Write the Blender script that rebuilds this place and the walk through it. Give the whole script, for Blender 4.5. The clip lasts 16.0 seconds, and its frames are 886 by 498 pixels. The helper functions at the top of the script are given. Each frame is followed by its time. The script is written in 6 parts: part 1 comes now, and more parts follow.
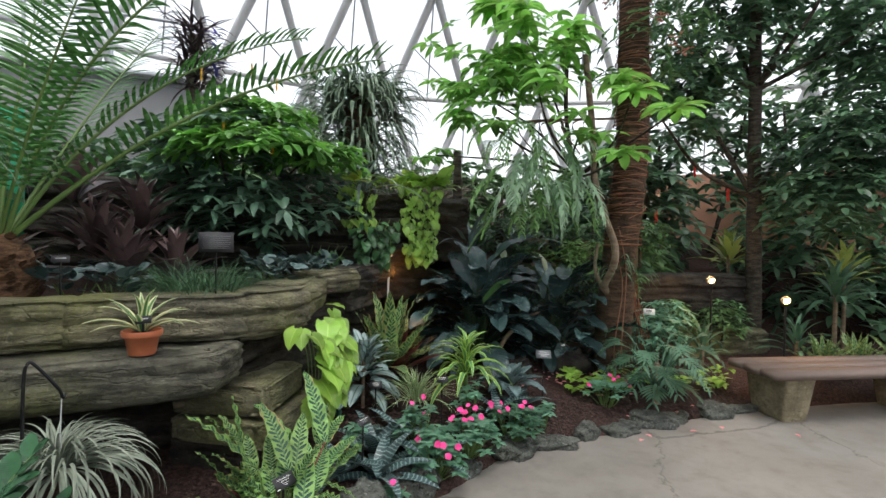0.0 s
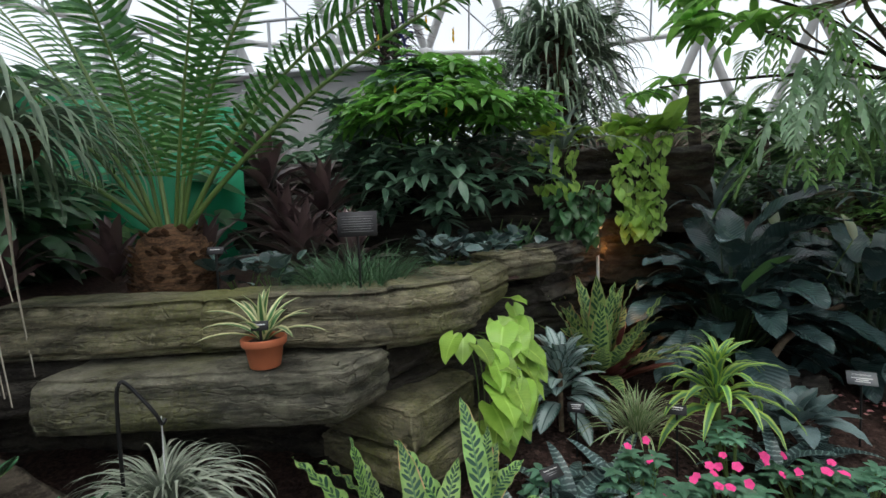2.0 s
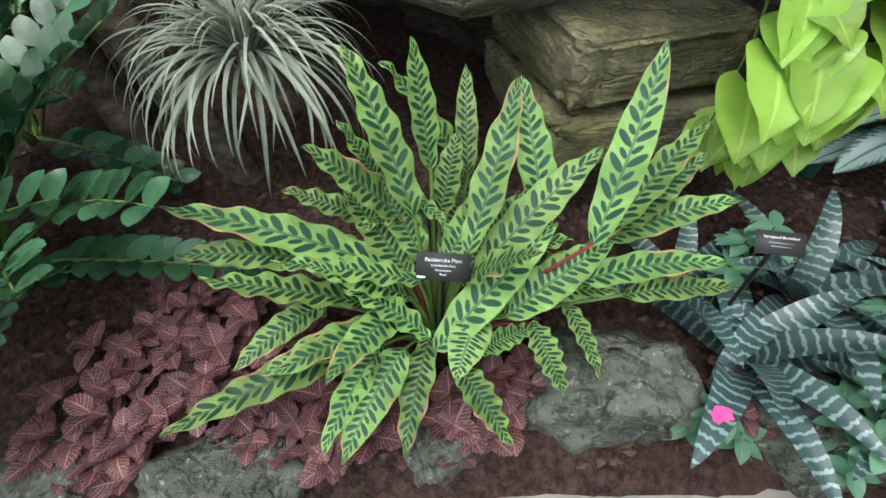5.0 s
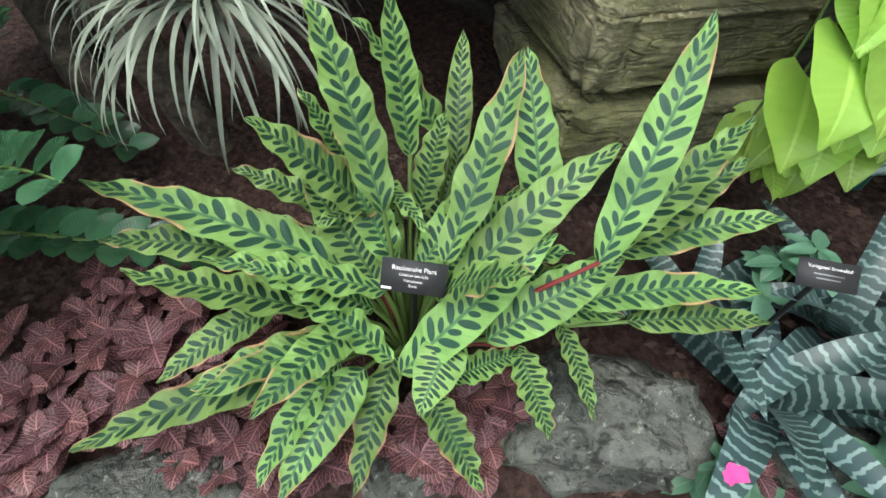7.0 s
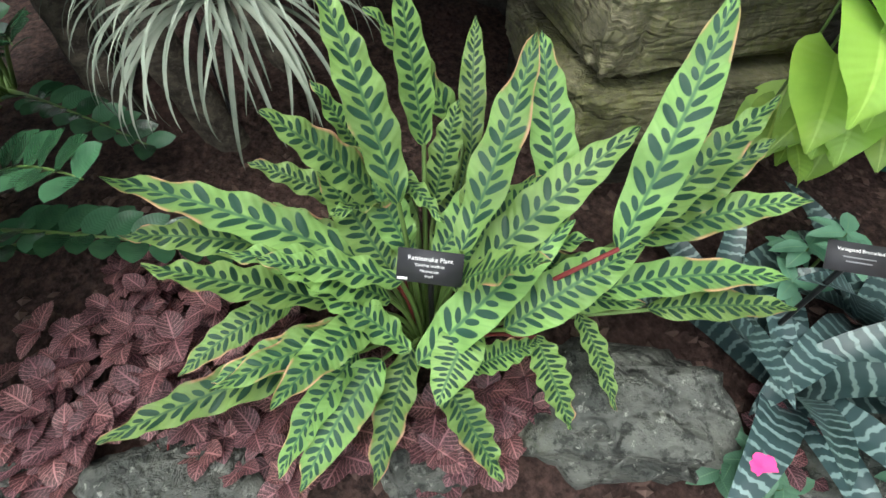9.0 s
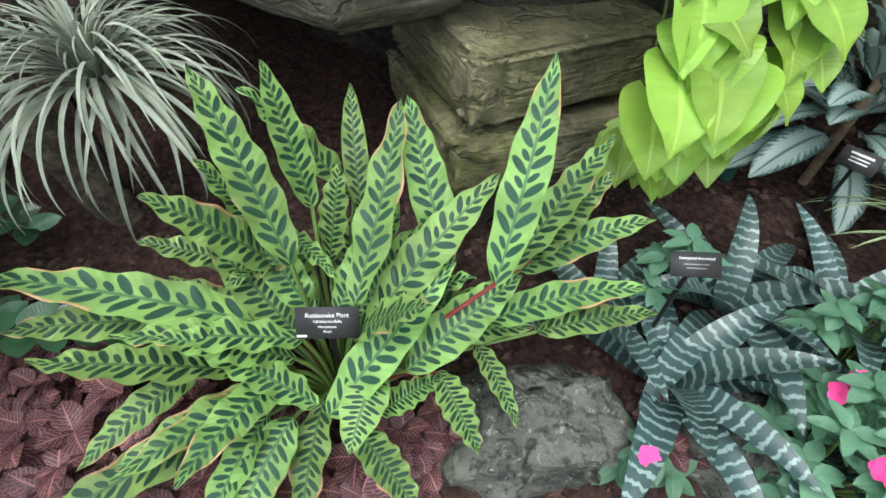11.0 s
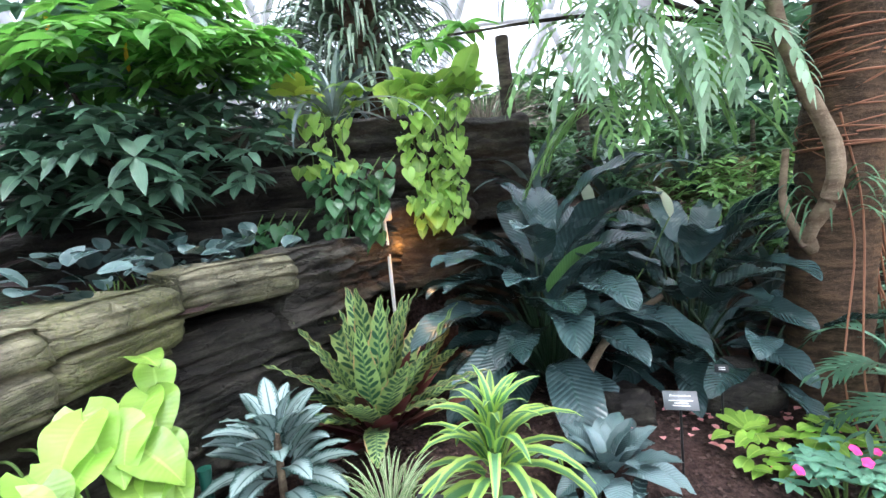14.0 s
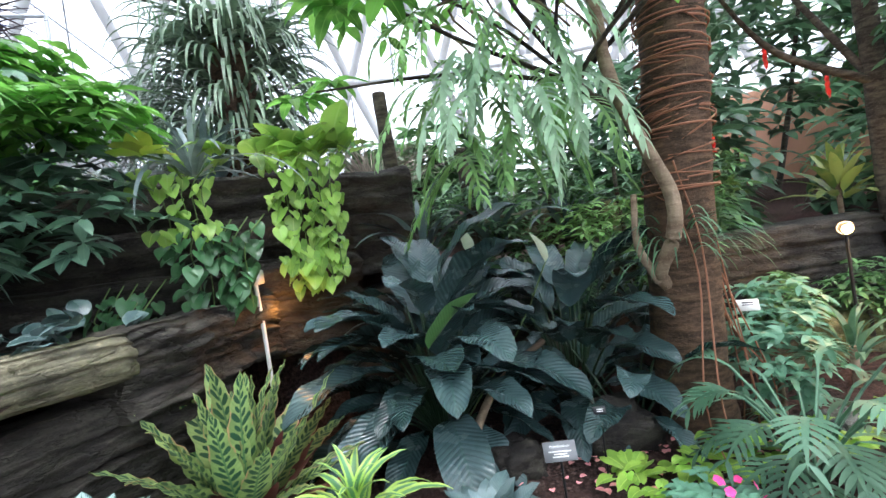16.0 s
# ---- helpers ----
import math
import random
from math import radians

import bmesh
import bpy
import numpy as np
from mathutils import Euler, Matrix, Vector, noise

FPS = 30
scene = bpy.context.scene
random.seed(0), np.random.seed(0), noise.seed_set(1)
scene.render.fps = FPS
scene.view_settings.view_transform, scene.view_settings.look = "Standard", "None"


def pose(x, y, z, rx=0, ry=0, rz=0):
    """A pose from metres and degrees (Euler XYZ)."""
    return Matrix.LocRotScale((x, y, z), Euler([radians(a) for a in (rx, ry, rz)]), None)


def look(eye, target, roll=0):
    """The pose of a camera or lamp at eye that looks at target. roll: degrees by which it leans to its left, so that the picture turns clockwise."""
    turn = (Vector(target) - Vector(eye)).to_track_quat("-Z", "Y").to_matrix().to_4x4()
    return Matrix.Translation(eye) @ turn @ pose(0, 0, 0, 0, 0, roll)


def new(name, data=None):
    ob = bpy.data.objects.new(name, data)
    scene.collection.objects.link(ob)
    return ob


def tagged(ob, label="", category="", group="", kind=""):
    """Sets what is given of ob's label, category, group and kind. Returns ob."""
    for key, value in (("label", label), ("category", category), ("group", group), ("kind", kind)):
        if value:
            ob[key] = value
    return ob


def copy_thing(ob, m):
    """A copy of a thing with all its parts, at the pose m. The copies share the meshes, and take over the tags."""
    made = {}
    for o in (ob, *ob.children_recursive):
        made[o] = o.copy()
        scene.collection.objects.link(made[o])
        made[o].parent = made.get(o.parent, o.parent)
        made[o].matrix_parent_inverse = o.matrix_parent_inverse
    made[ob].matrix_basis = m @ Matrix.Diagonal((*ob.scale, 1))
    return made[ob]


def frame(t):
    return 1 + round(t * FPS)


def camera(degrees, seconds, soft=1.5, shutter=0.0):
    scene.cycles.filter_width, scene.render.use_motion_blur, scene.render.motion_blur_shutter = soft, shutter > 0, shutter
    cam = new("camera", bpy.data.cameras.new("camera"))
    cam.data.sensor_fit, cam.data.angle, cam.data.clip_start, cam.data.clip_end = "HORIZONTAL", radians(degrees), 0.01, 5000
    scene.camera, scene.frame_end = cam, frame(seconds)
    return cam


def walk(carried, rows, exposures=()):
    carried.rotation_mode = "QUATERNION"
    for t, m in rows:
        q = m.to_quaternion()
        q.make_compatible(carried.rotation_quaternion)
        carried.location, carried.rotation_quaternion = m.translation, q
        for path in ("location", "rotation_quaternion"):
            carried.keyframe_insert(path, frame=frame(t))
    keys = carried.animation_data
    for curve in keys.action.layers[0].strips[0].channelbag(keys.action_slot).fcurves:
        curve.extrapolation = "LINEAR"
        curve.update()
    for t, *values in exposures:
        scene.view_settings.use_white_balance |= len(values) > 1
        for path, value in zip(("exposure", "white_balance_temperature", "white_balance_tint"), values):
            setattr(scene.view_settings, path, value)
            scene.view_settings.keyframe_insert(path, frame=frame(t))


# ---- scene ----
cam = camera(86.7, 16.0)
EXPOSURES = [(0.0, 1.0, 6500, 10), (1.5, 0.65, 6500, 9), (2.5, 0.9, 6400, 8), (3.2, 1.4, 6400, 8), (4.2, 1.5, 6400, 7), (7.0, 1.6, 6400, 6), (10.5, 1.6, 6400, 6), (11.5, 1.85, 6200, 7), (12.5, 2.15, 5900, 10), (14.5, 2.35, 5850, 13), (16.0, 2.15, 5950, 12)]
PATH = [
    (0, (0.286, 0.201, 1.485), (-0.01, 2.178, 1.455), 1.1),
    (0.5, (0.214, 0.38, 1.496), (-0.245, 2.326, 1.474), -0.6),
    (1, (0.196, 0.619, 1.509), (-0.489, 2.498, 1.491), -2.1),
    (1.5, (0.165, 0.852, 1.495), (-0.778, 2.616, 1.455), -2.8),
    (2, (0.17, 1.087, 1.479), (-0.977, 2.719, 1.339), -2.4),
    (2.5, (0.222, 1.298, 1.468), (-1.095, 2.749, 1.07), -0.7),
    (3, (0.15, 1.51, 1.379), (-1.295, 2.674, 0.633), 1.4),
    (3.5, (0.081, 1.65, 1.277), (-1.365, 2.484, 0.175), 3.1),
    (4, (0.065, 1.763, 1.219), (-1.322, 2.395, -0.076), 3.2),
    (4.2, (0.037, 1.791, 1.208), (-1.34, 2.357, -0.128), 2.6),
    (6.3, (-0.195, 1.981, 1.076), (-1.404, 2.272, -0.49), 1.6),
    (6.5, (-0.203, 1.981, 1.069), (-1.421, 2.289, -0.487), 2.7),
    (7, (-0.21, 1.988, 1.072), (-1.444, 2.329, -0.464), 4.2),
    (7.5, (-0.212, 1.988, 1.07), (-1.447, 2.3, -0.472), 2.7),
    (8, (-0.211, 1.986, 1.06), (-1.433, 2.265, -0.498), 1.3),
    (10.5, (-0.2, 1.999, 1.075), (-1.47, 2.317, -0.437), 1.6),
    (11, (-0.169, 2.056, 1.131), (-1.415, 2.616, -0.33), 2.7),
    (11.5, (-0.031, 2.102, 1.182), (-1.267, 3.163, 0.021), 3.5),
    (12, (0.119, 2.268, 1.287), (-1.092, 3.591, 0.401), -0.1),
    (12.5, (0.265, 2.417, 1.375), (-0.913, 3.913, 0.765), -4.0),
    (13, (0.292, 2.428, 1.379), (-0.753, 4.095, 1.021), -5.7),
    (13.5, (0.352, 2.362, 1.411), (-0.572, 4.112, 1.123), -5.3),
    (14, (0.406, 2.312, 1.404), (-0.334, 4.16, 1.207), -5.4),
    (14.5, (0.451, 2.294, 1.412), (-0.138, 4.204, 1.345), -6.2),
    (15, (0.459, 2.286, 1.408), (-0.083, 4.211, 1.407), -6.4),
    (15.5, (0.488, 2.329, 1.409), (-0.027, 4.262, 1.409), -7.7),
    (16, (0.574, 2.455, 1.418), (0.198, 4.419, 1.38), -8.6),
]
walk(cam, [(t, look(eye, target, roll)) for t, eye, target, roll in PATH], EXPOSURES)

# ---- light ----
world = bpy.data.worlds.new("overcast_sky")
scene.world = world
world.use_nodes = True
wt = world.node_tree
wt.nodes.clear()
sky = wt.nodes.new("ShaderNodeTexSky")
sky.sky_type = "NISHITA"
sky.sun_disc = False
sky.sun_elevation, sky.sun_rotation = radians(74), radians(143)
sky.dust_density, sky.air_density = 4.0, 1.0
pale = wt.nodes.new("ShaderNodeHueSaturation")
pale.inputs["Saturation"].default_value = 0.25
pale.inputs["Value"].default_value = 1.5
bgn = wt.nodes.new("ShaderNodeBackground")
bgn.inputs["Strength"].default_value = 0.15
wout = wt.nodes.new("ShaderNodeOutputWorld")
wt.links.new(sky.outputs[0], pale.inputs["Color"])
wt.links.new(pale.outputs[0], bgn.inputs["Color"])
wt.links.new(bgn.outputs[0], wout.inputs["Surface"])
sun = new("sun", bpy.data.lights.new("sun", "SUN"))
sun.data.energy, sun.data.angle, sun.data.color = 0.7, radians(25), (1.0, 0.97, 0.92)
sun.matrix_world = look((3.4, -4.6, 20), (0, 0, 0))


def bulb(x, y, z, watts, colour, radius=0.02):
    ob = new("spot_bulb", bpy.data.lights.new("spot_bulb", "POINT"))
    ob.data.energy, ob.data.color, ob.data.shadow_soft_size = watts, colour, radius
    ob.location = (x, y, z)
    return ob


# ---- materials ----
class Nodes:
    """A short hand for node materials."""

    def __init__(self, name):
        self.mat = bpy.data.materials.new(name)
        self.mat.use_nodes = True
        self.t = self.mat.node_tree
        self.t.nodes.clear()
        self.out = self.t.nodes.new("ShaderNodeOutputMaterial")

    def put(self, socket, value):
        if isinstance(value, bpy.types.NodeSocket):
            self.t.links.new(value, socket)
        elif isinstance(value, tuple) and len(value) == 3 and socket.type == "RGBA":
            socket.default_value = (*value, 1)
        else:
            socket.default_value = value

    def m(self, op, a, b=0.0, c=0.0):
        n = self.t.nodes.new("ShaderNodeMath")
        n.operation = op
        for i, v in enumerate((a, b, c)):
            self.put(n.inputs[i], v)
        return n.outputs[0]

    def mix(self, f, a, b):
        n = self.t.nodes.new("ShaderNodeMix")
        n.data_type = "RGBA"
        self.put(n.inputs[0], f)
        self.put(n.inputs[6], a)
        self.put(n.inputs[7], b)
        return n.outputs[2]

    def step(self, v, lo, hi):
        n = self.t.nodes.new("ShaderNodeMapRange")
        n.interpolation_type = "SMOOTHSTEP"
        for i, w in enumerate((v, lo, hi, 0.0, 1.0)):
            self.put(n.inputs[i], w)
        return n.outputs[0]

    def noise(self, scale, detail=3.0, vec=None, rough=0.55, dist=0.0):
        n = self.t.nodes.new("ShaderNodeTexNoise")
        n.inputs["Scale"].default_value, n.inputs["Detail"].default_value = scale, detail
        n.inputs["Roughness"].default_value, n.inputs["Distortion"].default_value = rough, dist
        if vec:
            self.put(n.inputs["Vector"], vec)
        return n.outputs[0]

    def voronoi(self, scale, feature="F1", vec=None):
        n = self.t.nodes.new("ShaderNodeTexVoronoi")
        n.feature = feature
        n.inputs["Scale"].default_value = scale
        if vec:
            self.put(n.inputs["Vector"], vec)
        return n.outputs[0]

    def geo(self, what):
        return self.t.nodes.new("ShaderNodeNewGeometry").outputs[what]

    def coord(self, what="Object"):
        return self.t.nodes.new("ShaderNodeTexCoord").outputs[what]

    def rand(self):
        return self.t.nodes.new("ShaderNodeObjectInfo").outputs["Random"]

    def sep(self, v):
        n = self.t.nodes.new("ShaderNodeSeparateXYZ")
        self.put(n.inputs[0], v)
        return n.outputs

    def comb(self, x, y, z):
        n = self.t.nodes.new("ShaderNodeCombineXYZ")
        for i, v in enumerate((x, y, z)):
            self.put(n.inputs[i], v)
        return n.outputs[0]

    def hsv(self, col, h=0.5, s=1.0, v=1.0):
        n = self.t.nodes.new("ShaderNodeHueSaturation")
        for k, w in (("Hue", h), ("Saturation", s), ("Value", v), ("Color", col)):
            self.put(n.inputs[k], w)
        return n.outputs[0]

    def bump(self, height, strength=0.3, distance=0.01):
        n = self.t.nodes.new("ShaderNodeBump")
        n.inputs["Strength"].default_value, n.inputs["Distance"].default_value = strength, distance
        self.put(n.inputs["Height"], height)
        return n.outputs[0]

    def finish(self, colour, rough=0.5, normal=None, metal=0.0, glow=0.0, through_light=0.0, spec=0.5, tint=None):
        p = self.t.nodes.new("ShaderNodeBsdfPrincipled")
        self.put(p.inputs["Base Color"], colour)
        self.put(p.inputs["Roughness"], rough)
        self.put(p.inputs["Metallic"], metal)
        p.inputs["Specular IOR Level"].default_value = spec
        if glow:
            self.put(p.inputs["Emission Color"], colour)
            p.inputs["Emission Strength"].default_value = glow
        if normal:
            self.put(p.inputs["Normal"], normal)
        shader = p.outputs[0]
        if through_light:
            tr = self.t.nodes.new("ShaderNodeBsdfTranslucent")
            self.put(tr.inputs[0], tint or self.hsv(colour, 0.495, 1.05, 1.5))
            mx = self.t.nodes.new("ShaderNodeMixShader")
            mx.inputs[0].default_value = through_light
            self.t.links.new(shader, mx.inputs[1])
            self.t.links.new(tr.outputs[0], mx.inputs[2])
            shader = mx.outputs[0]
        self.t.links.new(shader, self.out.inputs[0])
        return self.mat


def leaf_mat(name, dark, light, rough=0.38, kind="plain", rib=None, glass=0.22, island=False, spec=0.5, count=15.0, relief=0.16):
    n = Nodes(name)
    uv = n.sep(n.coord("UV"))
    u, v = uv[0], uv[1]
    a = n.m("ABSOLUTE", n.m("MULTIPLY", n.m("SUBTRACT", v, 0.5), 2.0))
    rnd = n.geo("Random Per Island") if island else n.rand()
    pos = n.coord("Object")
    cloud = n.noise(9.0, 4.0, pos)
    fine = n.noise(70.0, 3.0, pos)
    height = n.m("MULTIPLY", fine, 0.15)
    rib_mask = n.m("SUBTRACT", 1.0, n.step(a, 0.03, 0.10))
    if kind == "plain":
        c = n.mix(n.step(n.m("ADD", cloud, n.m("MULTIPLY", rnd, 0.35)), 0.40, 0.85), dark, light)
        side = n.m("SINE", n.m("MULTIPLY", n.m("SUBTRACT", u, n.m("MULTIPLY", a, 0.12)), 85.0))
        height = n.m("ADD", height, n.m("MULTIPLY", side, 0.22))
        if rib:
            c = n.mix(n.m("MULTIPLY", rib_mask, 0.8), c, rib)
    elif kind == "ribbed":
        c = n.mix(n.step(n.m("ADD", cloud, n.m("MULTIPLY", rnd, 0.4)), 0.45, 1.0), dark, light)
        side = n.m("SINE", n.m("MULTIPLY", n.m("SUBTRACT", u, n.m("MULTIPLY", a, 0.16)), 130.0))
        height = n.m("ADD", n.m("MULTIPLY", side, 0.9), height)
        # darker lines along the ribs, their shading put into the colour
        c = n.mix(n.m("MULTIPLY", n.step(side, 0.55, 1.0), 0.45), c, tuple(k * 0.45 for k in dark))
        c = n.mix(n.m("MULTIPLY", rib_mask, 0.6), c, rib or light)
    elif kind == "spots":
        # dark ovals on both sides of the midrib, slanting to the tip, long and short by turns
        sgn = n.m("SIGN", n.m("SUBTRACT", v, 0.5))
        w = n.m("SUBTRACT", n.m("MULTIPLY", u, count), n.m("MULTIPLY", a, 1.25))
        w = n.m("ADD", w, n.m("ADD", n.m("MULTIPLY", sgn, 0.25), n.m("MULTIPLY", n.noise(3.0, 1.0, n.comb(u, n.m("MULTIPLY", rnd, 40.0), 0.0)), 0.9)))
        cell = n.m("SUBTRACT", n.m("FRACT", w), 0.5)
        odd = n.m("MODULO", n.m("FLOOR", n.m("ADD", w, 40.0)), 2.0)
        ctr = n.m("SUBTRACT", 0.46, n.m("MULTIPLY", odd, 0.17))
        ext = n.m("SUBTRACT", 0.43, n.m("MULTIPLY", odd, 0.19))
        da = n.m("DIVIDE", n.m("SUBTRACT", a, ctr), ext)
        dw = n.m("DIVIDE", cell, n.m("SUBTRACT", 0.40, n.m("MULTIPLY", odd, 0.08)))
        rr = n.m("SQRT", n.m("ADD", n.m("MULTIPLY", da, da), n.m("MULTIPLY", dw, dw)))
        rr = n.m("ADD", rr, n.m("MULTIPLY", n.m("SUBTRACT", fine, 0.5), 0.35))
        spot = n.m("SUBTRACT", 1.0, n.step(rr, 0.86, 1.06))
        ground = n.mix(n.step(cloud, 0.35, 0.7), light, tuple(k * 0.58 for k in light))
        side = n.m("SINE", n.m("MULTIPLY", n.m("SUBTRACT", u, n.m("MULTIPLY", a, 0.09)), 150.0))
        ground = n.mix(n.m("MULTIPLY", n.step(side, 0.4, 1.0), 0.30), ground, (0.13, 0.26, 0.05))
        c = n.mix(spot, ground, n.mix(cloud, dark, tuple(k * 1.9 for k in dark)))
        c = n.mix(n.m("MULTIPLY", n.m("SUBTRACT", 1.0, n.step(a, 0.02, 0.13)), 0.75), c, tuple(k * 2.2 for k in dark))
        edge = n.m("MULTIPLY", n.step(a, 0.80, 0.98), n.step(n.m("ADD", cloud, n.m("MULTIPLY", u, 0.25)), 0.70, 0.78))
        c = n.mix(edge, c, (0.50, 0.24, 0.11))
        height = n.m("ADD", height, n.m("MULTIPLY", side, 0.25))
    elif kind == "zebra":
        wob = n.m("MULTIPLY", n.noise(11.0, 1.0, n.comb(u, n.m("MULTIPLY", v, 0.35), rnd)), 4.5)
        wob = n.m("ADD", wob, n.m("MULTIPLY", fine, 1.4))
        band = n.m("SINE", n.m("ADD", n.m("MULTIPLY", u, 84.0), wob))
        c = n.mix(n.m("MULTIPLY", n.step(band, 0.35, 0.85), n.step(n.noise(4.0, 2.0, n.comb(u, v, n.m("MULTIPLY", rnd, 50.0))), 0.2, 0.45)), n.mix(cloud, dark, tuple(k * 1.6 for k in dark)), light)
    elif kind == "edge":
        streak = n.noise(6.0, 2.0, n.comb(n.m("MULTIPLY", v, 14.0), n.m("MULTIPLY", rnd, 30.0), n.m("MULTIPLY", u, 0.3)))
        c = n.mix(n.step(n.m("ADD", a, n.m("MULTIPLY", n.m("SUBTRACT", streak, 0.5), 0.9)), 0.38, 0.62), dark, light)
    elif kind == "core":
        feather = n.m("SINE", n.m("MULTIPLY", n.m("SUBTRACT", u, n.m("MULTIPLY", a, 0.22)), 95.0))
        k = n.m("ADD", a, n.m("ADD", n.m("MULTIPLY", feather, 0.10), n.m("MULTIPLY", n.m("SUBTRACT", fine, 0.5), 0.7)))
        c = n.mix(n.step(k, 0.52, 0.92), light, dark)
        c = n.mix(n.m("MULTIPLY", n.m("SUBTRACT", 1.0, n.step(a, 0.03, 0.13)), 0.85), c, dark)
    elif kind == "net":
        vec = n.comb(n.m("MULTIPLY", u, 1.6), v, n.m("MULTIPLY", rnd, 20.0))
        d = n.voronoi(7.0, "DISTANCE_TO_EDGE", vec)
        vein = n.m("SUBTRACT", 1.0, n.step(d, 0.01, 0.05))
        side = n.m("SINE", n.m("MULTIPLY", n.m("SUBTRACT", u, n.m("MULTIPLY", a, 0.28)), 48.0))
        vein = n.m("MAXIMUM", n.m("MULTIPLY", vein, 0.6), n.m("MAXIMUM", n.m("MULTIPLY", n.step(side, 0.86, 1.0), 0.9), n.m("MULTIPLY", rib_mask, 0.8)))
        c = n.mix(vein, n.mix(cloud, dark, tuple(k * 2.0 for k in dark)), light)
        height = n.m("SUBTRACT", height, n.m("MULTIPLY", vein, 0.8))
    val = n.m("ADD", 0.78, n.m("MULTIPLY", rnd, 0.44))
    c = n.hsv(c, n.m("ADD", 0.492, n.m("MULTIPLY", rnd, 0.022)), 0.86, val)
    r = n.m("ADD", rough, n.m("MULTIPLY", n.m("SUBTRACT", cloud, 0.5), 0.2))
    return n.finish(c, r, n.bump(height, relief, 0.004), through_light=glass, spec=spec)


def rock_mat(name, low, high, moss, amount, stretch=5.0, speck=0.25):
    n = Nodes(name)
    p = n.coord("Object")
    s = n.sep(p)
    flat = n.comb(s[0], s[1], n.m("MULTIPLY", s[2], 1.0 + 0.3 * stretch))
    big = n.noise(1.6, 4.0, p)
    lay = n.noise(5.0, 8.0, flat, 0.65)
    grit = n.noise(60.0, 4.0, p, 0.7)
    c = n.mix(n.step(lay, 0.3, 0.72), low, high)
    c = n.mix(n.step(n.m("ADD", n.m("MULTIPLY", big, 0.7), n.m("MULTIPLY", grit, 0.3)), 0.62 - amount * 0.3, 0.78 - amount * 0.2), c, moss)
    pale_spot = n.step(n.noise(11.0, 5.0, p, 0.7), 0.64, 0.74)
    c = n.mix(n.m("MULTIPLY", pale_spot, 0.45), c, tuple(min(k * 1.8, 0.5) for k in high))
    c = n.mix(n.m("MULTIPLY", n.step(n.noise(3.2, 6.0, p, 0.7), 0.56, 0.72), 0.7), c, tuple(k * 0.3 for k in low))
    c = n.mix(n.m("MULTIPLY", n.step(n.noise(32.0, 6.0, p, 0.75), 0.50, 0.60), speck), c, tuple(k * 0.35 for k in low))
    c = n.mix(n.m("MULTIPLY", n.step(n.noise(47.0, 5.0, p, 0.75), 0.58, 0.66), speck), c, tuple(min(k * 2.0, 0.6) for k in high))
    bed = n.noise(1.0, 6.0, n.comb(n.m("MULTIPLY", s[0], 3.2), n.m("MULTIPLY", s[1], 3.2), n.m("MULTIPLY", s[2], 10.0 * stretch)), 0.62)
    seam = n.m("SUBTRACT", 1.0, n.step(n.m("ABSOLUTE", n.m("SUBTRACT", bed, 0.5)), 0.0, 0.035))
    c = n.mix(n.m("MULTIPLY", seam, 0.24 if stretch > 2 else 0.10), c, tuple(k * 0.35 for k in low))
    h = n.m("ADD", n.m("MULTIPLY", lay, 1.0), n.m("MULTIPLY", grit, 0.35))
    h = n.m("ADD", h, n.m("SUBTRACT", n.m("MULTIPLY", bed, 0.45), n.m("MULTIPLY", seam, 0.3)))
    h = n.m("ADD", h, n.m("MULTIPLY", n.step(n.m("ABSOLUTE", n.m("SUBTRACT", n.noise(4.0, 3.0, flat), 0.5)), 0.0, 0.03), 0.5))
    return n.finish(c, n.m("ADD", 0.62, n.m("MULTIPLY", grit, 0.3)), n.bump(h, 0.75, 0.022), spec=0.3)


def plain_mat(name, col, rough=0.5, metal=0.0, var=0.25, scale=20.0, bump=0.15, glow=0.0):
    n = Nodes(name)
    p = n.coord("Object")
    a = n.noise(scale, 5.0, p, 0.65)
    b = n.noise(scale * 0.15, 3.0, p)
    c = n.mix(n.m("MULTIPLY", n.m("ADD", a, b), 0.5), tuple(k * (1 - var) for k in col), tuple(min(k * (1 + var), 1.0) for k in col))
    return n.finish(c, n.m("ADD", rough - 0.1, n.m("MULTIPLY", a, 0.2)), n.bump(a, bump, 0.004), metal, glow)


M_ROCK = rock_mat("mossy_sandstone", (0.055, 0.052, 0.038), (0.275, 0.25, 0.165), (0.145, 0.150, 0.048), 0.62)
# greyer weathered stone for the lower slab, darkened too for its shadowed face
M_ROCK_GREY = rock_mat("grey_weathered_shaded_sandstone", (0.036, 0.036, 0.029), (0.190, 0.180, 0.135), (0.130, 0.132, 0.050), 0.58)
# dark stone; under the planter its darkness stands in for the recess's shade
M_ROCK_DARK = rock_mat("dark_and_shaded_stone", (0.016, 0.014, 0.013), (0.075, 0.066, 0.052), (0.035, 0.04, 0.022), 0.2)
M_STONE = rock_mat("grey_fieldstone", (0.045, 0.05, 0.045), (0.155, 0.16, 0.14), (0.065, 0.078, 0.04), 0.25, 1.2, 0.75)


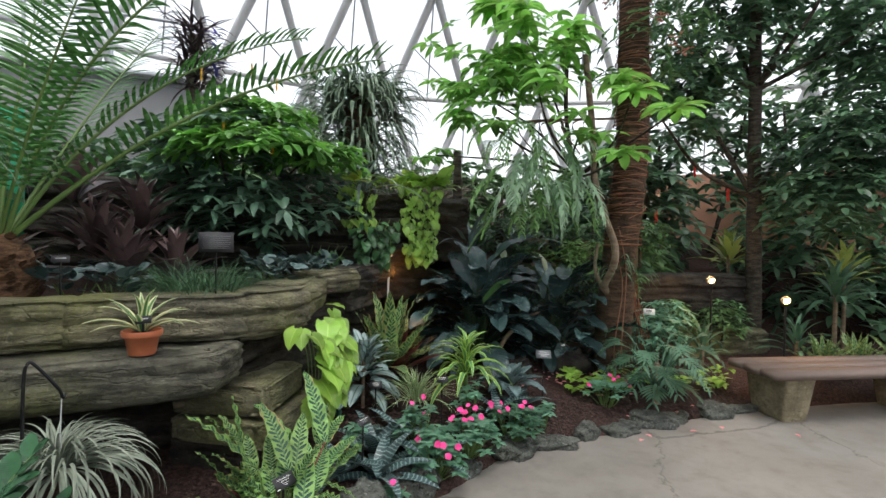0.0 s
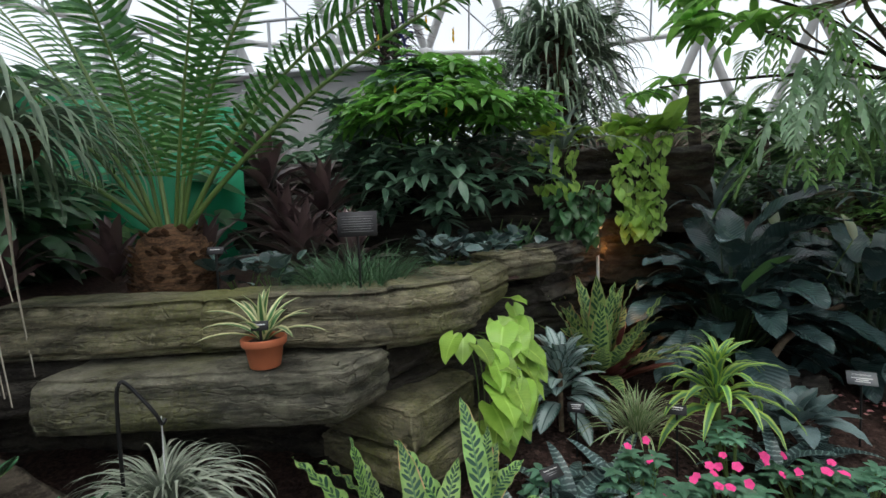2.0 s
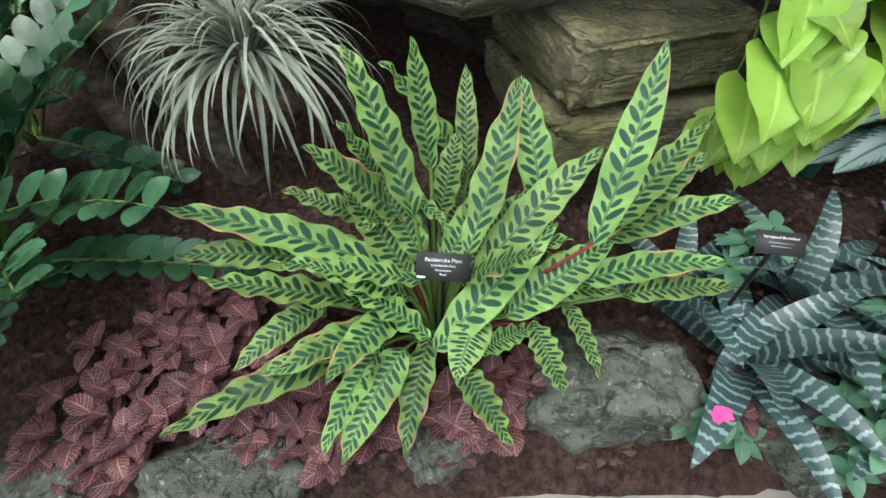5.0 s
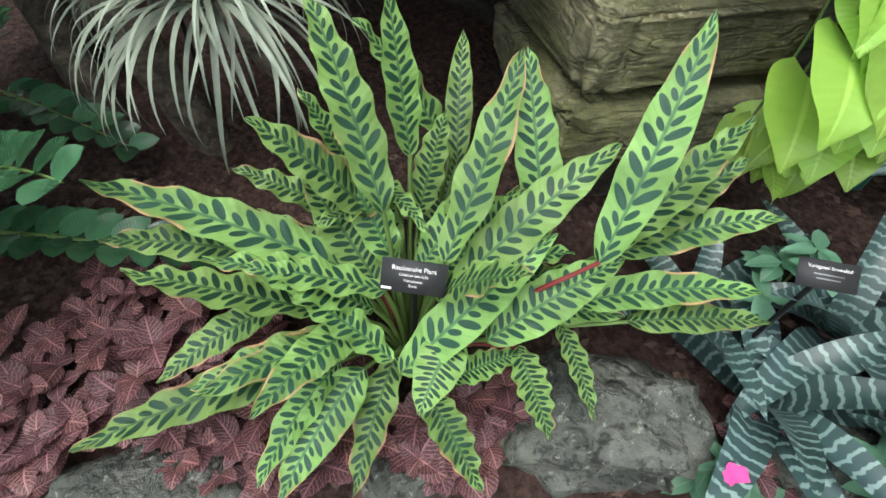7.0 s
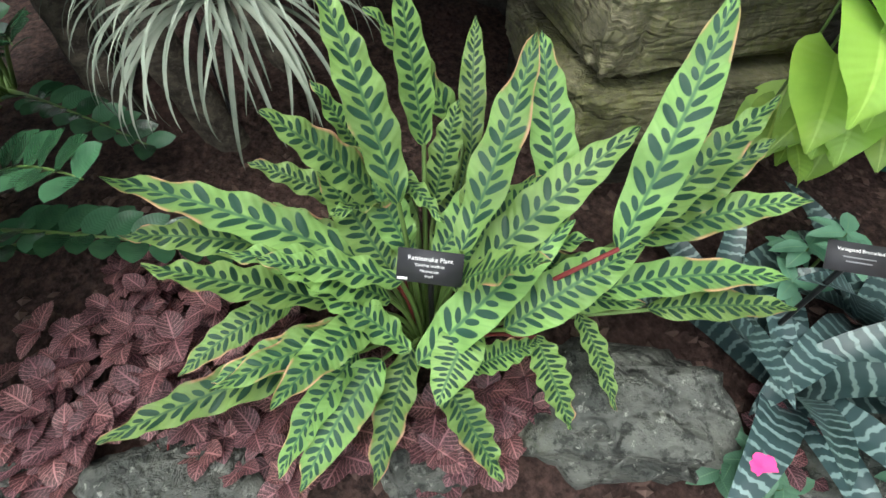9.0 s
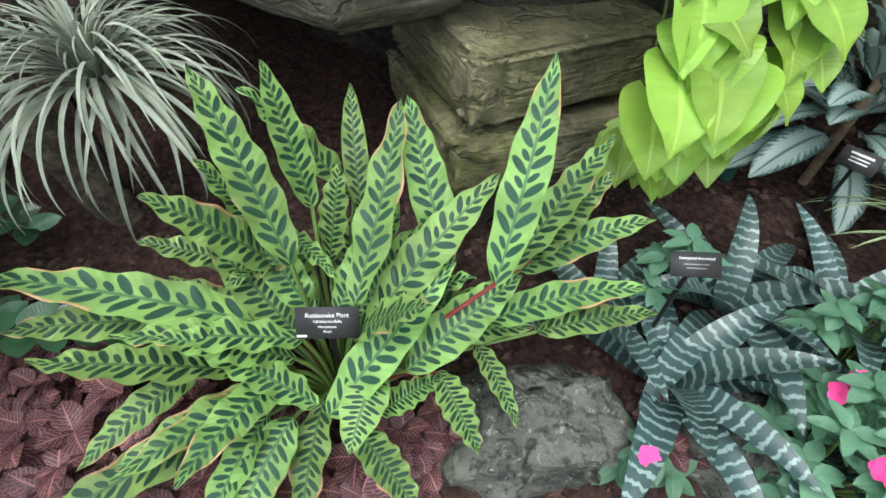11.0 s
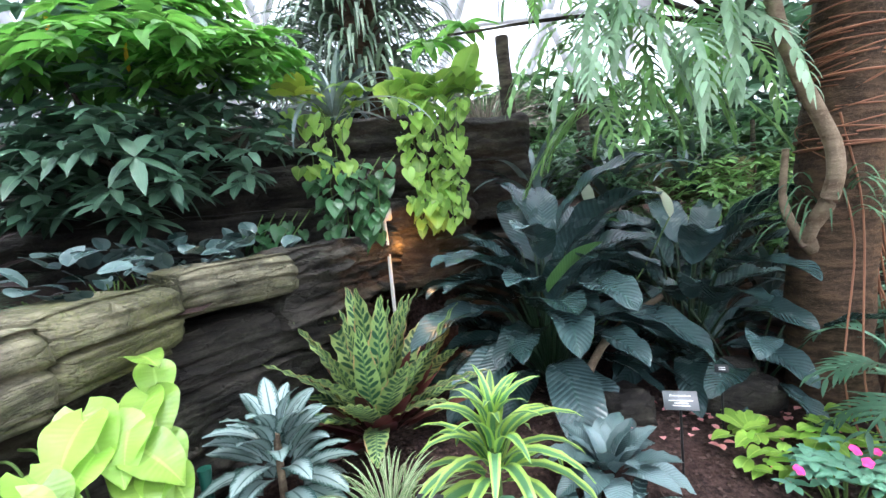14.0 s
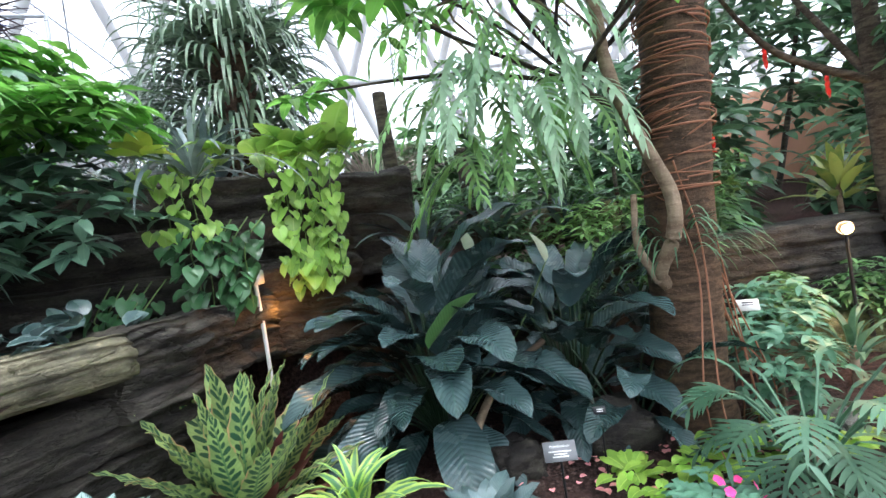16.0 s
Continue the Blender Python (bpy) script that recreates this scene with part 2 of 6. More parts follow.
def soil_material():
    n = Nodes("dark_soil")
    p = n.coord("Object")
    a, b = n.noise(38.0, 8.0, p, 0.75), n.noise(2.5, 4.0, p)
    chips = n.voronoi(55.0, "F1", p)
    c = n.mix(n.step(a, 0.35, 0.7), (0.016, 0.010, 0.009), (0.105, 0.062, 0.052))
    c = n.mix(n.m("MULTIPLY", n.step(b, 0.45, 0.7), 0.5), c, (0.075, 0.040, 0.034))
    return n.finish(c, 0.9, n.bump(n.m("ADD", a, n.m("MULTIPLY", chips, 0.6)), 0.9, 0.02), spec=0.2)


def concrete_material():
    n = Nodes("worn_concrete")
    p = n.coord("Object")
    big, mid, fine = n.noise(0.7, 5.0, p), n.noise(6.0, 6.0, p, 0.7), n.noise(160.0, 4.0, p, 0.8)
    c = n.mix(n.step(big, 0.3, 0.7), (0.20, 0.178, 0.158), (0.295, 0.268, 0.24))
    c = n.mix(n.m("MULTIPLY", n.step(mid, 0.42, 0.75), 0.45), c, (0.15, 0.135, 0.118))
    c = n.mix(n.m("MULTIPLY", n.step(fine, 0.55, 0.8), 0.35), c, (0.38, 0.36, 0.33))
    crack = n.voronoi(0.55, "DISTANCE_TO_EDGE", n.comb(n.m("ADD", n.sep(p)[0], n.m("MULTIPLY", mid, 0.35)), n.m("ADD", n.sep(p)[1], n.m("MULTIPLY", big, 0.5)), 0.0))
    line = n.m("SUBTRACT", 1.0, n.step(crack, 0.0, 0.006))
    c = n.mix(n.m("MULTIPLY", line, 0.6), c, (0.06, 0.055, 0.05))
    return n.finish(c, n.m("ADD", 0.55, n.m("MULTIPLY", mid, 0.3)), n.bump(n.m("SUBTRACT", fine, line), 0.35, 0.006))


M_SOIL, M_CONC = soil_material(), concrete_material()
M_BLACK = plain_mat("black_painted_metal", (0.012, 0.012, 0.013), 0.4, 0.3)
M_SIGN = plain_mat("dark_engraved_plastic", (0.028, 0.028, 0.032), 0.55, var=0.1)
M_SIGN_GREY = plain_mat("grey_engraved_plastic", (0.16, 0.17, 0.18), 0.35, var=0.1)
M_WHITE = plain_mat("white_lettering", (0.75, 0.75, 0.73), 0.6, var=0.05)
M_INK = plain_mat("grey_lettering", (0.22, 0.225, 0.235), 0.6, var=0.05)
M_WHITE_POST = plain_mat("white_plastic", (0.72, 0.71, 0.68), 0.4, var=0.1)
M_TERRA = plain_mat("terracotta", (0.42, 0.125, 0.055), 0.75, var=0.3, scale=30)
M_BENCH_TOP = plain_mat("weathered_brown_planks", (0.17, 0.125, 0.105), 0.7, var=0.35, scale=14)
M_BENCH_LEG = rock_mat("tan_cast_stone", (0.16, 0.13, 0.085), (0.36, 0.31, 0.20), (0.20, 0.17, 0.08), 0.3, 1.0)
M_STEEL = plain_mat("grey_painted_steel", (0.55, 0.56, 0.57), 0.5, 0.0, 0.12)
M_MULL = plain_mat("aluminium_mullion", (0.40, 0.42, 0.45), 0.4, 0.5, 0.1)
M_BUILD = plain_mat("grey_metal_cladding", (0.16, 0.165, 0.17), 0.6, var=0.15, scale=3)
M_GREEN_WALL = plain_mat("green_painted_panel", (0.02, 0.30, 0.15), 0.5, var=0.15)
M_PINK_WALL = plain_mat("terracotta_stucco", (0.42, 0.22, 0.14), 0.8, var=0.15)
M_HOSE = plain_mat("green_plastic_pipe", (0.01, 0.07, 0.05), 0.4)


def bark_material(name, low, high, ring=14.0):
    n = Nodes(name)
    p = n.coord("Object")
    s = n.sep(p)
    a = n.noise(ring, 6.0, n.comb(n.m("MULTIPLY", s[0], 0.6), n.m("MULTIPLY", s[1], 0.6), n.m("MULTIPLY", s[2], 2.4)), 0.7)
    b = n.noise(70.0, 4.0, p, 0.7)
    c = n.mix(n.step(a, 0.35, 0.68), low, high)
    c = n.mix(n.m("MULTIPLY", n.step(b, 0.5, 0.75), 0.5), c, tuple(k * 1.6 for k in high))
    return n.finish(c, 0.85, n.bump(n.m("ADD", a, n.m("MULTIPLY", b, 0.5)), 0.8, 0.015), spec=0.2)


M_BARK = bark_material("brown_fibrous_bark", (0.030, 0.020, 0.013), (0.112, 0.070, 0.044))
M_BARK_DARK = bark_material("dark_bark", (0.025, 0.020, 0.016), (0.10, 0.085, 0.065))
M_BARK_PALE = bark_material("smooth_pale_bark", (0.13, 0.09, 0.06), (0.26, 0.20, 0.14), 6.0)
M_ROOT = plain_mat("reddish_aerial_root", (0.22, 0.095, 0.05), 0.8, var=0.4)
M_ROOT_PALE = plain_mat("pale_hanging_root", (0.36, 0.33, 0.26), 0.8, var=0.3)
M_CAUDEX = bark_material("shaggy_cycad_stem", (0.035, 0.02, 0.012), (0.20, 0.11, 0.06), 20.0)
M_CLOD = plain_mat("brown_clod", (0.085, 0.050, 0.040), 0.9, var=0.6, scale=25)
M_STEM = plain_mat("green_stem", (0.10, 0.17, 0.04), 0.5)
M_STEM_DARK = plain_mat("dark_green_stalk", (0.02, 0.05, 0.02), 0.5)
M_STEM_RED = plain_mat("red_petiole", (0.20, 0.03, 0.03), 0.5)
M_PETAL = plain_mat("pink_petal", (0.82, 0.050, 0.27), 0.6, var=0.2, scale=60)
M_PETAL_PALE = plain_mat("pale_pink_petal", (0.75, 0.30, 0.30), 0.6, var=0.3)
M_RED = plain_mat("red_bract", (0.75, 0.03, 0.02), 0.5)
M_YELLOW = plain_mat("yellow_bract", (0.75, 0.42, 0.02), 0.5)

L_CAL = leaf_mat("rattlesnake_leaf", (0.008, 0.042, 0.021), (0.205, 0.375, 0.062), 0.42, "spots", glass=0.14, count=17.0, relief=0.3, spec=0.28)
L_CAL2 = leaf_mat("narrow_spotted_leaf", (0.014, 0.060, 0.024), (0.33, 0.46, 0.12), 0.4, "spots", glass=0.2, count=16.0, spec=0.3)
L_MAROON = leaf_mat("maroon_leaf", (0.07, 0.008, 0.010), (0.14, 0.02, 0.02), 0.4)
L_TILL = leaf_mat("silver_strap", (0.13, 0.17, 0.12), (0.29, 0.33, 0.25), 0.6, glass=0.12)
L_ZZ = leaf_mat("glossy_leaflet", (0.015, 0.065, 0.026), (0.04, 0.14, 0.052), 0.2, glass=0.08)
L_FIT = leaf_mat("net_veined_leaf", (0.042, 0.012, 0.015), (0.42, 0.15, 0.17), 0.5, "net", glass=0.1, relief=0.35)
L_LIME = leaf_mat("chartreuse_leaf", (0.145, 0.315, 0.007), (0.265, 0.455, 0.012), 0.34, rib=(0.38, 0.57, 0.05), glass=0.2, relief=0.3)
L_YELLOW = leaf_mat("yellow_green_leaf", (0.38, 0.50, 0.012), (0.55, 0.62, 0.03), 0.36, glass=0.3)
L_SILVER = leaf_mat("silver_leaf", (0.022, 0.080, 0.062), (0.29, 0.40, 0.38), 0.40, "core", glass=0.12)
L_ZEBRA = leaf_mat("banded_leaf", (0.022, 0.052, 0.052), (0.18, 0.28, 0.26), 0.36, "zebra", glass=0.05)
L_IMP = leaf_mat("soft_green_leaf", (0.055, 0.175, 0.095), (0.12, 0.31, 0.18), 0.45, rib=(0.12, 0.28, 0.14), glass=0.2)
L_SPIDER = leaf_mat("striped_strap", (0.09, 0.20, 0.045), (0.40, 0.45, 0.24), 0.45, "edge", glass=0.2)
L_DRAC = leaf_mat("lemon_edged_strap", (0.075, 0.23, 0.075), (0.36, 0.55, 0.05), 0.34, "edge", glass=0.25)
L_BROM = leaf_mat("cream_edged_strap", (0.06, 0.18, 0.04), (0.62, 0.62, 0.30), 0.4, "edge", glass=0.2)
L_SPATH = leaf_mat("deep_green_blade", (0.022, 0.056, 0.055), (0.056, 0.108, 0.105), 0.25, "ribbed", (0.03, 0.085, 0.07), glass=0.05, relief=0.35)
L_PHILO = leaf_mat("blue_grey_leaf", (0.055, 0.115, 0.115), (0.14, 0.22, 0.22), 0.32, "ribbed", (0.10, 0.19, 0.18), glass=0.06, relief=0.3)
L_SPATH_NEW = leaf_mat("fresh_green_blade", (0.05, 0.17, 0.03), (0.10, 0.27, 0.04), 0.35, "ribbed", (0.16, 0.32, 0.08), glass=0.2)
L_SPATHE = leaf_mat("pale_spathe", (0.38, 0.46, 0.28), (0.55, 0.60, 0.42), 0.5, glass=0.25)
L_DARKRED = leaf_mat("dark_red_strap", (0.040, 0.027, 0.029), (0.135, 0.080, 0.080), 0.32, glass=0.06)
L_CYCAD = leaf_mat("cycad_leaflet", (0.02, 0.09, 0.018), (0.06, 0.20, 0.03), 0.26, glass=0.2, island=True)
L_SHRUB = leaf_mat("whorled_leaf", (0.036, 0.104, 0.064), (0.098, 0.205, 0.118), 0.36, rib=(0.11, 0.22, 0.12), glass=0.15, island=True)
# brighter leaf colour for the shrub's top, with the sunlight painted in
L_SHRUB_TOP = leaf_mat("sunlit_shrub_leaf", (0.05, 0.21, 0.014), (0.145, 0.37, 0.03), 0.4, glass=0.35, island=True)
L_GRASS = leaf_mat("fine_green_blade", (0.022, 0.085, 0.03), (0.065, 0.17, 0.065), 0.6, glass=0.1, island=True)
L_PEP = leaf_mat("round_grey_leaf", (0.04, 0.085, 0.08), (0.12, 0.19, 0.18), 0.28, glass=0.05)
L_POTHOS = leaf_mat("yellow_green_heart", (0.12, 0.30, 0.025), (0.30, 0.48, 0.04), 0.36, rib=(0.34, 0.50, 0.08), glass=0.3)
L_POTHOS_DARK = leaf_mat("green_heart", (0.015, 0.075, 0.022), (0.05, 0.16, 0.045), 0.34, glass=0.15)
L_EPI = leaf_mat("hanging_strap", (0.07, 0.13, 0.08), (0.17, 0.25, 0.15), 0.5, glass=0.15, island=True)
L_STRAP = leaf_mat("silver_blue_strap", (0.13, 0.19, 0.19), (0.28, 0.35, 0.36), 0.4, glass=0.12)
L_HANG = leaf_mat("pale_lobed_frond", (0.12, 0.29, 0.06), (0.25, 0.46, 0.12), 0.45, glass=0.35, island=True)
L_HANG_PALE = leaf_mat("broad_pale_frond", (0.20, 0.36, 0.19), (0.36, 0.53, 0.33), 0.5, glass=0.3, island=True)
L_FROST = leaf_mat("frosted_grey_leaf", (0.20, 0.25, 0.22), (0.40, 0.46, 0.42), 0.6, glass=0.15, island=True)
L_BROAD = leaf_mat("broad_bright_leaf", (0.06, 0.22, 0.02), (0.20, 0.45, 0.05), 0.4, rib=(0.22, 0.45, 0.08), glass=0.45, island=True)
L_TREE = leaf_mat("dark_tree_leaf", (0.034, 0.100, 0.048), (0.090, 0.20, 0.092), 0.33, glass=0.28, island=True)
L_FAR = leaf_mat("far_leaf", (0.03, 0.10, 0.03), (0.10, 0.23, 0.06), 0.45, glass=0.25, island=True)
L_STAG = leaf_mat("blue_green_lobed_leaf", (0.030, 0.105, 0.055), (0.075, 0.185, 0.095), 0.5, glass=0.2)
L_CROTON = leaf_mat("yellow_croton_leaf", (0.10, 0.22, 0.03), (0.32, 0.36, 0.06), 0.35, glass=0.2)
L_BLUE = leaf_mat("blue_violet_strap", (0.02, 0.02, 0.12), (0.06, 0.05, 0.35), 0.4, island=True)
L_TWIG = leaf_mat("dry_grey_tuft", (0.16, 0.13, 0.10), (0.32, 0.28, 0.22), 0.8, glass=0.1, island=True)


# ---- shape tools ----
rng = random.Random(7)


class Geo:
    """Collects points, faces and leaf coordinates for one mesh."""

    def __init__(self):
        self.v, self.f, self.uv = [], [], []

    def grid(self, rows, uvs=None, close=False):
        k, base = len(rows[0]), len(self.v)
        for i, r in enumerate(rows):
            for j, p in enumerate(r):
                self.v.append(tuple(p))
                self.uv.append(uvs[i][j] if uvs else (i / max(1, len(rows) - 1), j / max(1, k - 1)))
        for i in range(len(rows) - 1):
            for j in range(k if close else k - 1):
                a, b = base + i * k + j, base + i * k + (j + 1) % k
                self.f.append((a, b, b + k, a + k))

    def cap(self, ring):
        base = len(self.v)
        for p in ring:
            self.v.append(tuple(p))
            self.uv.append((0.5, 0.5))
        self.f.append(tuple(range(base, base + len(ring))))

    def mesh(self, name, mat, smooth=True):
        me = bpy.data.meshes.new(name)
        me.from_pydata(self.v, [], self.f)
        me.materials.append(mat)
        lay = me.uv_layers.new(name="UVMap")
        idx = np.zeros(len(me.loops), dtype=np.int32)
        me.loops.foreach_get("vertex_index", idx)
        lay.data.foreach_set("uv", np.array(self.uv, dtype=np.float32)[idx].ravel())
        me.polygons.foreach_set("use_smooth", [smooth] * len(me.polygons))
        me.update()
        return me


def part(name, shape, mat, parent=None, label="", smooth=True, m=None):
    """One mesh object from a Geo, under a thing or a part."""
    ob = new(name, shape.mesh(name, mat, smooth))
    if m is not None:
        ob.matrix_basis = m
    ob.parent = parent
    return tagged(ob, label)


def shared(name, me, parent, m):
    ob = new(name, me)
    ob.parent = parent
    ob.matrix_basis = m
    return ob


def thing(name, x, y, z, label, category, group="", turn=0.0):
    ob = new(name)
    ob.empty_display_size = 0.05
    ob.matrix_basis = pose(x, y, z, 0, 0, turn)
    return tagged(ob, label, category, group)


def arc(p0, az, e0, e1, length, n=8, curl=1.0, sway=0.0):
    """A spine that leaves p0 at azimuth az and bends from elevation e0 to e1 (degrees)."""
    p = np.array(p0, float)
    pts = [p.copy()]
    for i in range(n):
        s = ((i + 0.5) / n) ** curl
        e, a = radians(e0 + (e1 - e0) * s), radians(az + sway * s)
        p = p + length / n * np.array((math.cos(a) * math.cos(e), math.sin(a) * math.cos(e), math.sin(e)))
        pts.append(p.copy())
    return pts


def width_of(kind, s):
    if kind == "strap":
        return min(1.0, 0.55 + s * 2.5) * (1 - s ** 2.2) ** 0.75
    if kind == "lance":
        return max(0.0, math.sin(math.pi * min(1, s ** 0.72))) ** 0.72
    if kind == "oval":
        return max(0.0, math.sin(math.pi * s ** 0.85)) ** 0.62
    if kind == "heart":
        return max(0.0, math.sin(math.pi * (0.15 + 0.85 * s) ** 0.72)) ** 0.8
    if kind == "cordate":
        return math.sqrt(max(0.0, 1 - ((0.27 - s) / 0.29) ** 2)) if s < 0.27 else max(0.0, 1 - ((s - 0.27) / 0.73) ** 1.55)
    if kind == "round":
        return math.sqrt(max(0.0, 1 - (2 * s - 1) ** 2))
    if kind == "paddle":
        return max(0.0, math.sin(math.pi * min(1, s ** 0.9))) ** 0.55
    return 1.0


def blade(g, pts, width, kind="lance", fold=0.25, wave=0.0, waves=5, across=3, roll=0.0, start=0.0, phase=0.0, lobe=0.0):
    """A leaf blade along a spine: folded at the midrib, its margin waved, its base drawn back into lobes."""
    n = len(pts)
    rows, uvs = [], []
    for i, p in enumerate(pts):
        a, b = pts[max(0, i - 1)], pts[min(n - 1, i + 1)]
        t = np.subtract(b, a)
        t = t / (np.linalg.norm(t) + 1e-9)
        side = np.cross((0, 0, 1.0), t)
        if np.linalg.norm(side) < 0.05:
            side = np.array((1.0, 0, 0))
        side = side / np.linalg.norm(side)
        nor = np.cross(t, side)
        if roll:
            c, s_ = math.cos(roll), math.sin(roll)
            side, nor = side * c + nor * s_, nor * c - side * s_
        s = i / (n - 1)
        w = 0.5 * width * max(width_of(kind, s), 0.03)
        row, ur = [], []
        for j in range(across):
            q = 2 * j / (across - 1) - 1
            lift = abs(q) * w * fold + wave * q * q * math.sin(s * waves * 6.283 + phase + (1.3 if q > 0 else 0))
            row.append(np.add(p, side * w * q + nor * lift - t * (lobe * width * abs(q) ** 1.4 * (1 - s) ** 2.2)))
            ur.append((start + (1 - start) * s, 0.5 + 0.5 * q))
        rows.append(row)
        uvs.append(ur)
    g.grid(rows, uvs)


def tube(g, pts, r0, r1, k=6, bumpy=0.0, ends=True):
    n = len(pts)
    rows = []
    for i, p in enumerate(pts):
        a, b = np.array(pts[max(0, i - 1)], float), np.array(pts[min(n - 1, i + 1)], float)
        t = b - a
        t = t / (np.linalg.norm(t) + 1e-9)
        ref = np.array((0, 0, 1.0)) if abs(t[2]) < 0.9 else np.array((1.0, 0, 0))
        u = np.cross(t, ref)
        u = u / np.linalg.norm(u)
        w = np.cross(t, u)
        s = i / max(1, n - 1)
        r = r0 + (r1 - r0) * s
        row = []
        for j in range(k):
            f = 1.0 + (bumpy * noise.noise(Vector((p[0] * 9 + j * 1.7, p[1] * 9, p[2] * 9))) if bumpy else 0)
            th = 6.2832 * j / k
            row.append(np.add(p, (u * math.cos(th) + w * math.sin(th)) * r * f))
        rows.append(row)
    g.grid(rows, close=True)
    if ends:
        g.cap(rows[0][::-1])
        g.cap(rows[-1])


def curve_pts(ctrl, n=12):
    """A smooth line through control points."""
    c = [np.array(p, float) for p in ctrl]
    c = [2 * c[0] - c[1]] + c + [2 * c[-1] - c[-2]]
    out = []
    for i in range(1, len(c) - 2):
        for j in range(n):
            t = j / n
            a, b, d, e = c[i - 1], c[i], c[i + 1], c[i + 2]
            out.append(0.5 * (2 * b + (d - a) * t + (2 * a - 5 * b + 4 * d - e) * t * t + (3 * b - a - 3 * d + e) * t ** 3))
    out.append(c[-2])
    return out


def box(g, x0, y0, z0, x1, y1, z1, bev=0.004):
    """A box with chamfered edges."""
    bm = bmesh.new()
    bmesh.ops.create_cube(bm, size=1.0)
    for v in bm.verts:
        v.co = Vector(((x0 + x1) / 2 + v.co.x * (x1 - x0), (y0 + y1) / 2 + v.co.y * (y1 - y0), (z0 + z1) / 2 + v.co.z * (z1 - z0)))
    bmesh.ops.bevel(bm, geom=bm.edges[:], offset=bev, segments=2, affect="EDGES")
    base = len(g.v)
    bm.verts.index_update()
    for v in bm.verts:
        g.v.append(tuple(v.co))
        g.uv.append((0.5, 0.5))
    for f in bm.faces:
        g.f.append(tuple(base + v.index for v in f.verts))
    bm.free()


def turned(g, profile, k=24):
    """A turned body from (radius, height) pairs."""
    rows = [[(r * math.cos(6.2832 * j / k), r * math.sin(6.2832 * j / k), z) for j in range(k)] for r, z in profile]
    g.grid(rows, close=True)


def fbm(x, y, z, s):
    return noise.fractal(Vector((x * s, y * s, z * s)), 0.7, 2.1, 4)


def stone(g, x, y, z, sx, sy, sz, seed, turn=0.0, rough=0.22, square=0.75, detail=4):
    """A rounded boulder, lumpy and slightly flattened on top."""
    bm = bmesh.new()
    bmesh.ops.create_icosphere(bm, subdivisions=detail, radius=1.0)
    base = len(g.v)
    ca, sa = math.cos(turn), math.sin(turn)
    for v in bm.verts:
        d = v.co.copy()
        q = Vector([math.copysign(abs(c) ** square, c) for c in d])
        f = 1 + rough * fbm(d.x + seed * 3.1, d.y, d.z, 1.1) + 0.05 * fbm(d.x, d.y + seed, d.z, 4.5)
        px, py, pz = q.x * sx * f, q.y * sy * f, q.z * sz * f
        g.v.append((x + px * ca - py * sa, y + px * sa + py * ca, z + pz))
        g.uv.append((0.5, 0.5))
    for fc in bm.faces:
        g.f.append(tuple(base + v.index for v in fc.verts))
    bm.free()


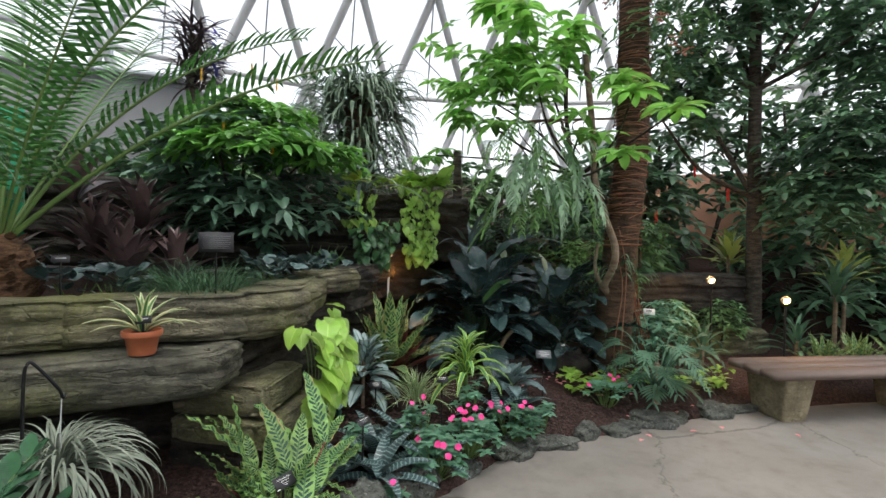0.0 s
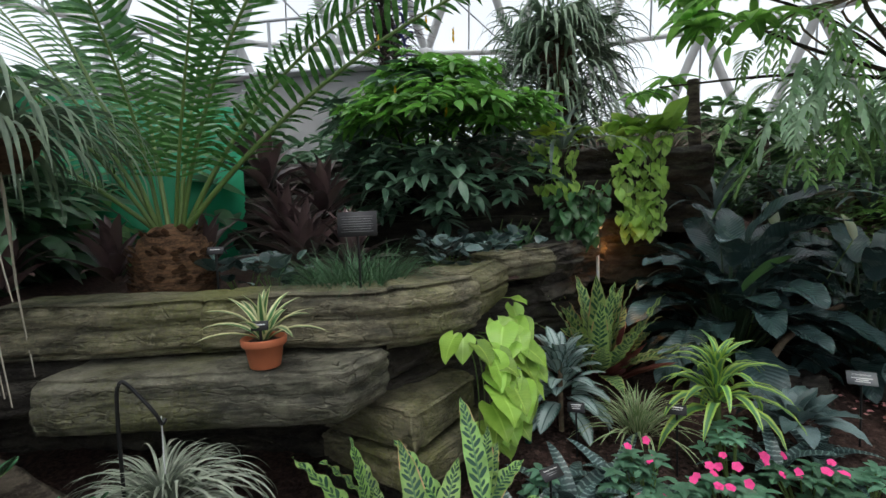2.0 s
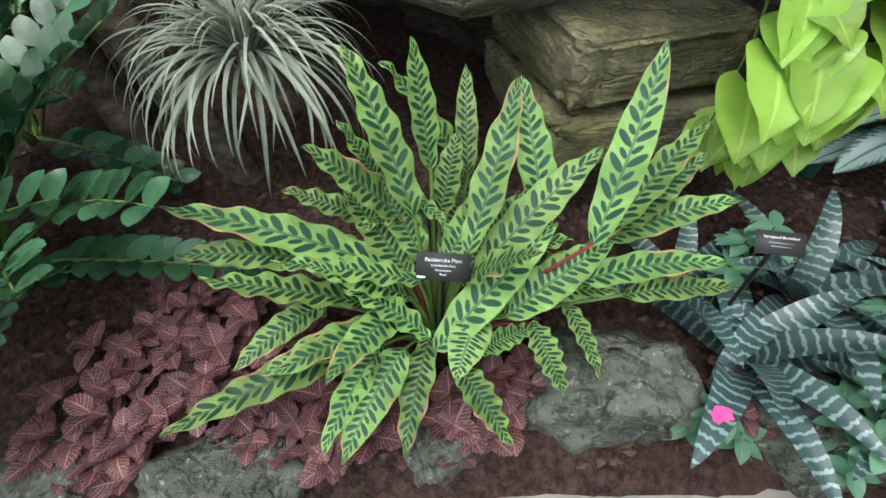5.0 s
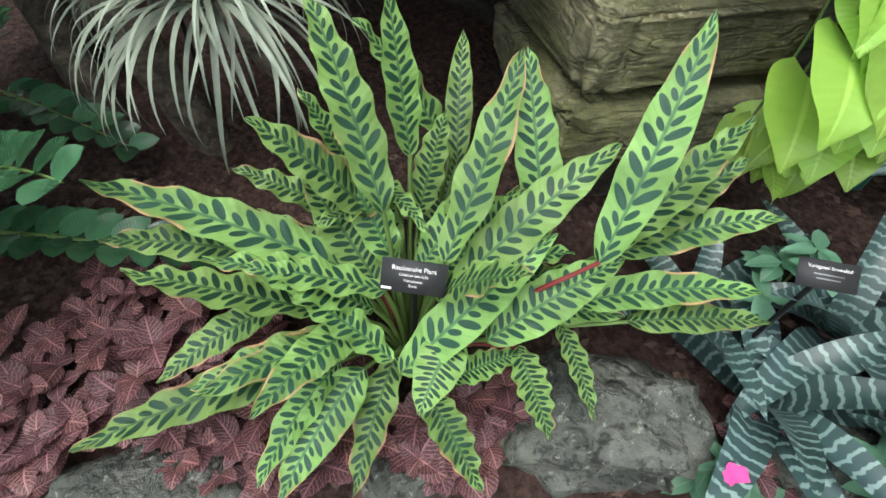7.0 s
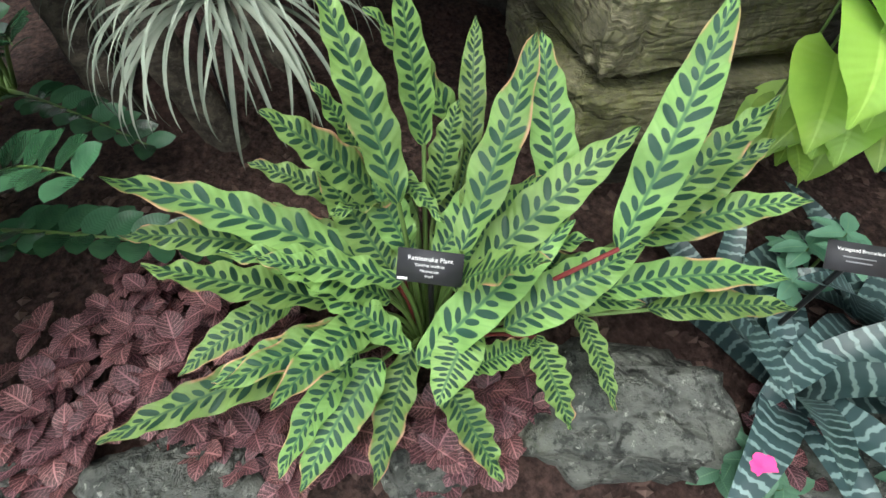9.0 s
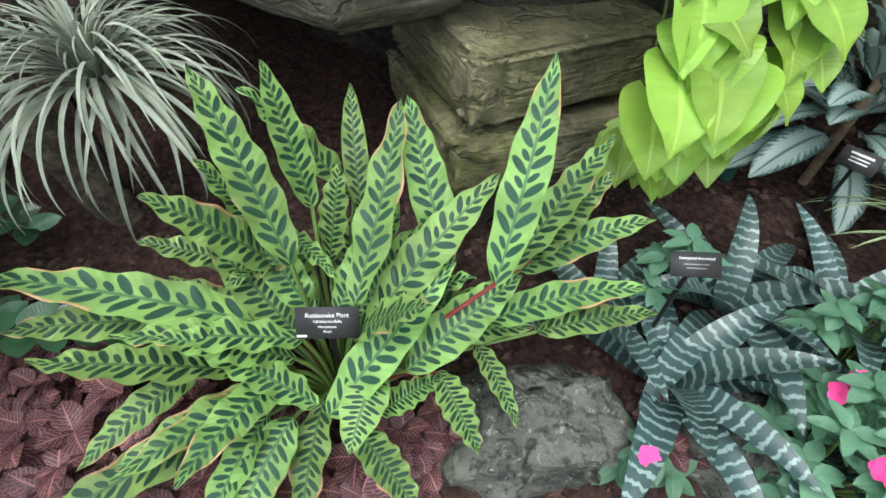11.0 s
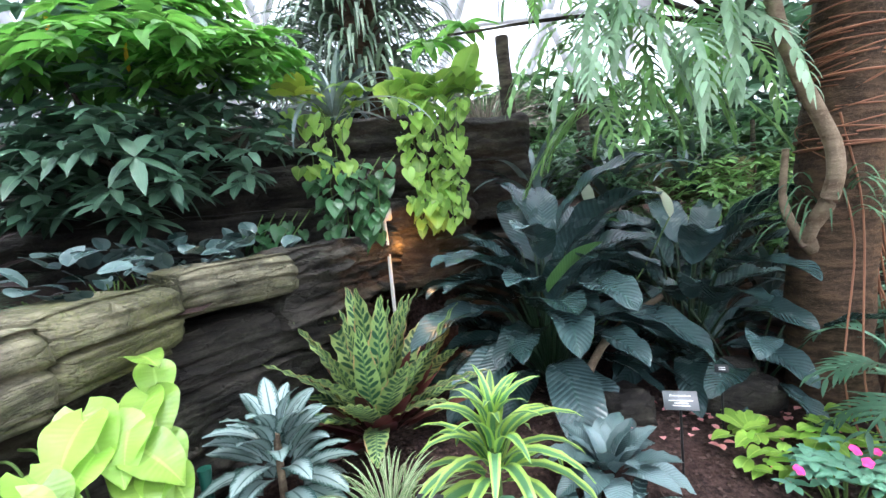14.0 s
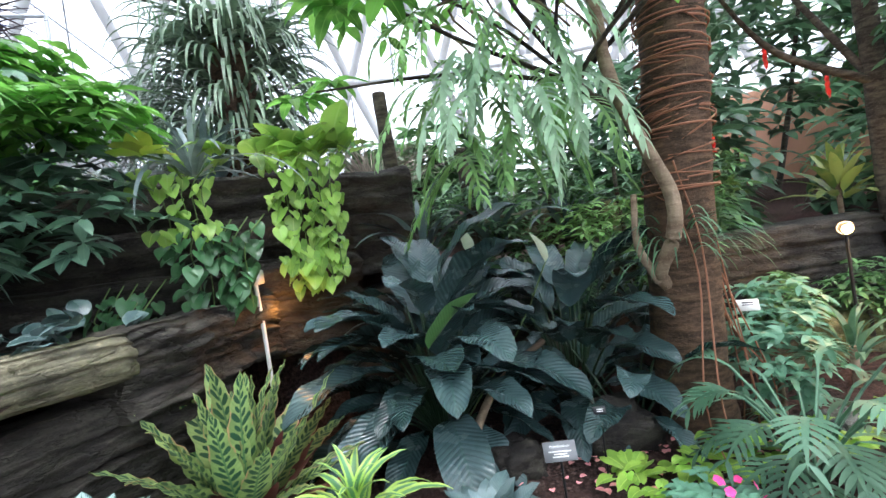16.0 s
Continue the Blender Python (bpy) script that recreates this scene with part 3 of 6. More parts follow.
def ledge(g, front, profile, depth, seed=0, rough=0.03, step=0.03, sharp=False, fine=0.011, crack=0.030):
    """A rock ledge swept along its front line. profile: (outward offset, height) from the top edge down; depth: how far it reaches back."""
    line = [np.array((x, y, 0.0)) for x, y in front] if sharp or len(front) == 2 else curve_pts([(x, y, 0) for x, y in front], 8)
    pts = [np.array(line[0])]
    for a, b in zip(line, line[1:]):
        m = max(1, int(np.linalg.norm(b - a) / step))
        pts += [a + (b - a) * (k / m) for k in range(1, m + 1)]
    prof = [(-depth * f, profile[0][1] + 0.006 * math.sin(9 * f)) for f in (1.0, 0.7, 0.45, 0.28, 0.16, 0.08, 0.03)]
    for (o0, z0), (o1, z1) in zip(profile, profile[1:]):
        m = max(1, int(math.hypot(o1 - o0, z1 - z0) / fine))
        prof += [(o0 + (o1 - o0) * k / m, z0 + (z1 - z0) * k / m) for k in range(m)]
    prof += [profile[-1], (-depth * 0.5, profile[-1][1]), (-depth, profile[-1][1])]
    rows = []
    n = len(pts)
    for i, p in enumerate(pts):
        near = 1 if sharp else 4
        t = pts[min(n - 1, i + near)] - pts[max(0, i - near)]
        t = t / np.linalg.norm(t)
        out = np.array((t[1], -t[0], 0))
        endf = min(i, n - 1 - i) * step
        pinch = max(0.0, 1 - endf / 0.05) ** 2
        row = []
        for o, z in prof:
            q = p + out * o + np.array((0, 0, z))
            d = rough * 0.8 * fbm(q[0], q[1] + seed, q[2] * 3, 2.6) + rough * 0.5 * fbm(q[0] + seed, q[1], q[2] * 4, 9.0)
            d += 0.18 * rough * noise.noise(Vector((q[0] * 2.2 + seed, q[1] * 2.2, z * 75.0)))
            groove = -crack * max(0.0, 1 - abs(((z + 0.012 * fbm(q[0], q[1], seed, 1.2)) / 0.115) % 1 - 0.5) / 0.085)
            layer = math.floor((z + 0.012 * fbm(q[0], q[1], seed, 1.2)) / 0.115 + 0.5)
            run = i * step / 0.72 + 0.37 * layer + seed * 0.61
            cell = math.floor(run)
            groove += 0.8 * crack * (math.sin(cell * 12.9 + layer * 78.2 + seed * 3.7) * 43758.5 % 1 - 0.55)
            groove -= 0.7 * crack * max(0.0, 1 - min(run - cell, 1 - run + cell) / 0.03)
            front_f = 1.0 if o > -0.06 else 0.4
            q = q + out * ((d + groove) * front_f - 0.045 * pinch) + np.array((0, 0, 0.5 * rough * fbm(q[0] * 2, q[1] * 2, seed + 5, 1.3) - 0.02 * pinch * (1 if z > 0 else 0)))
            row.append(q)
        rows.append(row)
    g.grid(rows)
    g.cap([r for r in rows[0]])
    g.cap([r for r in rows[-1]][::-1])


# ---- ground, path and beds ----
EDGE = [(-0.95, -3.0), (-0.72, -0.5), (-0.62, 0.8), (-0.50, 1.5), (-0.33, 2.2), (-0.17, 2.78), (0.20, 3.42), (0.70, 3.78), (1.18, 4.12), (1.9, 4.55), (2.7, 4.95), (3.6, 5.3), (5.0, 5.7), (8.0, 6.2), (12.0, 6.6)]


def edge_distance(x, y):
    """Metres from the path's edge; positive inside the planting bed."""
    best, sign = 1e9, 1
    for (ax, ay), (bx, by) in zip(EDGE, EDGE[1:]):
        dx, dy = bx - ax, by - ay
        t = min(1, max(0, ((x - ax) * dx + (y - ay) * dy) / (dx * dx + dy * dy)))
        qx, qy = x - ax - t * dx, y - ay - t * dy
        d = math.hypot(qx, qy)
        if d < best:
            best, sign = d, (1 if dx * (y - ay) - dy * (x - ax) > 0 else -1)
    return best * sign


def bed_height(x, y):
    d = edge_distance(x, y)
    if d < 0.03:
        return max(-0.05, 0.045 + (d - 0.03))
    h = 0.03 + 0.20 * (1 - math.exp(-d * 2.2)) + 0.05 * min(d, 3.0) * 0.6
    return h + 0.03 * fbm(x, y, 0, 1.6)


def build_ground():
    g = Geo()
    xs, ys = np.linspace(-4.0, 9.0, 190), np.linspace(-2.0, 10.5, 180)
    g.grid([[(x, y, bed_height(x, y)) for x in xs] for y in ys])
    g.f = [f[::-1] for f in g.f]
    tagged(part("planting_bed", g, M_SOIL), "dark brown soil of the planting bed", "soil", kind="structure")
    g = Geo()
    xs, ys = np.linspace(-20, 24, 45), np.linspace(-18, 24, 43)
    g.grid([[(x, y, 0.0) for x in xs] for y in ys])
    g.f = [f[::-1] for f in g.f]
    tagged(part("floor", g, M_CONC), "grey worn concrete path through the conservatory", "path", kind="structure")


build_ground()

# the rock planter: an upper ledge, a lower shelf and a base darkened as recess shade
wall_rock = tagged(new("wall_rock_planter"), "weathered mossy sandstone planter wall in layers", "rock wall", kind="structure")


def rocks(front, profile, depth, seed, mat, rough=0.018, name="rock", label="", **shape):
    g = Geo()
    ledge(g, front, profile, depth, seed, rough, 0.022, **shape)
    return part(name, g, mat, wall_rock, label)


UPPER = [(-0.03, 1.175), (0.0, 1.14), (0.008, 1.09), (-0.02, 1.075), (0.012, 1.06), (0.02, 1.0), (-0.01, 0.965), (-0.05, 0.95)]
rocks([(-2.48, 1.47), (-2.1, 1.76), (-1.72, 2.05)], UPPER, 0.35, 2, M_ROCK)
rocks([(-1.73, 2.04), (-1.45, 2.26), (-1.16, 2.46), (-1.08, 2.58)], UPPER, 0.35, 3, M_ROCK)
UPPER2 = [(-0.03, 1.19), (0.02, 1.155), (0.03, 1.09), (0.0, 1.08), (0.03, 1.065), (0.02, 0.99), (-0.03, 0.945), (-0.10, 0.92)]
rocks([(-1.12, 2.50), (-1.02, 2.62), (-0.98, 2.85), (-1.00, 3.05)], UPPER2, 0.34, 4, M_ROCK)
rocks([(-1.00, 3.04), (-1.04, 3.25), (-1.11, 3.52)], [(o, z + 0.02) for o, z in UPPER2], 0.30, 5, M_ROCK)
rocks([(-1.10, 3.53), (-1.04, 3.78), (-0.97, 4.02)], [(-0.02, 1.245), (0.02, 1.215), (0.025, 1.16), (0.0, 1.15), (0.02, 1.135), (0.0, 1.085), (-0.05, 1.06)], 0.24, 6, M_ROCK)
LOWER = [(-0.02, 0.945), (0.012, 0.915), (0.02, 0.80), (0.0, 0.72), (-0.05, 0.69)]
rocks([(-2.00, 1.55), (-1.62, 1.83), (-1.30, 2.07), (-1.09, 2.22), (-1.10, 2.36), (-1.14, 2.54)], [(-0.02, 0.945), (0.008, 0.925), (0.015, 0.82), (0.0, 0.76), (-0.07, 0.72)], 0.5, 12, M_ROCK_GREY, 0.020, sharp=True, crack=0.008)
# dark stone paints the shade of the recess left of and below the shelf
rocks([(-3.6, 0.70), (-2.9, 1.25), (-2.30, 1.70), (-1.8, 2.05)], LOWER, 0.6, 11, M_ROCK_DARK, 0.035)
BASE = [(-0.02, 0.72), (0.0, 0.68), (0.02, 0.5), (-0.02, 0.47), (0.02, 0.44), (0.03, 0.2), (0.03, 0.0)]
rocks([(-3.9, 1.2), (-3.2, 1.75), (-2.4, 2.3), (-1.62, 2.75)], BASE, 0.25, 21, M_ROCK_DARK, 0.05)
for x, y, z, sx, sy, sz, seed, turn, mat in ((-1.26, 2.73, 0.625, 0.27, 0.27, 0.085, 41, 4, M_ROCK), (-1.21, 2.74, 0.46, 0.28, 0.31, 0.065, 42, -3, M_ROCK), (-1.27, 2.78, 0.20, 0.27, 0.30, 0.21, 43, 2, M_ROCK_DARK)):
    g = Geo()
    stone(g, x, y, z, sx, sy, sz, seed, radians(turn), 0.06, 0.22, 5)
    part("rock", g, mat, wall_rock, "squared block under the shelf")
STACK = [(-0.06, 0.98), (0.0, 0.94), (0.0, 0.76), (-0.04, 0.745), (0.02, 0.73), (0.03, 0.52), (-0.02, 0.50), (0.03, 0.48), (0.05, 0.22), (0.05, 0.0)]
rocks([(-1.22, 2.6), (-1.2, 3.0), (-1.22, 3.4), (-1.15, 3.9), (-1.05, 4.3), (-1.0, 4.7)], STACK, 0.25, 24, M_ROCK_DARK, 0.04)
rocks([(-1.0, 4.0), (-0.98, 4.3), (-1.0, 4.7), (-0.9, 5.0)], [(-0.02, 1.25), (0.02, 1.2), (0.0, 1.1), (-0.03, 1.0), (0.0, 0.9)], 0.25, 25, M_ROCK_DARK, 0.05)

# soil of the raised bed
g = Geo()
rows = []
for i in range(50):
    f = i / 49
    a = np.array((-3.7 + 2.85 * f, 0.85 + 2.6 * f ** 1.1))
    rows.append([(a[0] - 0.15 - 1.4 * k / 14, a[1] + 0.05 + 2.1 * k / 14, 1.10 + 0.03 * fbm(a[0], a[1] + k * 0.1, 0, 3) + 0.05 * k / 14) for k in range(15)])
g.grid(rows)
g.f = [f[::-1] for f in g.f]
tagged(part("raised_soil", g, M_SOIL), "dark soil of the raised planter", "soil", kind="structure")

# the terraced wall behind
wall_back = tagged(new("wall_back_terrace"), "dark layered stone terrace wall", "rock wall", kind="structure")


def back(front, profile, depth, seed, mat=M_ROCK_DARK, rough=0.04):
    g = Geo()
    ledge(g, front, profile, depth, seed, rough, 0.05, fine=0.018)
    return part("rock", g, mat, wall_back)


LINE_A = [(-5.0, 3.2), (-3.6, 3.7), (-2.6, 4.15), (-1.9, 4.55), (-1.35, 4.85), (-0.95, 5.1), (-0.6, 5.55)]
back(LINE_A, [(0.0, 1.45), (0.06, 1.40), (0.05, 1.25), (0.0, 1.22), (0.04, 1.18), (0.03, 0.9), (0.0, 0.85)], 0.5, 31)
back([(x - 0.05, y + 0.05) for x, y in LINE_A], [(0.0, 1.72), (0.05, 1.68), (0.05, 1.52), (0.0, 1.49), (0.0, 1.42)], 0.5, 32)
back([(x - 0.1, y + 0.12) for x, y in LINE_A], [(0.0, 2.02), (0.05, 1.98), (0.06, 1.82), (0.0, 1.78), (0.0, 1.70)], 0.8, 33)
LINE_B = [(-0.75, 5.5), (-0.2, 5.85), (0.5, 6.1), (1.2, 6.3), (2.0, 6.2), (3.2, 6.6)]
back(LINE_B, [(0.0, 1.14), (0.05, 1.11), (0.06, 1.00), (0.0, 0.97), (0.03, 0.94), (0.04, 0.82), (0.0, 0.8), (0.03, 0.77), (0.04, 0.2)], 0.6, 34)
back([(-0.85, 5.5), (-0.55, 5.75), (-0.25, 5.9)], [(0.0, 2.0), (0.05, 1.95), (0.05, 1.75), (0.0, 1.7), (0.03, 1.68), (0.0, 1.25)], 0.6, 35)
back([(0.2, 6.15), (0.7, 6.3), (1.3, 6.5)], [(0.0, 1.55), (0.05, 1.5), (0.04, 1.3), (0.0, 1.25)], 0.6, 36, M_ROCK)
back([(1.55, 5.75), (2.1, 5.9), (3.3, 6.25)], [(0.0, 0.52), (0.05, 0.48), (0.03, 0.3), (0.0, 0.1)], 0.4, 37, M_ROCK)

# the mound behind the terrace
g = Geo()
xs, ys = np.linspace(-9, 6, 60), np.linspace(3.4, 13, 44)


def mound(x, y):
    line = 5.75 + 0.42 * x if x < -0.7 else 6.1 + 0.28 * (x + 0.7)
    d = y - line
    if d < 0:
        return -0.4
    return min(1.85 if x < -0.4 else 1.10, 0.3 + d * 4.0) + 0.18 * max(0, d - 0.5) + 0.08 * fbm(x, y, 3, 0.9)


g.grid([[(x, y, mound(x, y)) for x in xs] for y in ys])
g.f = [f[::-1] for f in g.f]
tagged(part("soil_mound", g, M_SOIL), "dark planted mound behind the terrace wall", "soil", kind="structure")

# ---- the glass dome ----
dome = tagged(new("dome_frame"), "grey geodesic steel frame of the glass dome", "glass dome", kind="structure")
DC, DR, DH, NSEG = (2.5, 1.0), 17.0, 17.5, 38


def dome_point(ring, k, grow=0.0):
    phi = radians(-4 + 11.0 * ring)
    th = 6.28319 * (k + 0.5 * (ring % 2)) / NSEG
    r = (DR + grow) * math.cos(phi)
    return np.array((DC[0] + r * math.cos(th), DC[1] + r * math.sin(th), (DH + grow) * math.sin(phi) + 1.0))


beams, bars, panes, hubs = Geo(), Geo(), Geo(), Geo()
for ring in range(8):
    for k in range(NSEG):
        a, b = dome_point(ring, k), dome_point(ring, k + 1)
        up = dome_point(ring + 1, k - 1 if ring % 2 == 0 else k)
        up2 = dome_point(ring + 1, k if ring % 2 == 0 else k + 1)
        tube(beams, [a, b], 0.085, 0.085, 6, ends=False)
        tube(beams, [a, up2], 0.13, 0.13, 6, ends=False)
        tube(beams, [a, up], 0.13, 0.13, 6, ends=False)
        turned_at = [[a + np.array((0.24 * math.cos(j) * c, 0.24 * math.sin(j) * c, 0.24 * s)) for j in np.linspace(0, 5.49, 8)] for c, s in ((0.3, -0.8), (1, -0.4), (1, 0.4), (0.3, 0.8))]
        hubs.grid(turned_at, close=True)
        out = lambda p: p + (p - np.array((*DC, 1.0))) * 0.02
        tube(bars, [out(a), out((b + up2) / 2)], 0.028, 0.028, 4, ends=False)
        tube(bars, [out((a + b) / 2), out(up2)], 0.028, 0.028, 4, ends=False)
        for tri in ((a, b, up2), (a, up2, up)):
            base = len(panes.v)
            panes.v += [tuple(out(p)) for p in tri]
            panes.uv += [(0, 0)] * 3
            panes.f.append((base, base + 1, base + 2))
tagged(part("beam", beams, M_STEEL, dome, "grey tubular beams"), kind="stuff")
tagged(part("hub", hubs, M_STEEL, dome, "grey node joints"), kind="stuff")
tagged(part("mullion", bars, M_MULL, dome, "thin aluminium glazing bars"), kind="stuff")


def glass_material():
    n = Nodes("dome_glass")
    a, b, mx = n.t.nodes.new("ShaderNodeBsdfTransparent"), n.t.nodes.new("ShaderNodeBsdfGlossy"), n.t.nodes.new("ShaderNodeMixShader")
    a.inputs[0].default_value = (0.97, 0.98, 0.98, 1)
    b.inputs["Roughness"].default_value = 0.05
    mx.inputs[0].default_value = 0.05
    n.t.links.new(a.outputs[0], mx.inputs[1])
    n.t.links.new(b.outputs[0], mx.inputs[2])
    n.t.links.new(mx.outputs[0], n.out.inputs[0])
    return n.mat


pane_ob = tagged(part("pane", panes, glass_material(), dome, "clear glass panes", smooth=False), kind="stuff")
pane_ob.visible_shadow = False


# ---- plants: builders ----
def leaf_set(name, mat, variants, width, length, kind, e0, e1, fold=0.25, wave=0.0, n=8, across=3, waves=5, curl=1.0, sway=10, lobe=0.0):
    """Some leaf meshes that point along +x, with small differences."""
    out = []
    for k in range(variants):
        g = Geo()
        blade(g, arc((0, 0, 0), 0, e0 + rng.uniform(-5, 5), e1 + rng.uniform(-12, 12), length, n, curl, rng.uniform(-sway, sway)), width * rng.uniform(0.9, 1.1), kind, fold, wave, waves, across, rng.uniform(-0.12, 0.12), 0, rng.uniform(0, 6), lobe)
        out.append(g.mesh(name, mat))
    return out


def rosette(plant, meshes, n, tilt_in, tilt_out, size_in=0.8, size_out=1.0, ring=0.02, lift=0.0, jitter=10, name="leaf", start=0.0, spread=360.0, rise=0.0):
    """Leaves set round a stem by the golden angle, steep in the middle and flat outside."""
    for i in range(n):
        f = (i + 0.5) / n
        az = start + ((i * 137.5) % 360) * spread / 360 + rng.uniform(-jitter, jitter)
        tilt = tilt_in + (tilt_out - tilt_in) * f + rng.uniform(-jitter, jitter) * 0.6
        s = (size_in + (size_out - size_in) * f) * rng.uniform(0.88, 1.1)
        r = ring * (0.4 + f)
        m = pose(r * math.cos(radians(az)), r * math.sin(radians(az)), lift + rise * (1 - f), 0, 0, az) @ pose(0, 0, 0, rng.uniform(-8, 8), -tilt, 0) @ Matrix.Scale(s, 4)
        shared(name, meshes[i % len(meshes)], plant, m)


def stub(plant, h, r, mat=M_STEM, name="stem", x=0, y=0):
    g = Geo()
    tube(g, [(x, y, -0.05), (x * 0.8, y, h * 0.5), (x * 0.7, y, h)], r, r * 0.8, 8, 0.15)
    return part(name, g, mat, plant)


def sprays(g, centre, radius, n, length, width, kind="oval", per=6, seed=0, low=-0.5, droop=(-10, -45), shell=0.55, flat=1.0):
    """Whorls of leaves scattered through a crown, thicker near its skin."""
    r = random.Random(seed)
    for _ in range(n):
        while True:
            d = np.array([r.uniform(-1, 1) for _ in range(3)])
            q = np.linalg.norm(d)
            if 0.05 < q < 1 and d[2] / q > low:
                break
        d = d / q * (shell + (1 - shell) * r.random()) * (1 + 0.22 * noise.noise(Vector(d * 2.2 + np.array((seed, 0, 0)))))
        c = np.add(centre, d * np.array(radius) * np.array((1, 1, flat)))
        a0 = r.uniform(0, 360)
        lean = math.degrees(math.atan2(d[1], d[0])) + r.uniform(-35, 35)
        face = r.uniform(15, 60) * (1 - max(0.0, d[2]) * 0.6)
        for k in range(per):
            az = a0 + 360 * k / per + r.uniform(-18, 18)
            tip = face * math.cos(radians(az - lean))
            L = length * r.uniform(0.7, 1.15)
            blade(g, arc(c, az, r.uniform(-5, 25) - tip, r.uniform(droop[1], droop[0]) - tip * 0.6, L, 4), width * r.uniform(0.8, 1.15), kind, 0.2, roll=r.uniform(-0.5, 0.5))


def limbs(g, base, tips, r0, r1, seed=0):
    r = random.Random(seed)
    for t in tips:
        mid = np.add(base, t) / 2 + np.array([r.uniform(-0.12, 0.12) for _ in range(3)])
        tube(g, curve_pts([base, mid, t], 6), r0, r1, 6, 0.1)


def frond_mesh(mat, length, leaflet, width, pairs, e0, e1, sway=0.0, hang=10, start=0.14, taper=0.35, kind="lance", lift=25):
    """A feather leaf: a rachis with two rows of leaflets."""
    g = Geo()
    pts = arc((0, 0, 0), 0, e0, e1, length, 26, 1.1, sway)
    tube(g, pts, length * 0.007 + 0.002, 0.0015, 5)
    for k in range(pairs):
        s = start + (1 - start) * (k + 0.5) / pairs
        x = s * 26
        i = min(25, int(x))
        p = pts[i] + (pts[i + 1] - pts[i]) * (x - i)
        t = pts[i + 1] - pts[i]
        az = math.degrees(math.atan2(t[1], t[0]))
        el = math.degrees(math.asin(max(-1, min(1, t[2] / np.linalg.norm(t)))))
        size = leaflet * (1 - (2 * s - 1) ** 2 * (1 - taper)) * (0.75 + 0.25 * math.sin(math.pi * s))
        for sd in (1, -1):
            fwd = 62 - 26 * s
            e = el * math.cos(radians(fwd)) + lift
            blade(g, arc(p, az + sd * fwd + rng.uniform(-3, 3), e, e - hang * 2, size, 4), width, kind, 0.25, roll=sd * 0.25)
    return g.mesh("frond", mat)


def feather(e1, sway, length, pairs, thick, open0, close1, cup, start=0.12, even=0.38):
    """The rachis of a feather leaf, and the poses of its leaflets."""
    g = Geo()
    pts = arc((0, 0, 0), 0, 12, e1, length, 26, 1.1, sway)
    tube(g, pts, thick, thick * 0.25, 6)
    poses = []
    for k in range(pairs):
        s = start + (1 - start) * (k + 0.5) / pairs
        i = min(25, int(s * 26))
        t = pts[i + 1] - pts[i]
        p = pts[i] + t * (s * 26 - i)
        az, el = math.degrees(math.atan2(t[1], t[0])), math.degrees(math.asin(t[2] / np.linalg.norm(t)))
        size = (1 - (1 - even) * abs(2 * s - 0.95) ** 2.2) * (0.8 + 0.2 * s)
        for sd in (1, -1):
            poses.append(pose(*p, 0, 0, az) @ pose(0, 0, 0, 0, -el, 0) @ pose(0, 0, 0, 0, 0, sd * (open0 - close1 * s) + rng.uniform(-4, 4)) @ pose(0, 0, 0, sd * cup, -14 + rng.uniform(-4, 4), 0) @ Matrix.Scale(size * rng.uniform(0.92, 1.06), 4))
    return g.mesh("frond", M_STEM), poses


def sign_on_stake(x, y, z, w, h, turn, lean, label, stake_to, lines=(), mat=M_SIGN, title="", body=(), name="plant_sign", thick=0.004, ink=None):
    """A small engraved plate, tipped back on a thin stake."""
    top = thing(name, x, y, z, label, "sign", turn=turn)
    tip = pose(0, 0, 0, 90 - lean, 0, 0)
    g = Geo()
    box(g, -w / 2, -h / 2, -thick, w / 2, h / 2, 0, 0.0012)
    part("plate", g, mat, top, m=tip)
    g = Geo()
    tube(g, [(0, 0.006, -h * 0.1), (0, 0.008, -h * 0.7), (0, 0.012, stake_to - z - 0.05)], 0.0055, 0.0055, 6)
    part("stake", g, M_BLACK, top)
    for i, (cx, cy, lw, lh) in enumerate(lines):
        g = Geo()
        box(g, (cx - lw / 2) * w, (cy - lh / 2) * h, 0.0006, (cx + lw / 2) * w, (cy + lh / 2) * h, 0.0014, 0.0002)
        part("text_line", g, ink or M_WHITE, top, m=tip)
    for text, cy, size in ([(title, 0.24, 0.19 if len(title) < 18 else 0.165)] if title else []) + list(body):
        cu = bpy.data.curves.new("lettering", "FONT")
        cu.body, cu.size, cu.align_x, cu.align_y, cu.extrude = text, size * h, "CENTER", "CENTER", 0.0002
        cu.materials.append(M_WHITE)
        ob = new("lettering", cu)
        ob.parent = top
        ob.matrix_basis = tip @ pose(0, cy * h, 0.0008)
    return top


# ---- front bed: border stones ----
def border_stone(x, y, sx, sy, sz, seed, turn=0.0, z=None, label="grey lichen-spotted border stone at the path edge", mat=M_STONE):
    g = Geo()
    stone(g, 0, 0, 0, sx, sy, sz, seed, rough=0.36)
    ob = part("border_stone", g, mat, m=pose(x, y, (0.02 if z is None else z) + sz * 0.45, 0, 0, turn))
    return tagged(ob, label, "stone", "stones along the path")


border_stone(-0.465, 2.42, 0.135, 0.215, 0.145, 1, -20, label="large rounded grey stone with lichen beside the path")
border_stone(-0.265, 2.87, 0.12, 0.165, 0.11, 2, -25, label="flat grey stone behind pink impatiens")
border_stone(-0.515, 1.53, 0.095, 0.165, 0.085, 3, 8, label="low dark stone under spotted leaves")
border_stone(-0.47, 2.01, 0.075, 0.085, 0.08, 4, 10)
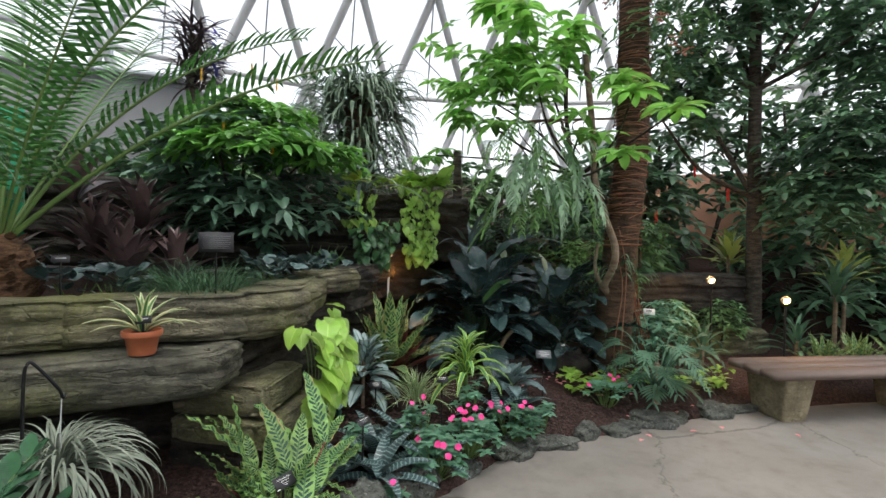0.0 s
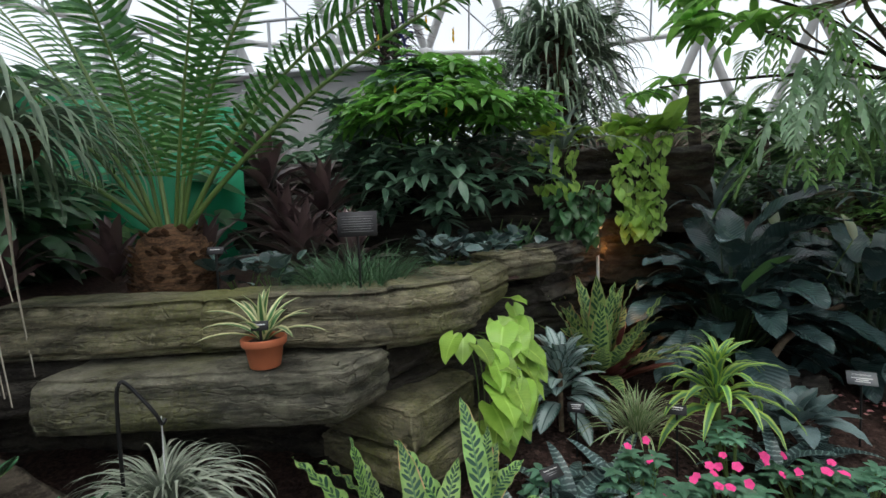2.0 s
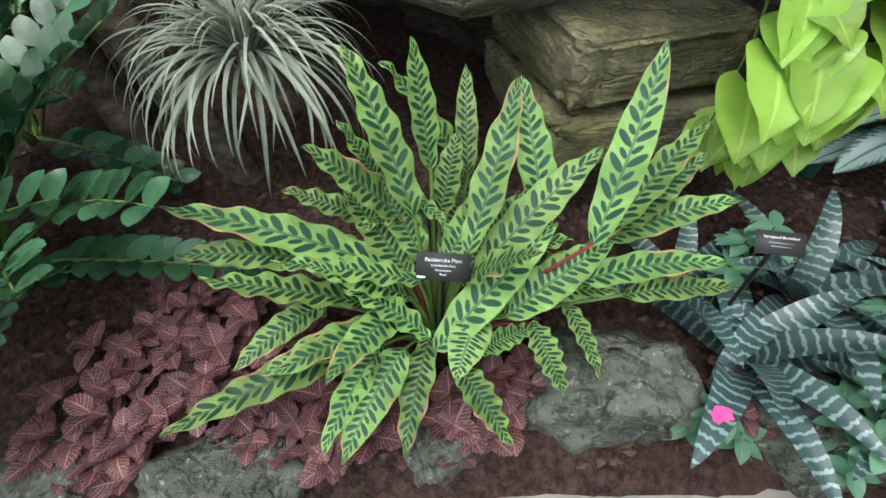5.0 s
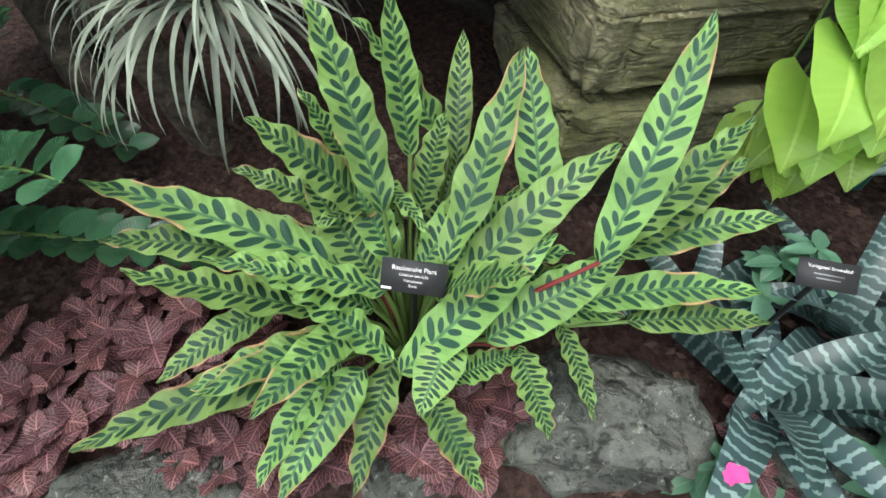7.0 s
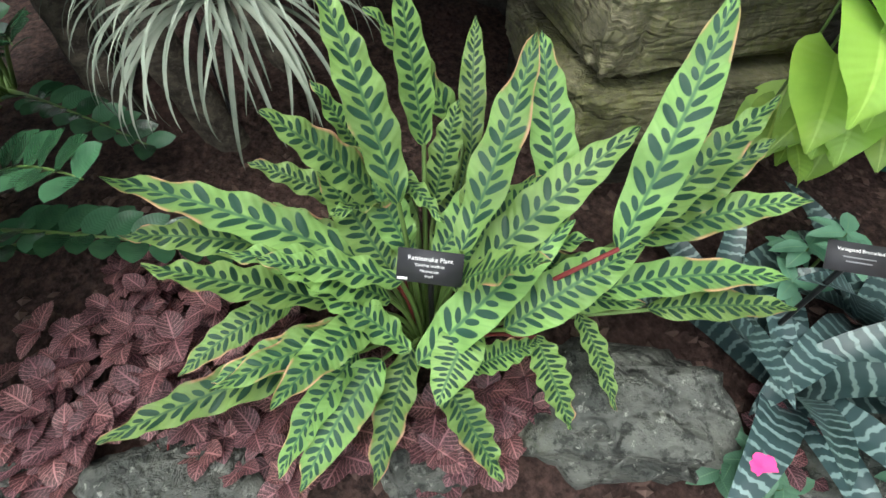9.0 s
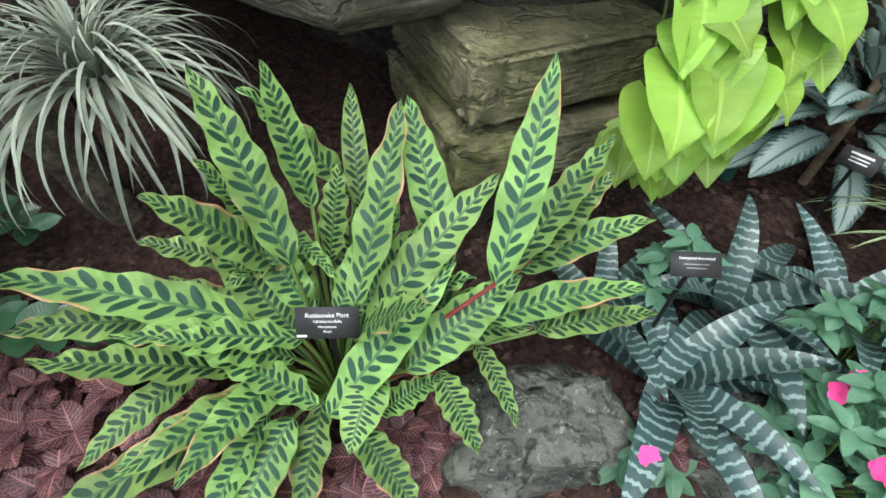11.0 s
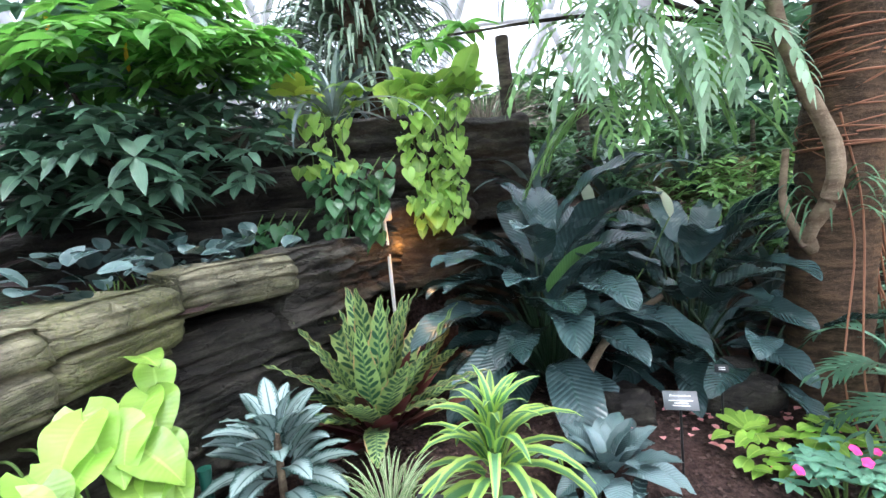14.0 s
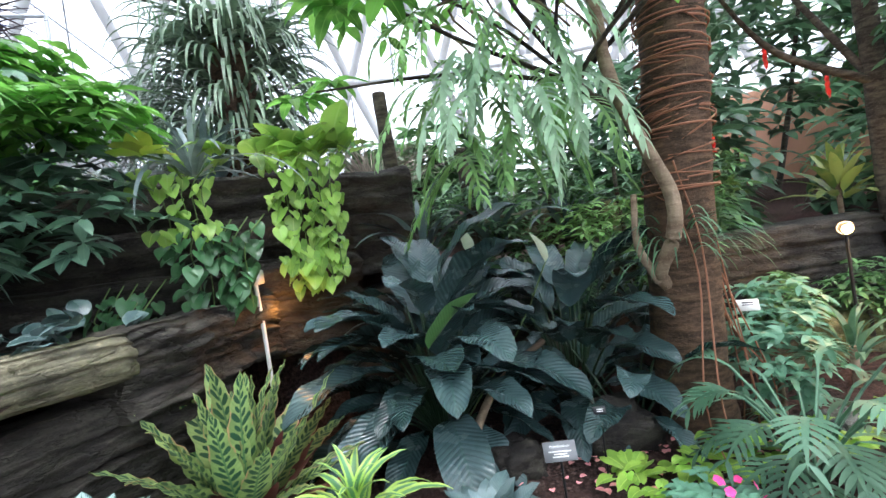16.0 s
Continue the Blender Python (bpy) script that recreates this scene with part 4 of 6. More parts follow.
border_stone(-0.62, 1.18, 0.10, 0.13, 0.07, 7, 0)
border_stone(-0.70, 0.85, 0.12, 0.17, 0.085, 5, 0)
for k, (x, y, a) in enumerate([(0.02, 3.22, -30), (0.30, 3.55, -45), (0.58, 3.74, -55), (0.88, 3.95, -55), (1.15, 4.15, -55), (1.45, 4.32, -60), (1.72, 4.48, -60), (2.05, 4.68, -60), (2.35, 4.85, -60)]):
    border_stone(x, y, 0.075 + 0.035 * (k * 2 % 3), 0.12 + 0.05 * (k % 3), 0.045 + 0.03 * (k % 2), 11 + k, a + 25 * math.sin(k * 2.3), -0.01)
border_stone(0.86, 5.0, 0.22, 0.18, 0.16, 30, 10, 0.22, "dark boulder under drooping leaves", M_ROCK_DARK)
border_stone(0.35, 4.75, 0.12, 0.14, 0.12, 31, 30, 0.22, "dark rounded stone in the soil", M_ROCK_DARK)
border_stone(1.95, 5.1, 0.12, 0.10, 0.09, 33, 30, 0.15)

# ---- the rattlesnake plant ----
CX, CY, CZ = -0.68, 2.06, 0.16
rattle = thing("rattlesnake_plant", CX, CY, CZ, "large rattlesnake plant with dark-spotted lime green wavy leaves", "plant")


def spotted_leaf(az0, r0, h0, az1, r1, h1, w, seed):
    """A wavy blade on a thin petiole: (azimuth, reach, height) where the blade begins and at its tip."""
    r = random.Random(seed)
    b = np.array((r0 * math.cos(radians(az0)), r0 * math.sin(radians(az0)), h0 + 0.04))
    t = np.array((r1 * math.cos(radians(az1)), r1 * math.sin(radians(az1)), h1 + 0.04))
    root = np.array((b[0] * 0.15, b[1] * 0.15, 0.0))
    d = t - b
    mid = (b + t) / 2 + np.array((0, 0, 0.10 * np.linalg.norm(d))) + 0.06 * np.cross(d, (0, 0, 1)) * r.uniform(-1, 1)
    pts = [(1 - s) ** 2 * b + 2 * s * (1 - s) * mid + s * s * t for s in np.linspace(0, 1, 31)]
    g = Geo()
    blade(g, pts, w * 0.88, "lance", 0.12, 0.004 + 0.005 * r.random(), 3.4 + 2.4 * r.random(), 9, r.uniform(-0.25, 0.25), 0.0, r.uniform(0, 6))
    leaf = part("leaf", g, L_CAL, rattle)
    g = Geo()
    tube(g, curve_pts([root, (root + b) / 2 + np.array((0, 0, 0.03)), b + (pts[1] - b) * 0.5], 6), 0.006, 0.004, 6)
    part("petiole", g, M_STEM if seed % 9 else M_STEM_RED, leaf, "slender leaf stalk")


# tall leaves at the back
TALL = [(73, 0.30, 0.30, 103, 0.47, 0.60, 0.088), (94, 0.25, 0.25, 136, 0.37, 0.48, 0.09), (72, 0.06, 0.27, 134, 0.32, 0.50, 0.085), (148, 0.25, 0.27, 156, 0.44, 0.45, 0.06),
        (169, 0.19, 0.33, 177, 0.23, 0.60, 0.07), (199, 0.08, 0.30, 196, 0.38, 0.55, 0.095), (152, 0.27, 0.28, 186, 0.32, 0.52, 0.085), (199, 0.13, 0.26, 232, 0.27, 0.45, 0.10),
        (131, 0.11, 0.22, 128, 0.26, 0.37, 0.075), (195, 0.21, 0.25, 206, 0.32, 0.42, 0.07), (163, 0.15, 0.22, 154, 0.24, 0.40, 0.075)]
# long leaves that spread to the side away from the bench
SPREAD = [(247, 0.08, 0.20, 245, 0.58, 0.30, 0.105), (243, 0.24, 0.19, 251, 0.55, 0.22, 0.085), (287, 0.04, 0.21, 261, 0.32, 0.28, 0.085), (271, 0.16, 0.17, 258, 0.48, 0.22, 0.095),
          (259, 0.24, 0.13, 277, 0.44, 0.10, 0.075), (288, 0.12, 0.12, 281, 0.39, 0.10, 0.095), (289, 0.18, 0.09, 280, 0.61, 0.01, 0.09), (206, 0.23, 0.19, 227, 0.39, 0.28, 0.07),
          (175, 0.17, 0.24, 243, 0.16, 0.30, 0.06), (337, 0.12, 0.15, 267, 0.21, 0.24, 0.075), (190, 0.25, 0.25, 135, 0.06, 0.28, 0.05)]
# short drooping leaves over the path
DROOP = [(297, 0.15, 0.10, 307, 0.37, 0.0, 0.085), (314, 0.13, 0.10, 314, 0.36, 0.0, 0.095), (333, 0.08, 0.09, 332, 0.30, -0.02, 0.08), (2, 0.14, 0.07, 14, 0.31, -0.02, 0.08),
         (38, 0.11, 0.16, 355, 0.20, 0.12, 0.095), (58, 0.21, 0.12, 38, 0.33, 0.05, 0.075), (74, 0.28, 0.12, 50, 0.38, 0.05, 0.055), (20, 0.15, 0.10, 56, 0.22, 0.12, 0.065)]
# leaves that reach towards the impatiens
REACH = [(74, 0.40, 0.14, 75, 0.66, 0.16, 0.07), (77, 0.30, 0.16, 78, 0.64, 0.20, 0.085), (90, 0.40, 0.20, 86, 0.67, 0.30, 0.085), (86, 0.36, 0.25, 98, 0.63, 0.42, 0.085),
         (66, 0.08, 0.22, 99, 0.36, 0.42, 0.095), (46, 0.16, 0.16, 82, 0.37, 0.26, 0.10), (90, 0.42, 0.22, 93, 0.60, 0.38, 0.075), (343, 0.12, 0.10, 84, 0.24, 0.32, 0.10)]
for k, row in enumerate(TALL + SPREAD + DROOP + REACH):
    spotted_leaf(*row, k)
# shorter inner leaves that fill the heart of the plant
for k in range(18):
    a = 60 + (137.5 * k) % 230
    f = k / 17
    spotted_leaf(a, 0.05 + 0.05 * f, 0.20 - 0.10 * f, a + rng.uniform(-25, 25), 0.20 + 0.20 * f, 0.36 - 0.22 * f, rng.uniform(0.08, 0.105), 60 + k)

sign_on_stake(-0.655, 2.065, 0.455, 0.108, 0.056, 70, 38, "small dark engraved plant label reading Rattlesnake Plant", 0.16, ((-0.40, -0.40, 0.16, 0.08),), title="Rattlesnake Plant",
              body=(("Calathea lancifolia", 0.05, 0.12), ("Marantaceae", -0.12, 0.11), ("Brazil", -0.27, 0.11)))

# ---- pink-veined ground cover ----
fit_leaf = leaf_set("leaf", L_FIT, 5, 0.056, 0.072, "oval", 18, -18, 0.15, 0.0015, 6, 5)
for k, (cx, cy, half, sprigs) in enumerate(((-0.72, 1.30, 0.15, 24), (-0.86, 1.50, 0.14, 24), (-0.68, 1.50, 0.13, 26), (-0.72, 1.70, 0.14, 28), (-0.56, 1.72, 0.12, 22), (-0.58, 1.90, 0.10, 18), (-0.47, 2.10, 0.09, 16), (-0.52, 2.18, 0.07, 9), (-0.36, 2.70, 0.07, 8), (-0.60, 1.30, 0.10, 14))):
    z0 = bed_height(cx, cy)
    carpet = thing("fittonia", cx, cy, z0, "low creeping plant with maroon leaves and pink net veins", "plant", "pink-veined ground cover")
    for _ in range(sprigs):
        a, q = rng.uniform(0, 6.283), half * math.sqrt(rng.random())
        x, y = cx + q * math.cos(a), cy + q * math.sin(a)
        if edge_distance(x, y) < 0.03:
            continue
        a0, h = rng.uniform(0, 90), bed_height(x, y) + rng.uniform(0.02, 0.075)
        for j in range(4):
            shared("leaf", fit_leaf[rng.randrange(5)], carpet, pose(x - cx, y - cy, h - z0 - 0.008 * (j % 2), 0, 0, a0 + 90 * j + rng.uniform(-14, 14)) @ pose(0, 0, 0, rng.uniform(-15, 15), -rng.uniform(-10, 32)) @ Matrix.Scale(rng.uniform(0.55, 1.0), 4))
    g = Geo()
    for _ in range(8):
        a, q = rng.uniform(0, 6.283), half * rng.random()
        tube(g, [(q * 0.4 * math.cos(a), q * 0.4 * math.sin(a), -0.01), (q * math.cos(a), q * math.sin(a), 0.03)], 0.003, 0.002, 5)
    part("stem", g, M_STEM_RED, carpet)

# ---- air plant on a hook ----
hook = thing("shepherd_hook", -1.44, 1.66, 0.25, "black metal garden hook that holds an air plant", "garden hook")
g = Geo()
tube(g, curve_pts([(-0.01, -0.02, -0.1), (-0.01, -0.02, 0.45), (-0.008, -0.018, 0.70), (0.0, -0.01, 0.765), (0.01, 0.01, 0.755), (0.05, 0.06, 0.66), (0.055, 0.075, 0.62), (0.05, 0.09, 0.63)], 8), 0.006, 0.006, 8)
part("rod", g, M_BLACK, hook)
till = thing("air_plant", -1.40, 1.73, 0.60, "hanging silver-green air plant with long arching strap leaves", "plant")
ml = leaf_set("leaf", L_TILL, 8, 0.0155, 0.45, "strap", 36, -82, 0.5, 0, 14, 3, sway=55, curl=1.15)
rosette(till, ml, 230, 66, -30, 0.5, 0.98, 0.04, 0.0, 22)
g = Geo()
tube(g, curve_pts([(0.01, 0.02, 0.0), (0.0, 0.01, 0.1), (0.005, 0.01, 0.29)], 6), 0.003, 0.002, 6)
part("wire", g, M_STEEL, till, "thin metal wire")

# ---- glossy feather-leaved plant beside the path ----
zz = thing("zz_plant", -1.18, 1.02, 0.17, "glossy dark green plant with paired oval leaflets on thick stalks", "plant")
zz_let = leaf_set("leaflet", L_ZZ, 4, 0.066, 0.108, "oval", 10, -14, 0.12, 0.001, 7, 5)
zm = [feather(-24, s, 0.74, 9, 0.008, 70, 22, 14, 0.25, 0.8) for s in (-20, 0, 18)]
for k, (az, tilt, s, h) in enumerate([(68, 35, 0.95, 0.05), (35, 38, 1.0, 0.02), (92, 52, 0.95, 0.10), (120, 58, 0.9, 0.05), (5, 42, 0.85, 0.0), (62, 8, 0.9, 0.05), (150, 50, 0.9, 0.1), (75, 66, 1.0, 0.05), (-40, 45, 0.9, 0.0), (200, 50, 0.9, 0.0), (40, 66, 0.95, 0.0), (100, 72, 0.9, 0.0), (20, 20, 0.8, 0.0)]):
    rach, lets = zm[k % 3]
    fr = shared("frond", rach, zz, pose(0.02 * k % 0.07, 0.03, h, 0, 0, az) @ pose(0, 0, 0, 0, -tilt, 0) @ Matrix.Scale(s, 4))
    for m in lets:
        shared("leaflet", zz_let[rng.randrange(4)], fr, m)
stub(zz, 0.2, 0.02)
copy_thing(zz, pose(-1.02, 0.72, 0.13, 0, 0, 28))
copy_thing(zz, pose(-1.75, 0.95, 0.2, 0, 0, -20))

# ---- chartreuse vine over the ledge ----
vine = thing("chartreuse_vine", -0.98, 2.95, 0.95, "bright chartreuse heart-leaved vine hanging over the rock ledge", "plant")
vm = leaf_set("leaf", L_LIME, 7, 0.150, 0.165, "cordate", -34, -72, 0.16, 0.005, 16, 9, 2, lobe=0.26)
for k in range(58):
    f = (k + 0.5) / 58
    zc = 0.02 - 0.52 * f
    wide = 0.22 - 0.13 * f + 0.05 * math.sin(math.pi * f)
    y, o = rng.uniform(-wide, wide) + 0.02 - 0.04 * f, 0.07 + 0.11 * math.sin(math.pi * min(1, f * 1.1)) + rng.uniform(0.0, 0.05)
    shared("leaf", vm[k % 7], vine, pose(o, y, zc, 0, 0, -32 + rng.uniform(-42, 42)) @ pose(0, 0, 0, rng.uniform(-16, 16), rng.uniform(-24, 16), 0) @ Matrix.Scale(rng.uniform(0.62, 1.06), 4))
for y, z, az, e in ((-0.26, 0.02, -100, 5), (-0.19, 0.0, -60, 0), (0.25, 0.10, -10, -45), (0.29, 0.05, -30, 10)):
    shared("leaf", vm[2], vine, pose(0.06, y, z, 0, 0, az) @ pose(0, 0, 0, 0, e, 0) @ Matrix.Scale(0.72, 4))
g = Geo()
for k in range(5):
    y = -0.1 + 0.05 * k
    tube(g, curve_pts([(-0.06, y * 1.3, -0.06), (0.03, y, -0.07), (0.06, y + 0.02, -0.25), (0.08, y - 0.02, -0.55)], 6), 0.004, 0.003, 5)
part("stem", g, M_STEM, vine)
g = Geo()
tube(g, [(-0.90, 3.34, 0.15), (-0.915, 3.35, 0.615)], 0.019, 0.019, 12)
tube(g, [(-0.915, 3.35, 0.600), (-0.915, 3.35, 0.62)], 0.022, 0.022, 12)
tagged(part("water_pipe", g, M_HOSE), "upright dark green plastic water pipe in soil", "pipe")

# ---- silver-leaved plant ----
agl = thing("silver_aglaonema", -0.80, 3.56, bed_height(-0.80, 3.56), "silvery green aglaonema with narrow pointed leaves", "plant")
am = leaf_set("leaf", L_SILVER, 6, 0.098, 0.24, "oval", 20, -44, 0.2, 0.004, 10, 7)
rosette(agl, am, 54, 66, -26, 0.75, 1.05, 0.07, 0.14, 16, rise=0.30)
stub(agl, 0.40, 0.016, M_BARK_PALE)
sign_on_stake(-0.645, 3.37, 0.475, 0.085, 0.05, 20, 30, "small dark engraved plant label", 0.2, ((0, 0.25, 0.6, 0.1), (0, 0.05, 0.5, 0.06), (0, -0.12, 0.5, 0.06)))

# ---- banded bromeliads ----
zm2 = leaf_set("leaf", L_ZEBRA, 6, 0.098, 0.40, "strap", 20, -34, 0.32, 0, 12, 5)
for k, (x, y, s, n) in enumerate([(-0.54, 3.00, 1.0, 11), (-0.44, 2.76, 0.95, 11), (-0.22, 3.02, 0.85, 9), (-0.64, 2.70, 0.8, 8), (0.20, 3.82, 0.95, 10), (-0.42, 3.24, 0.9, 9), (0.36, 4.02, 0.8, 9)]):
    p = thing("banded_bromeliad", x, y, bed_height(x, y), "dark green bromeliad leaves with silver cross bands", "plant", "banded bromeliads", turn=k * 50)
    rosette(p, zm2, n, 52, 2, s * 0.8, s, 0.02, 0.02, 10)
sign_on_stake(-0.53, 2.76, 0.46, 0.10, 0.05, 66, 50, "small black engraved plant label among banded leaves", 0.16, ((0, 0.0, 0.5, 0.05), (0, -0.15, 0.4, 0.05)), title="Variegated Bromeliad", ink=M_INK)

# ---- impatiens ----
def flower_mesh():
    g = Geo()
    for k in range(5):
        blade(g, arc((0, 0, 0), 72 * k, 26, -12, 0.024, 6), 0.022, "round", 0.18, 0.0012, 2, 5)
    return g.mesh("flower", M_PETAL)


flower = flower_mesh()


def impatiens(x, y, rad, n, blooms, seed, top=0.3):
    r = random.Random(seed)
    z0 = bed_height(x, y)
    plant = thing("impatiens", x, y, z0, "bushy green impatiens with bright pink flowers", "flower", "impatiens by the path")
    g, st = Geo(), Geo()
    for _ in range(n):
        a, q = r.uniform(0, 6.283), rad * math.sqrt(r.random())
        h = top * (1 - 0.5 * (q / rad) ** 2) * r.uniform(0.55, 1.0)
        c = np.array((q * math.cos(a), q * math.sin(a), h))
        tube(st, [(c[0] * 0.3, c[1] * 0.3, 0), (c[0] * 0.7, c[1] * 0.7, h * 0.6), c], 0.004, 0.0025, 5)
        a0 = r.uniform(0, 360)
        for k in range(6):
            blade(g, arc(c - np.array((0, 0, 0.012 * (k % 2))), a0 + 60 * k + r.uniform(-15, 15), r.uniform(0, 25), r.uniform(-35, -5), r.uniform(0.052, 0.075), 5), r.uniform(0.029, 0.038), "lance", 0.2, 0.001, 3, 5)
    part("foliage", g, L_IMP, plant)
    part("stem", st, M_STEM, plant)
    for _ in range(blooms):
        a, q = r.uniform(0, 6.283), rad * (0.25 + 0.75 * r.random())
        h = top * (1 - 0.5 * (q / rad) ** 2) * r.uniform(0.9, 1.06) + 0.02
        shared("flower", flower, plant, pose(q * math.cos(a), q * math.sin(a), h, r.uniform(15, 65), 0, r.uniform(-20, 75)) @ Matrix.Scale(r.uniform(0.75, 1.05), 4))
    return plant


lone = impatiens(-0.315, 2.585, 0.07, 5, 0, 1, 0.13)
shared("flower", flower, lone, pose(0.01, -0.02, 0.15, 20, 0, 40))
impatiens(-0.16, 2.98, 0.18, 40, 7, 2, 0.27)
impatiens(0.02, 3.28, 0.21, 50, 9, 3, 0.28)
impatiens(0.30, 3.60, 0.21, 44, 9, 4, 0.27)
impatiens(-0.28, 3.12, 0.15, 26, 4, 5, 0.36)
impatiens(1.10, 4.35, 0.19, 26, 6, 6, 0.30)
impatiens(-0.62, 2.86, 0.08, 6, 0, 7, 0.26)
impatiens(0.02, 3.62, 0.13, 12, 2, 8, 0.33)
impatiens(0.55, 3.85, 0.10, 10, 0, 9, 0.2)

# ---- spider plant, lemon dracaena ----
spider = thing("spider_plant", -0.40, 3.62, bed_height(-0.4, 3.62), "spider plant with narrow white-striped arching leaves", "plant")
rosette(spider, leaf_set("leaf", L_SPIDER, 6, 0.013, 0.34, "strap", 30, -50, 0.4, 0, 10, 3, sway=30), 110, 75, 5, 0.75, 1.0, 0.06, 0.10, 14)
drac = thing("lemon_dracaena", -0.05, 3.74, bed_height(-0.05, 3.74), "dracaena with arching leaves edged in lemon yellow", "plant")
rosette(drac, leaf_set("leaf", L_DRAC, 7, 0.064, 0.40, "strap", 34, -78, 0.28, 0.003, 14, 5, sway=20), 42, 80, -8, 0.55, 1.0, 0.03, 0.30, 10, rise=0.20)
stub(drac, 0.42, 0.02)
sign_on_stake(-0.20, 3.52, 0.50, 0.085, 0.05, 10, 35, "small dark plant label on a stake", 0.2, ((0, 0.2, 0.6, 0.1), (0, 0.0, 0.5, 0.06)))

# ---- second spotted plant with maroon undersides ----
cal2 = thing("spotted_calathea", -0.78, 4.22, bed_height(-0.78, 4.22), "upright spotted calathea with maroon inner stalks", "plant")
rosette(cal2, leaf_set("leaf", L_CAL2, 6, 0.128, 0.56, "lance", 8, -10, 0.10, 0.007, 22, 7, 7), 34, 86, 10, 1.15, 0.95, 0.08, 0.14, 9)
rosette(cal2, leaf_set("stalk_leaf", L_MAROON, 3, 0.095, 0.38, "lance", 5, -10, 0.2, 0.003, 8, 3), 24, 66, 14, 0.9, 1.0, 0.10, 0.08, 12, name="maroon_leaf")

# ---- dark broad-leaved clump ----
sp_long = leaf_set("leaf", L_SPATH, 9, 0.205, 0.56, "paddle", 16, -46, 0.26, 0.010, 16, 9, 3, sway=16)


def clump(x, y, n, size, seed, spread=(82, 5), label="dense clump of large dark green ribbed leaves"):
    z0 = bed_height(x, y)
    plant = thing("peace_lily", x, y, z0, label, "plant", "dark broad-leaved clumps")
    r = random.Random(seed)
    for i in range(n):
        f = (i + 0.5) / n
        az = i * 137.5 + r.uniform(-12, 12)
        lean = spread[0] + (spread[1] - spread[0]) * f + r.uniform(-8, 8)
        stalk = size * (0.16 + 0.62 * (1 - f) ** 0.8) * r.uniform(0.6, 1.08)
        tilt = 58 * (1 - f) - 4 + r.uniform(-14, 14)
        p = arc((0.05 * math.cos(radians(az)), 0.05 * math.sin(radians(az)), 0.02), az, min(88, lean + 22), lean, stalk, 6)
        m = pose(*p[-1], 0, 0, az) @ pose(0, 0, 0, r.uniform(-20, 20), -tilt + 10, 0) @ Matrix.Scale(size * r.uniform(0.72, 1.1), 4)
        leaf = shared("leaf", sp_long[i % 9], plant, m)
        g = Geo()
        tube(g, p, 0.009, 0.006, 6)
        part("petiole", g, M_STEM_DARK, plant)
    return plant


lily = clump(-0.07, 5.06, 76, 1.15, 5, (84, 26))
clump(0.70, 5.38, 46, 1.02, 6, (80, 24))
clump(0.96, 5.12, 12, 0.85, 8, (55, 25))
g = Geo()
blade(g, arc((0, 0, 0), 8, 52, 30, 0.36, 12), 0.15, "paddle", 0.40, 0.004, 2, 7, roll=-0.5)
part("leaf", g, L_SPATH_NEW, lily, "bright fresh green young leaf", m=pose(0.09, -0.45, 0.64))
for x, y, z, t in ((0.70, 0.30, 0.92, -15), (0.26, 0.30, 1.02, 25)):
    g = Geo()
    blade(g, arc((0, 0, 0), 200, 80, 60, 0.20, 8), 0.075, "lance", 0.5, 0.002, 2, 5, roll=0.6)
    sp = part("spathe", g, L_SPATHE, lily, "pale green-white flower spathe", m=pose(x, y, z, 0, 0, t))
    g = Geo()
    tube(g, curve_pts([(0.05, 0, 0), (x * 0.7, y * 0.7, z * 0.6), (x, y, z)], 6), 0.005, 0.004, 6)
    part("stalk", g, M_STEM, lily)
g = Geo()
tube(g, curve_pts([(0.12, 4.60, 0.15), (0.14, 4.66, 0.35), (0.22, 4.78, 0.55), (0.38, 4.92, 0.70), (0.55, 5.1, 0.78)], 8), 0.026, 0.018, 8, 0.2)
tagged(part("fallen_limb", g, M_BARK_PALE), "pale crooked bare limb under dark leaves", "branch")
pep2 = thing("dark_foliage_plant", 0.28, 4.15, bed_height(0.28, 4.15), "low plant with dark blue-green pointed leaves", "plant")
rosette(pep2, leaf_set("leaf", L_PHILO, 5, 0.115, 0.26, "lance", 18, -40, 0.25, 0.005, 10, 7), 24, 72, -5, 0.7, 1.0, 0.06, 0.14, 12)

# ---- labels and lamp post by the clump ----
sign_on_stake(0.56, 4.28, 0.545, 0.125, 0.075, 5, 40, "grey engraved plant label on a black stake", 0.2, ((0, -0.02, 0.7, 0.06), (0, -0.15, 0.4, 0.06), (0, -0.28, 0.5, 0.06)), M_SIGN_GREY, "Philodendron")
sign_on_stake(0.758, 4.626, 0.555, 0.055, 0.035, 5, 30, "tiny dark plant tag on a tall stake", 0.2, ((0, 0.1, 0.5, 0.12), (0, -0.15, 0.5, 0.12)))
sign_on_stake(1.70, 5.35, 0.80, 0.11, 0.07, -15, 35, "white-grey plant label on a black stake", 0.2, ((0, 0.2, 0.5, 0.1), (0, 0.0, 0.5, 0.08)), M_WHITE_POST, ink=M_SIGN)
post = thing("spot_light_post", -0.965, 4.84, 0.85, "slim white post with a small boxy garden spotlight", "garden light")
g = Geo()
tube(g, [(0, 0, -0.1), (0.0, 0, 0.25), (-0.008, 0, 0.50)], 0.012, 0.012, 8)
part("pole", g, M_WHITE_POST, post)
g = Geo()
box(g, -0.045, -0.04, 0.475, 0.03, 0.04, 0.555, 0.006)
part("lamp_head", g, M_WHITE_POST, post, "small white lamp box")
bulb(-0.86, 4.93, 1.16, 0.8, (1.0, 0.42, 0.10))

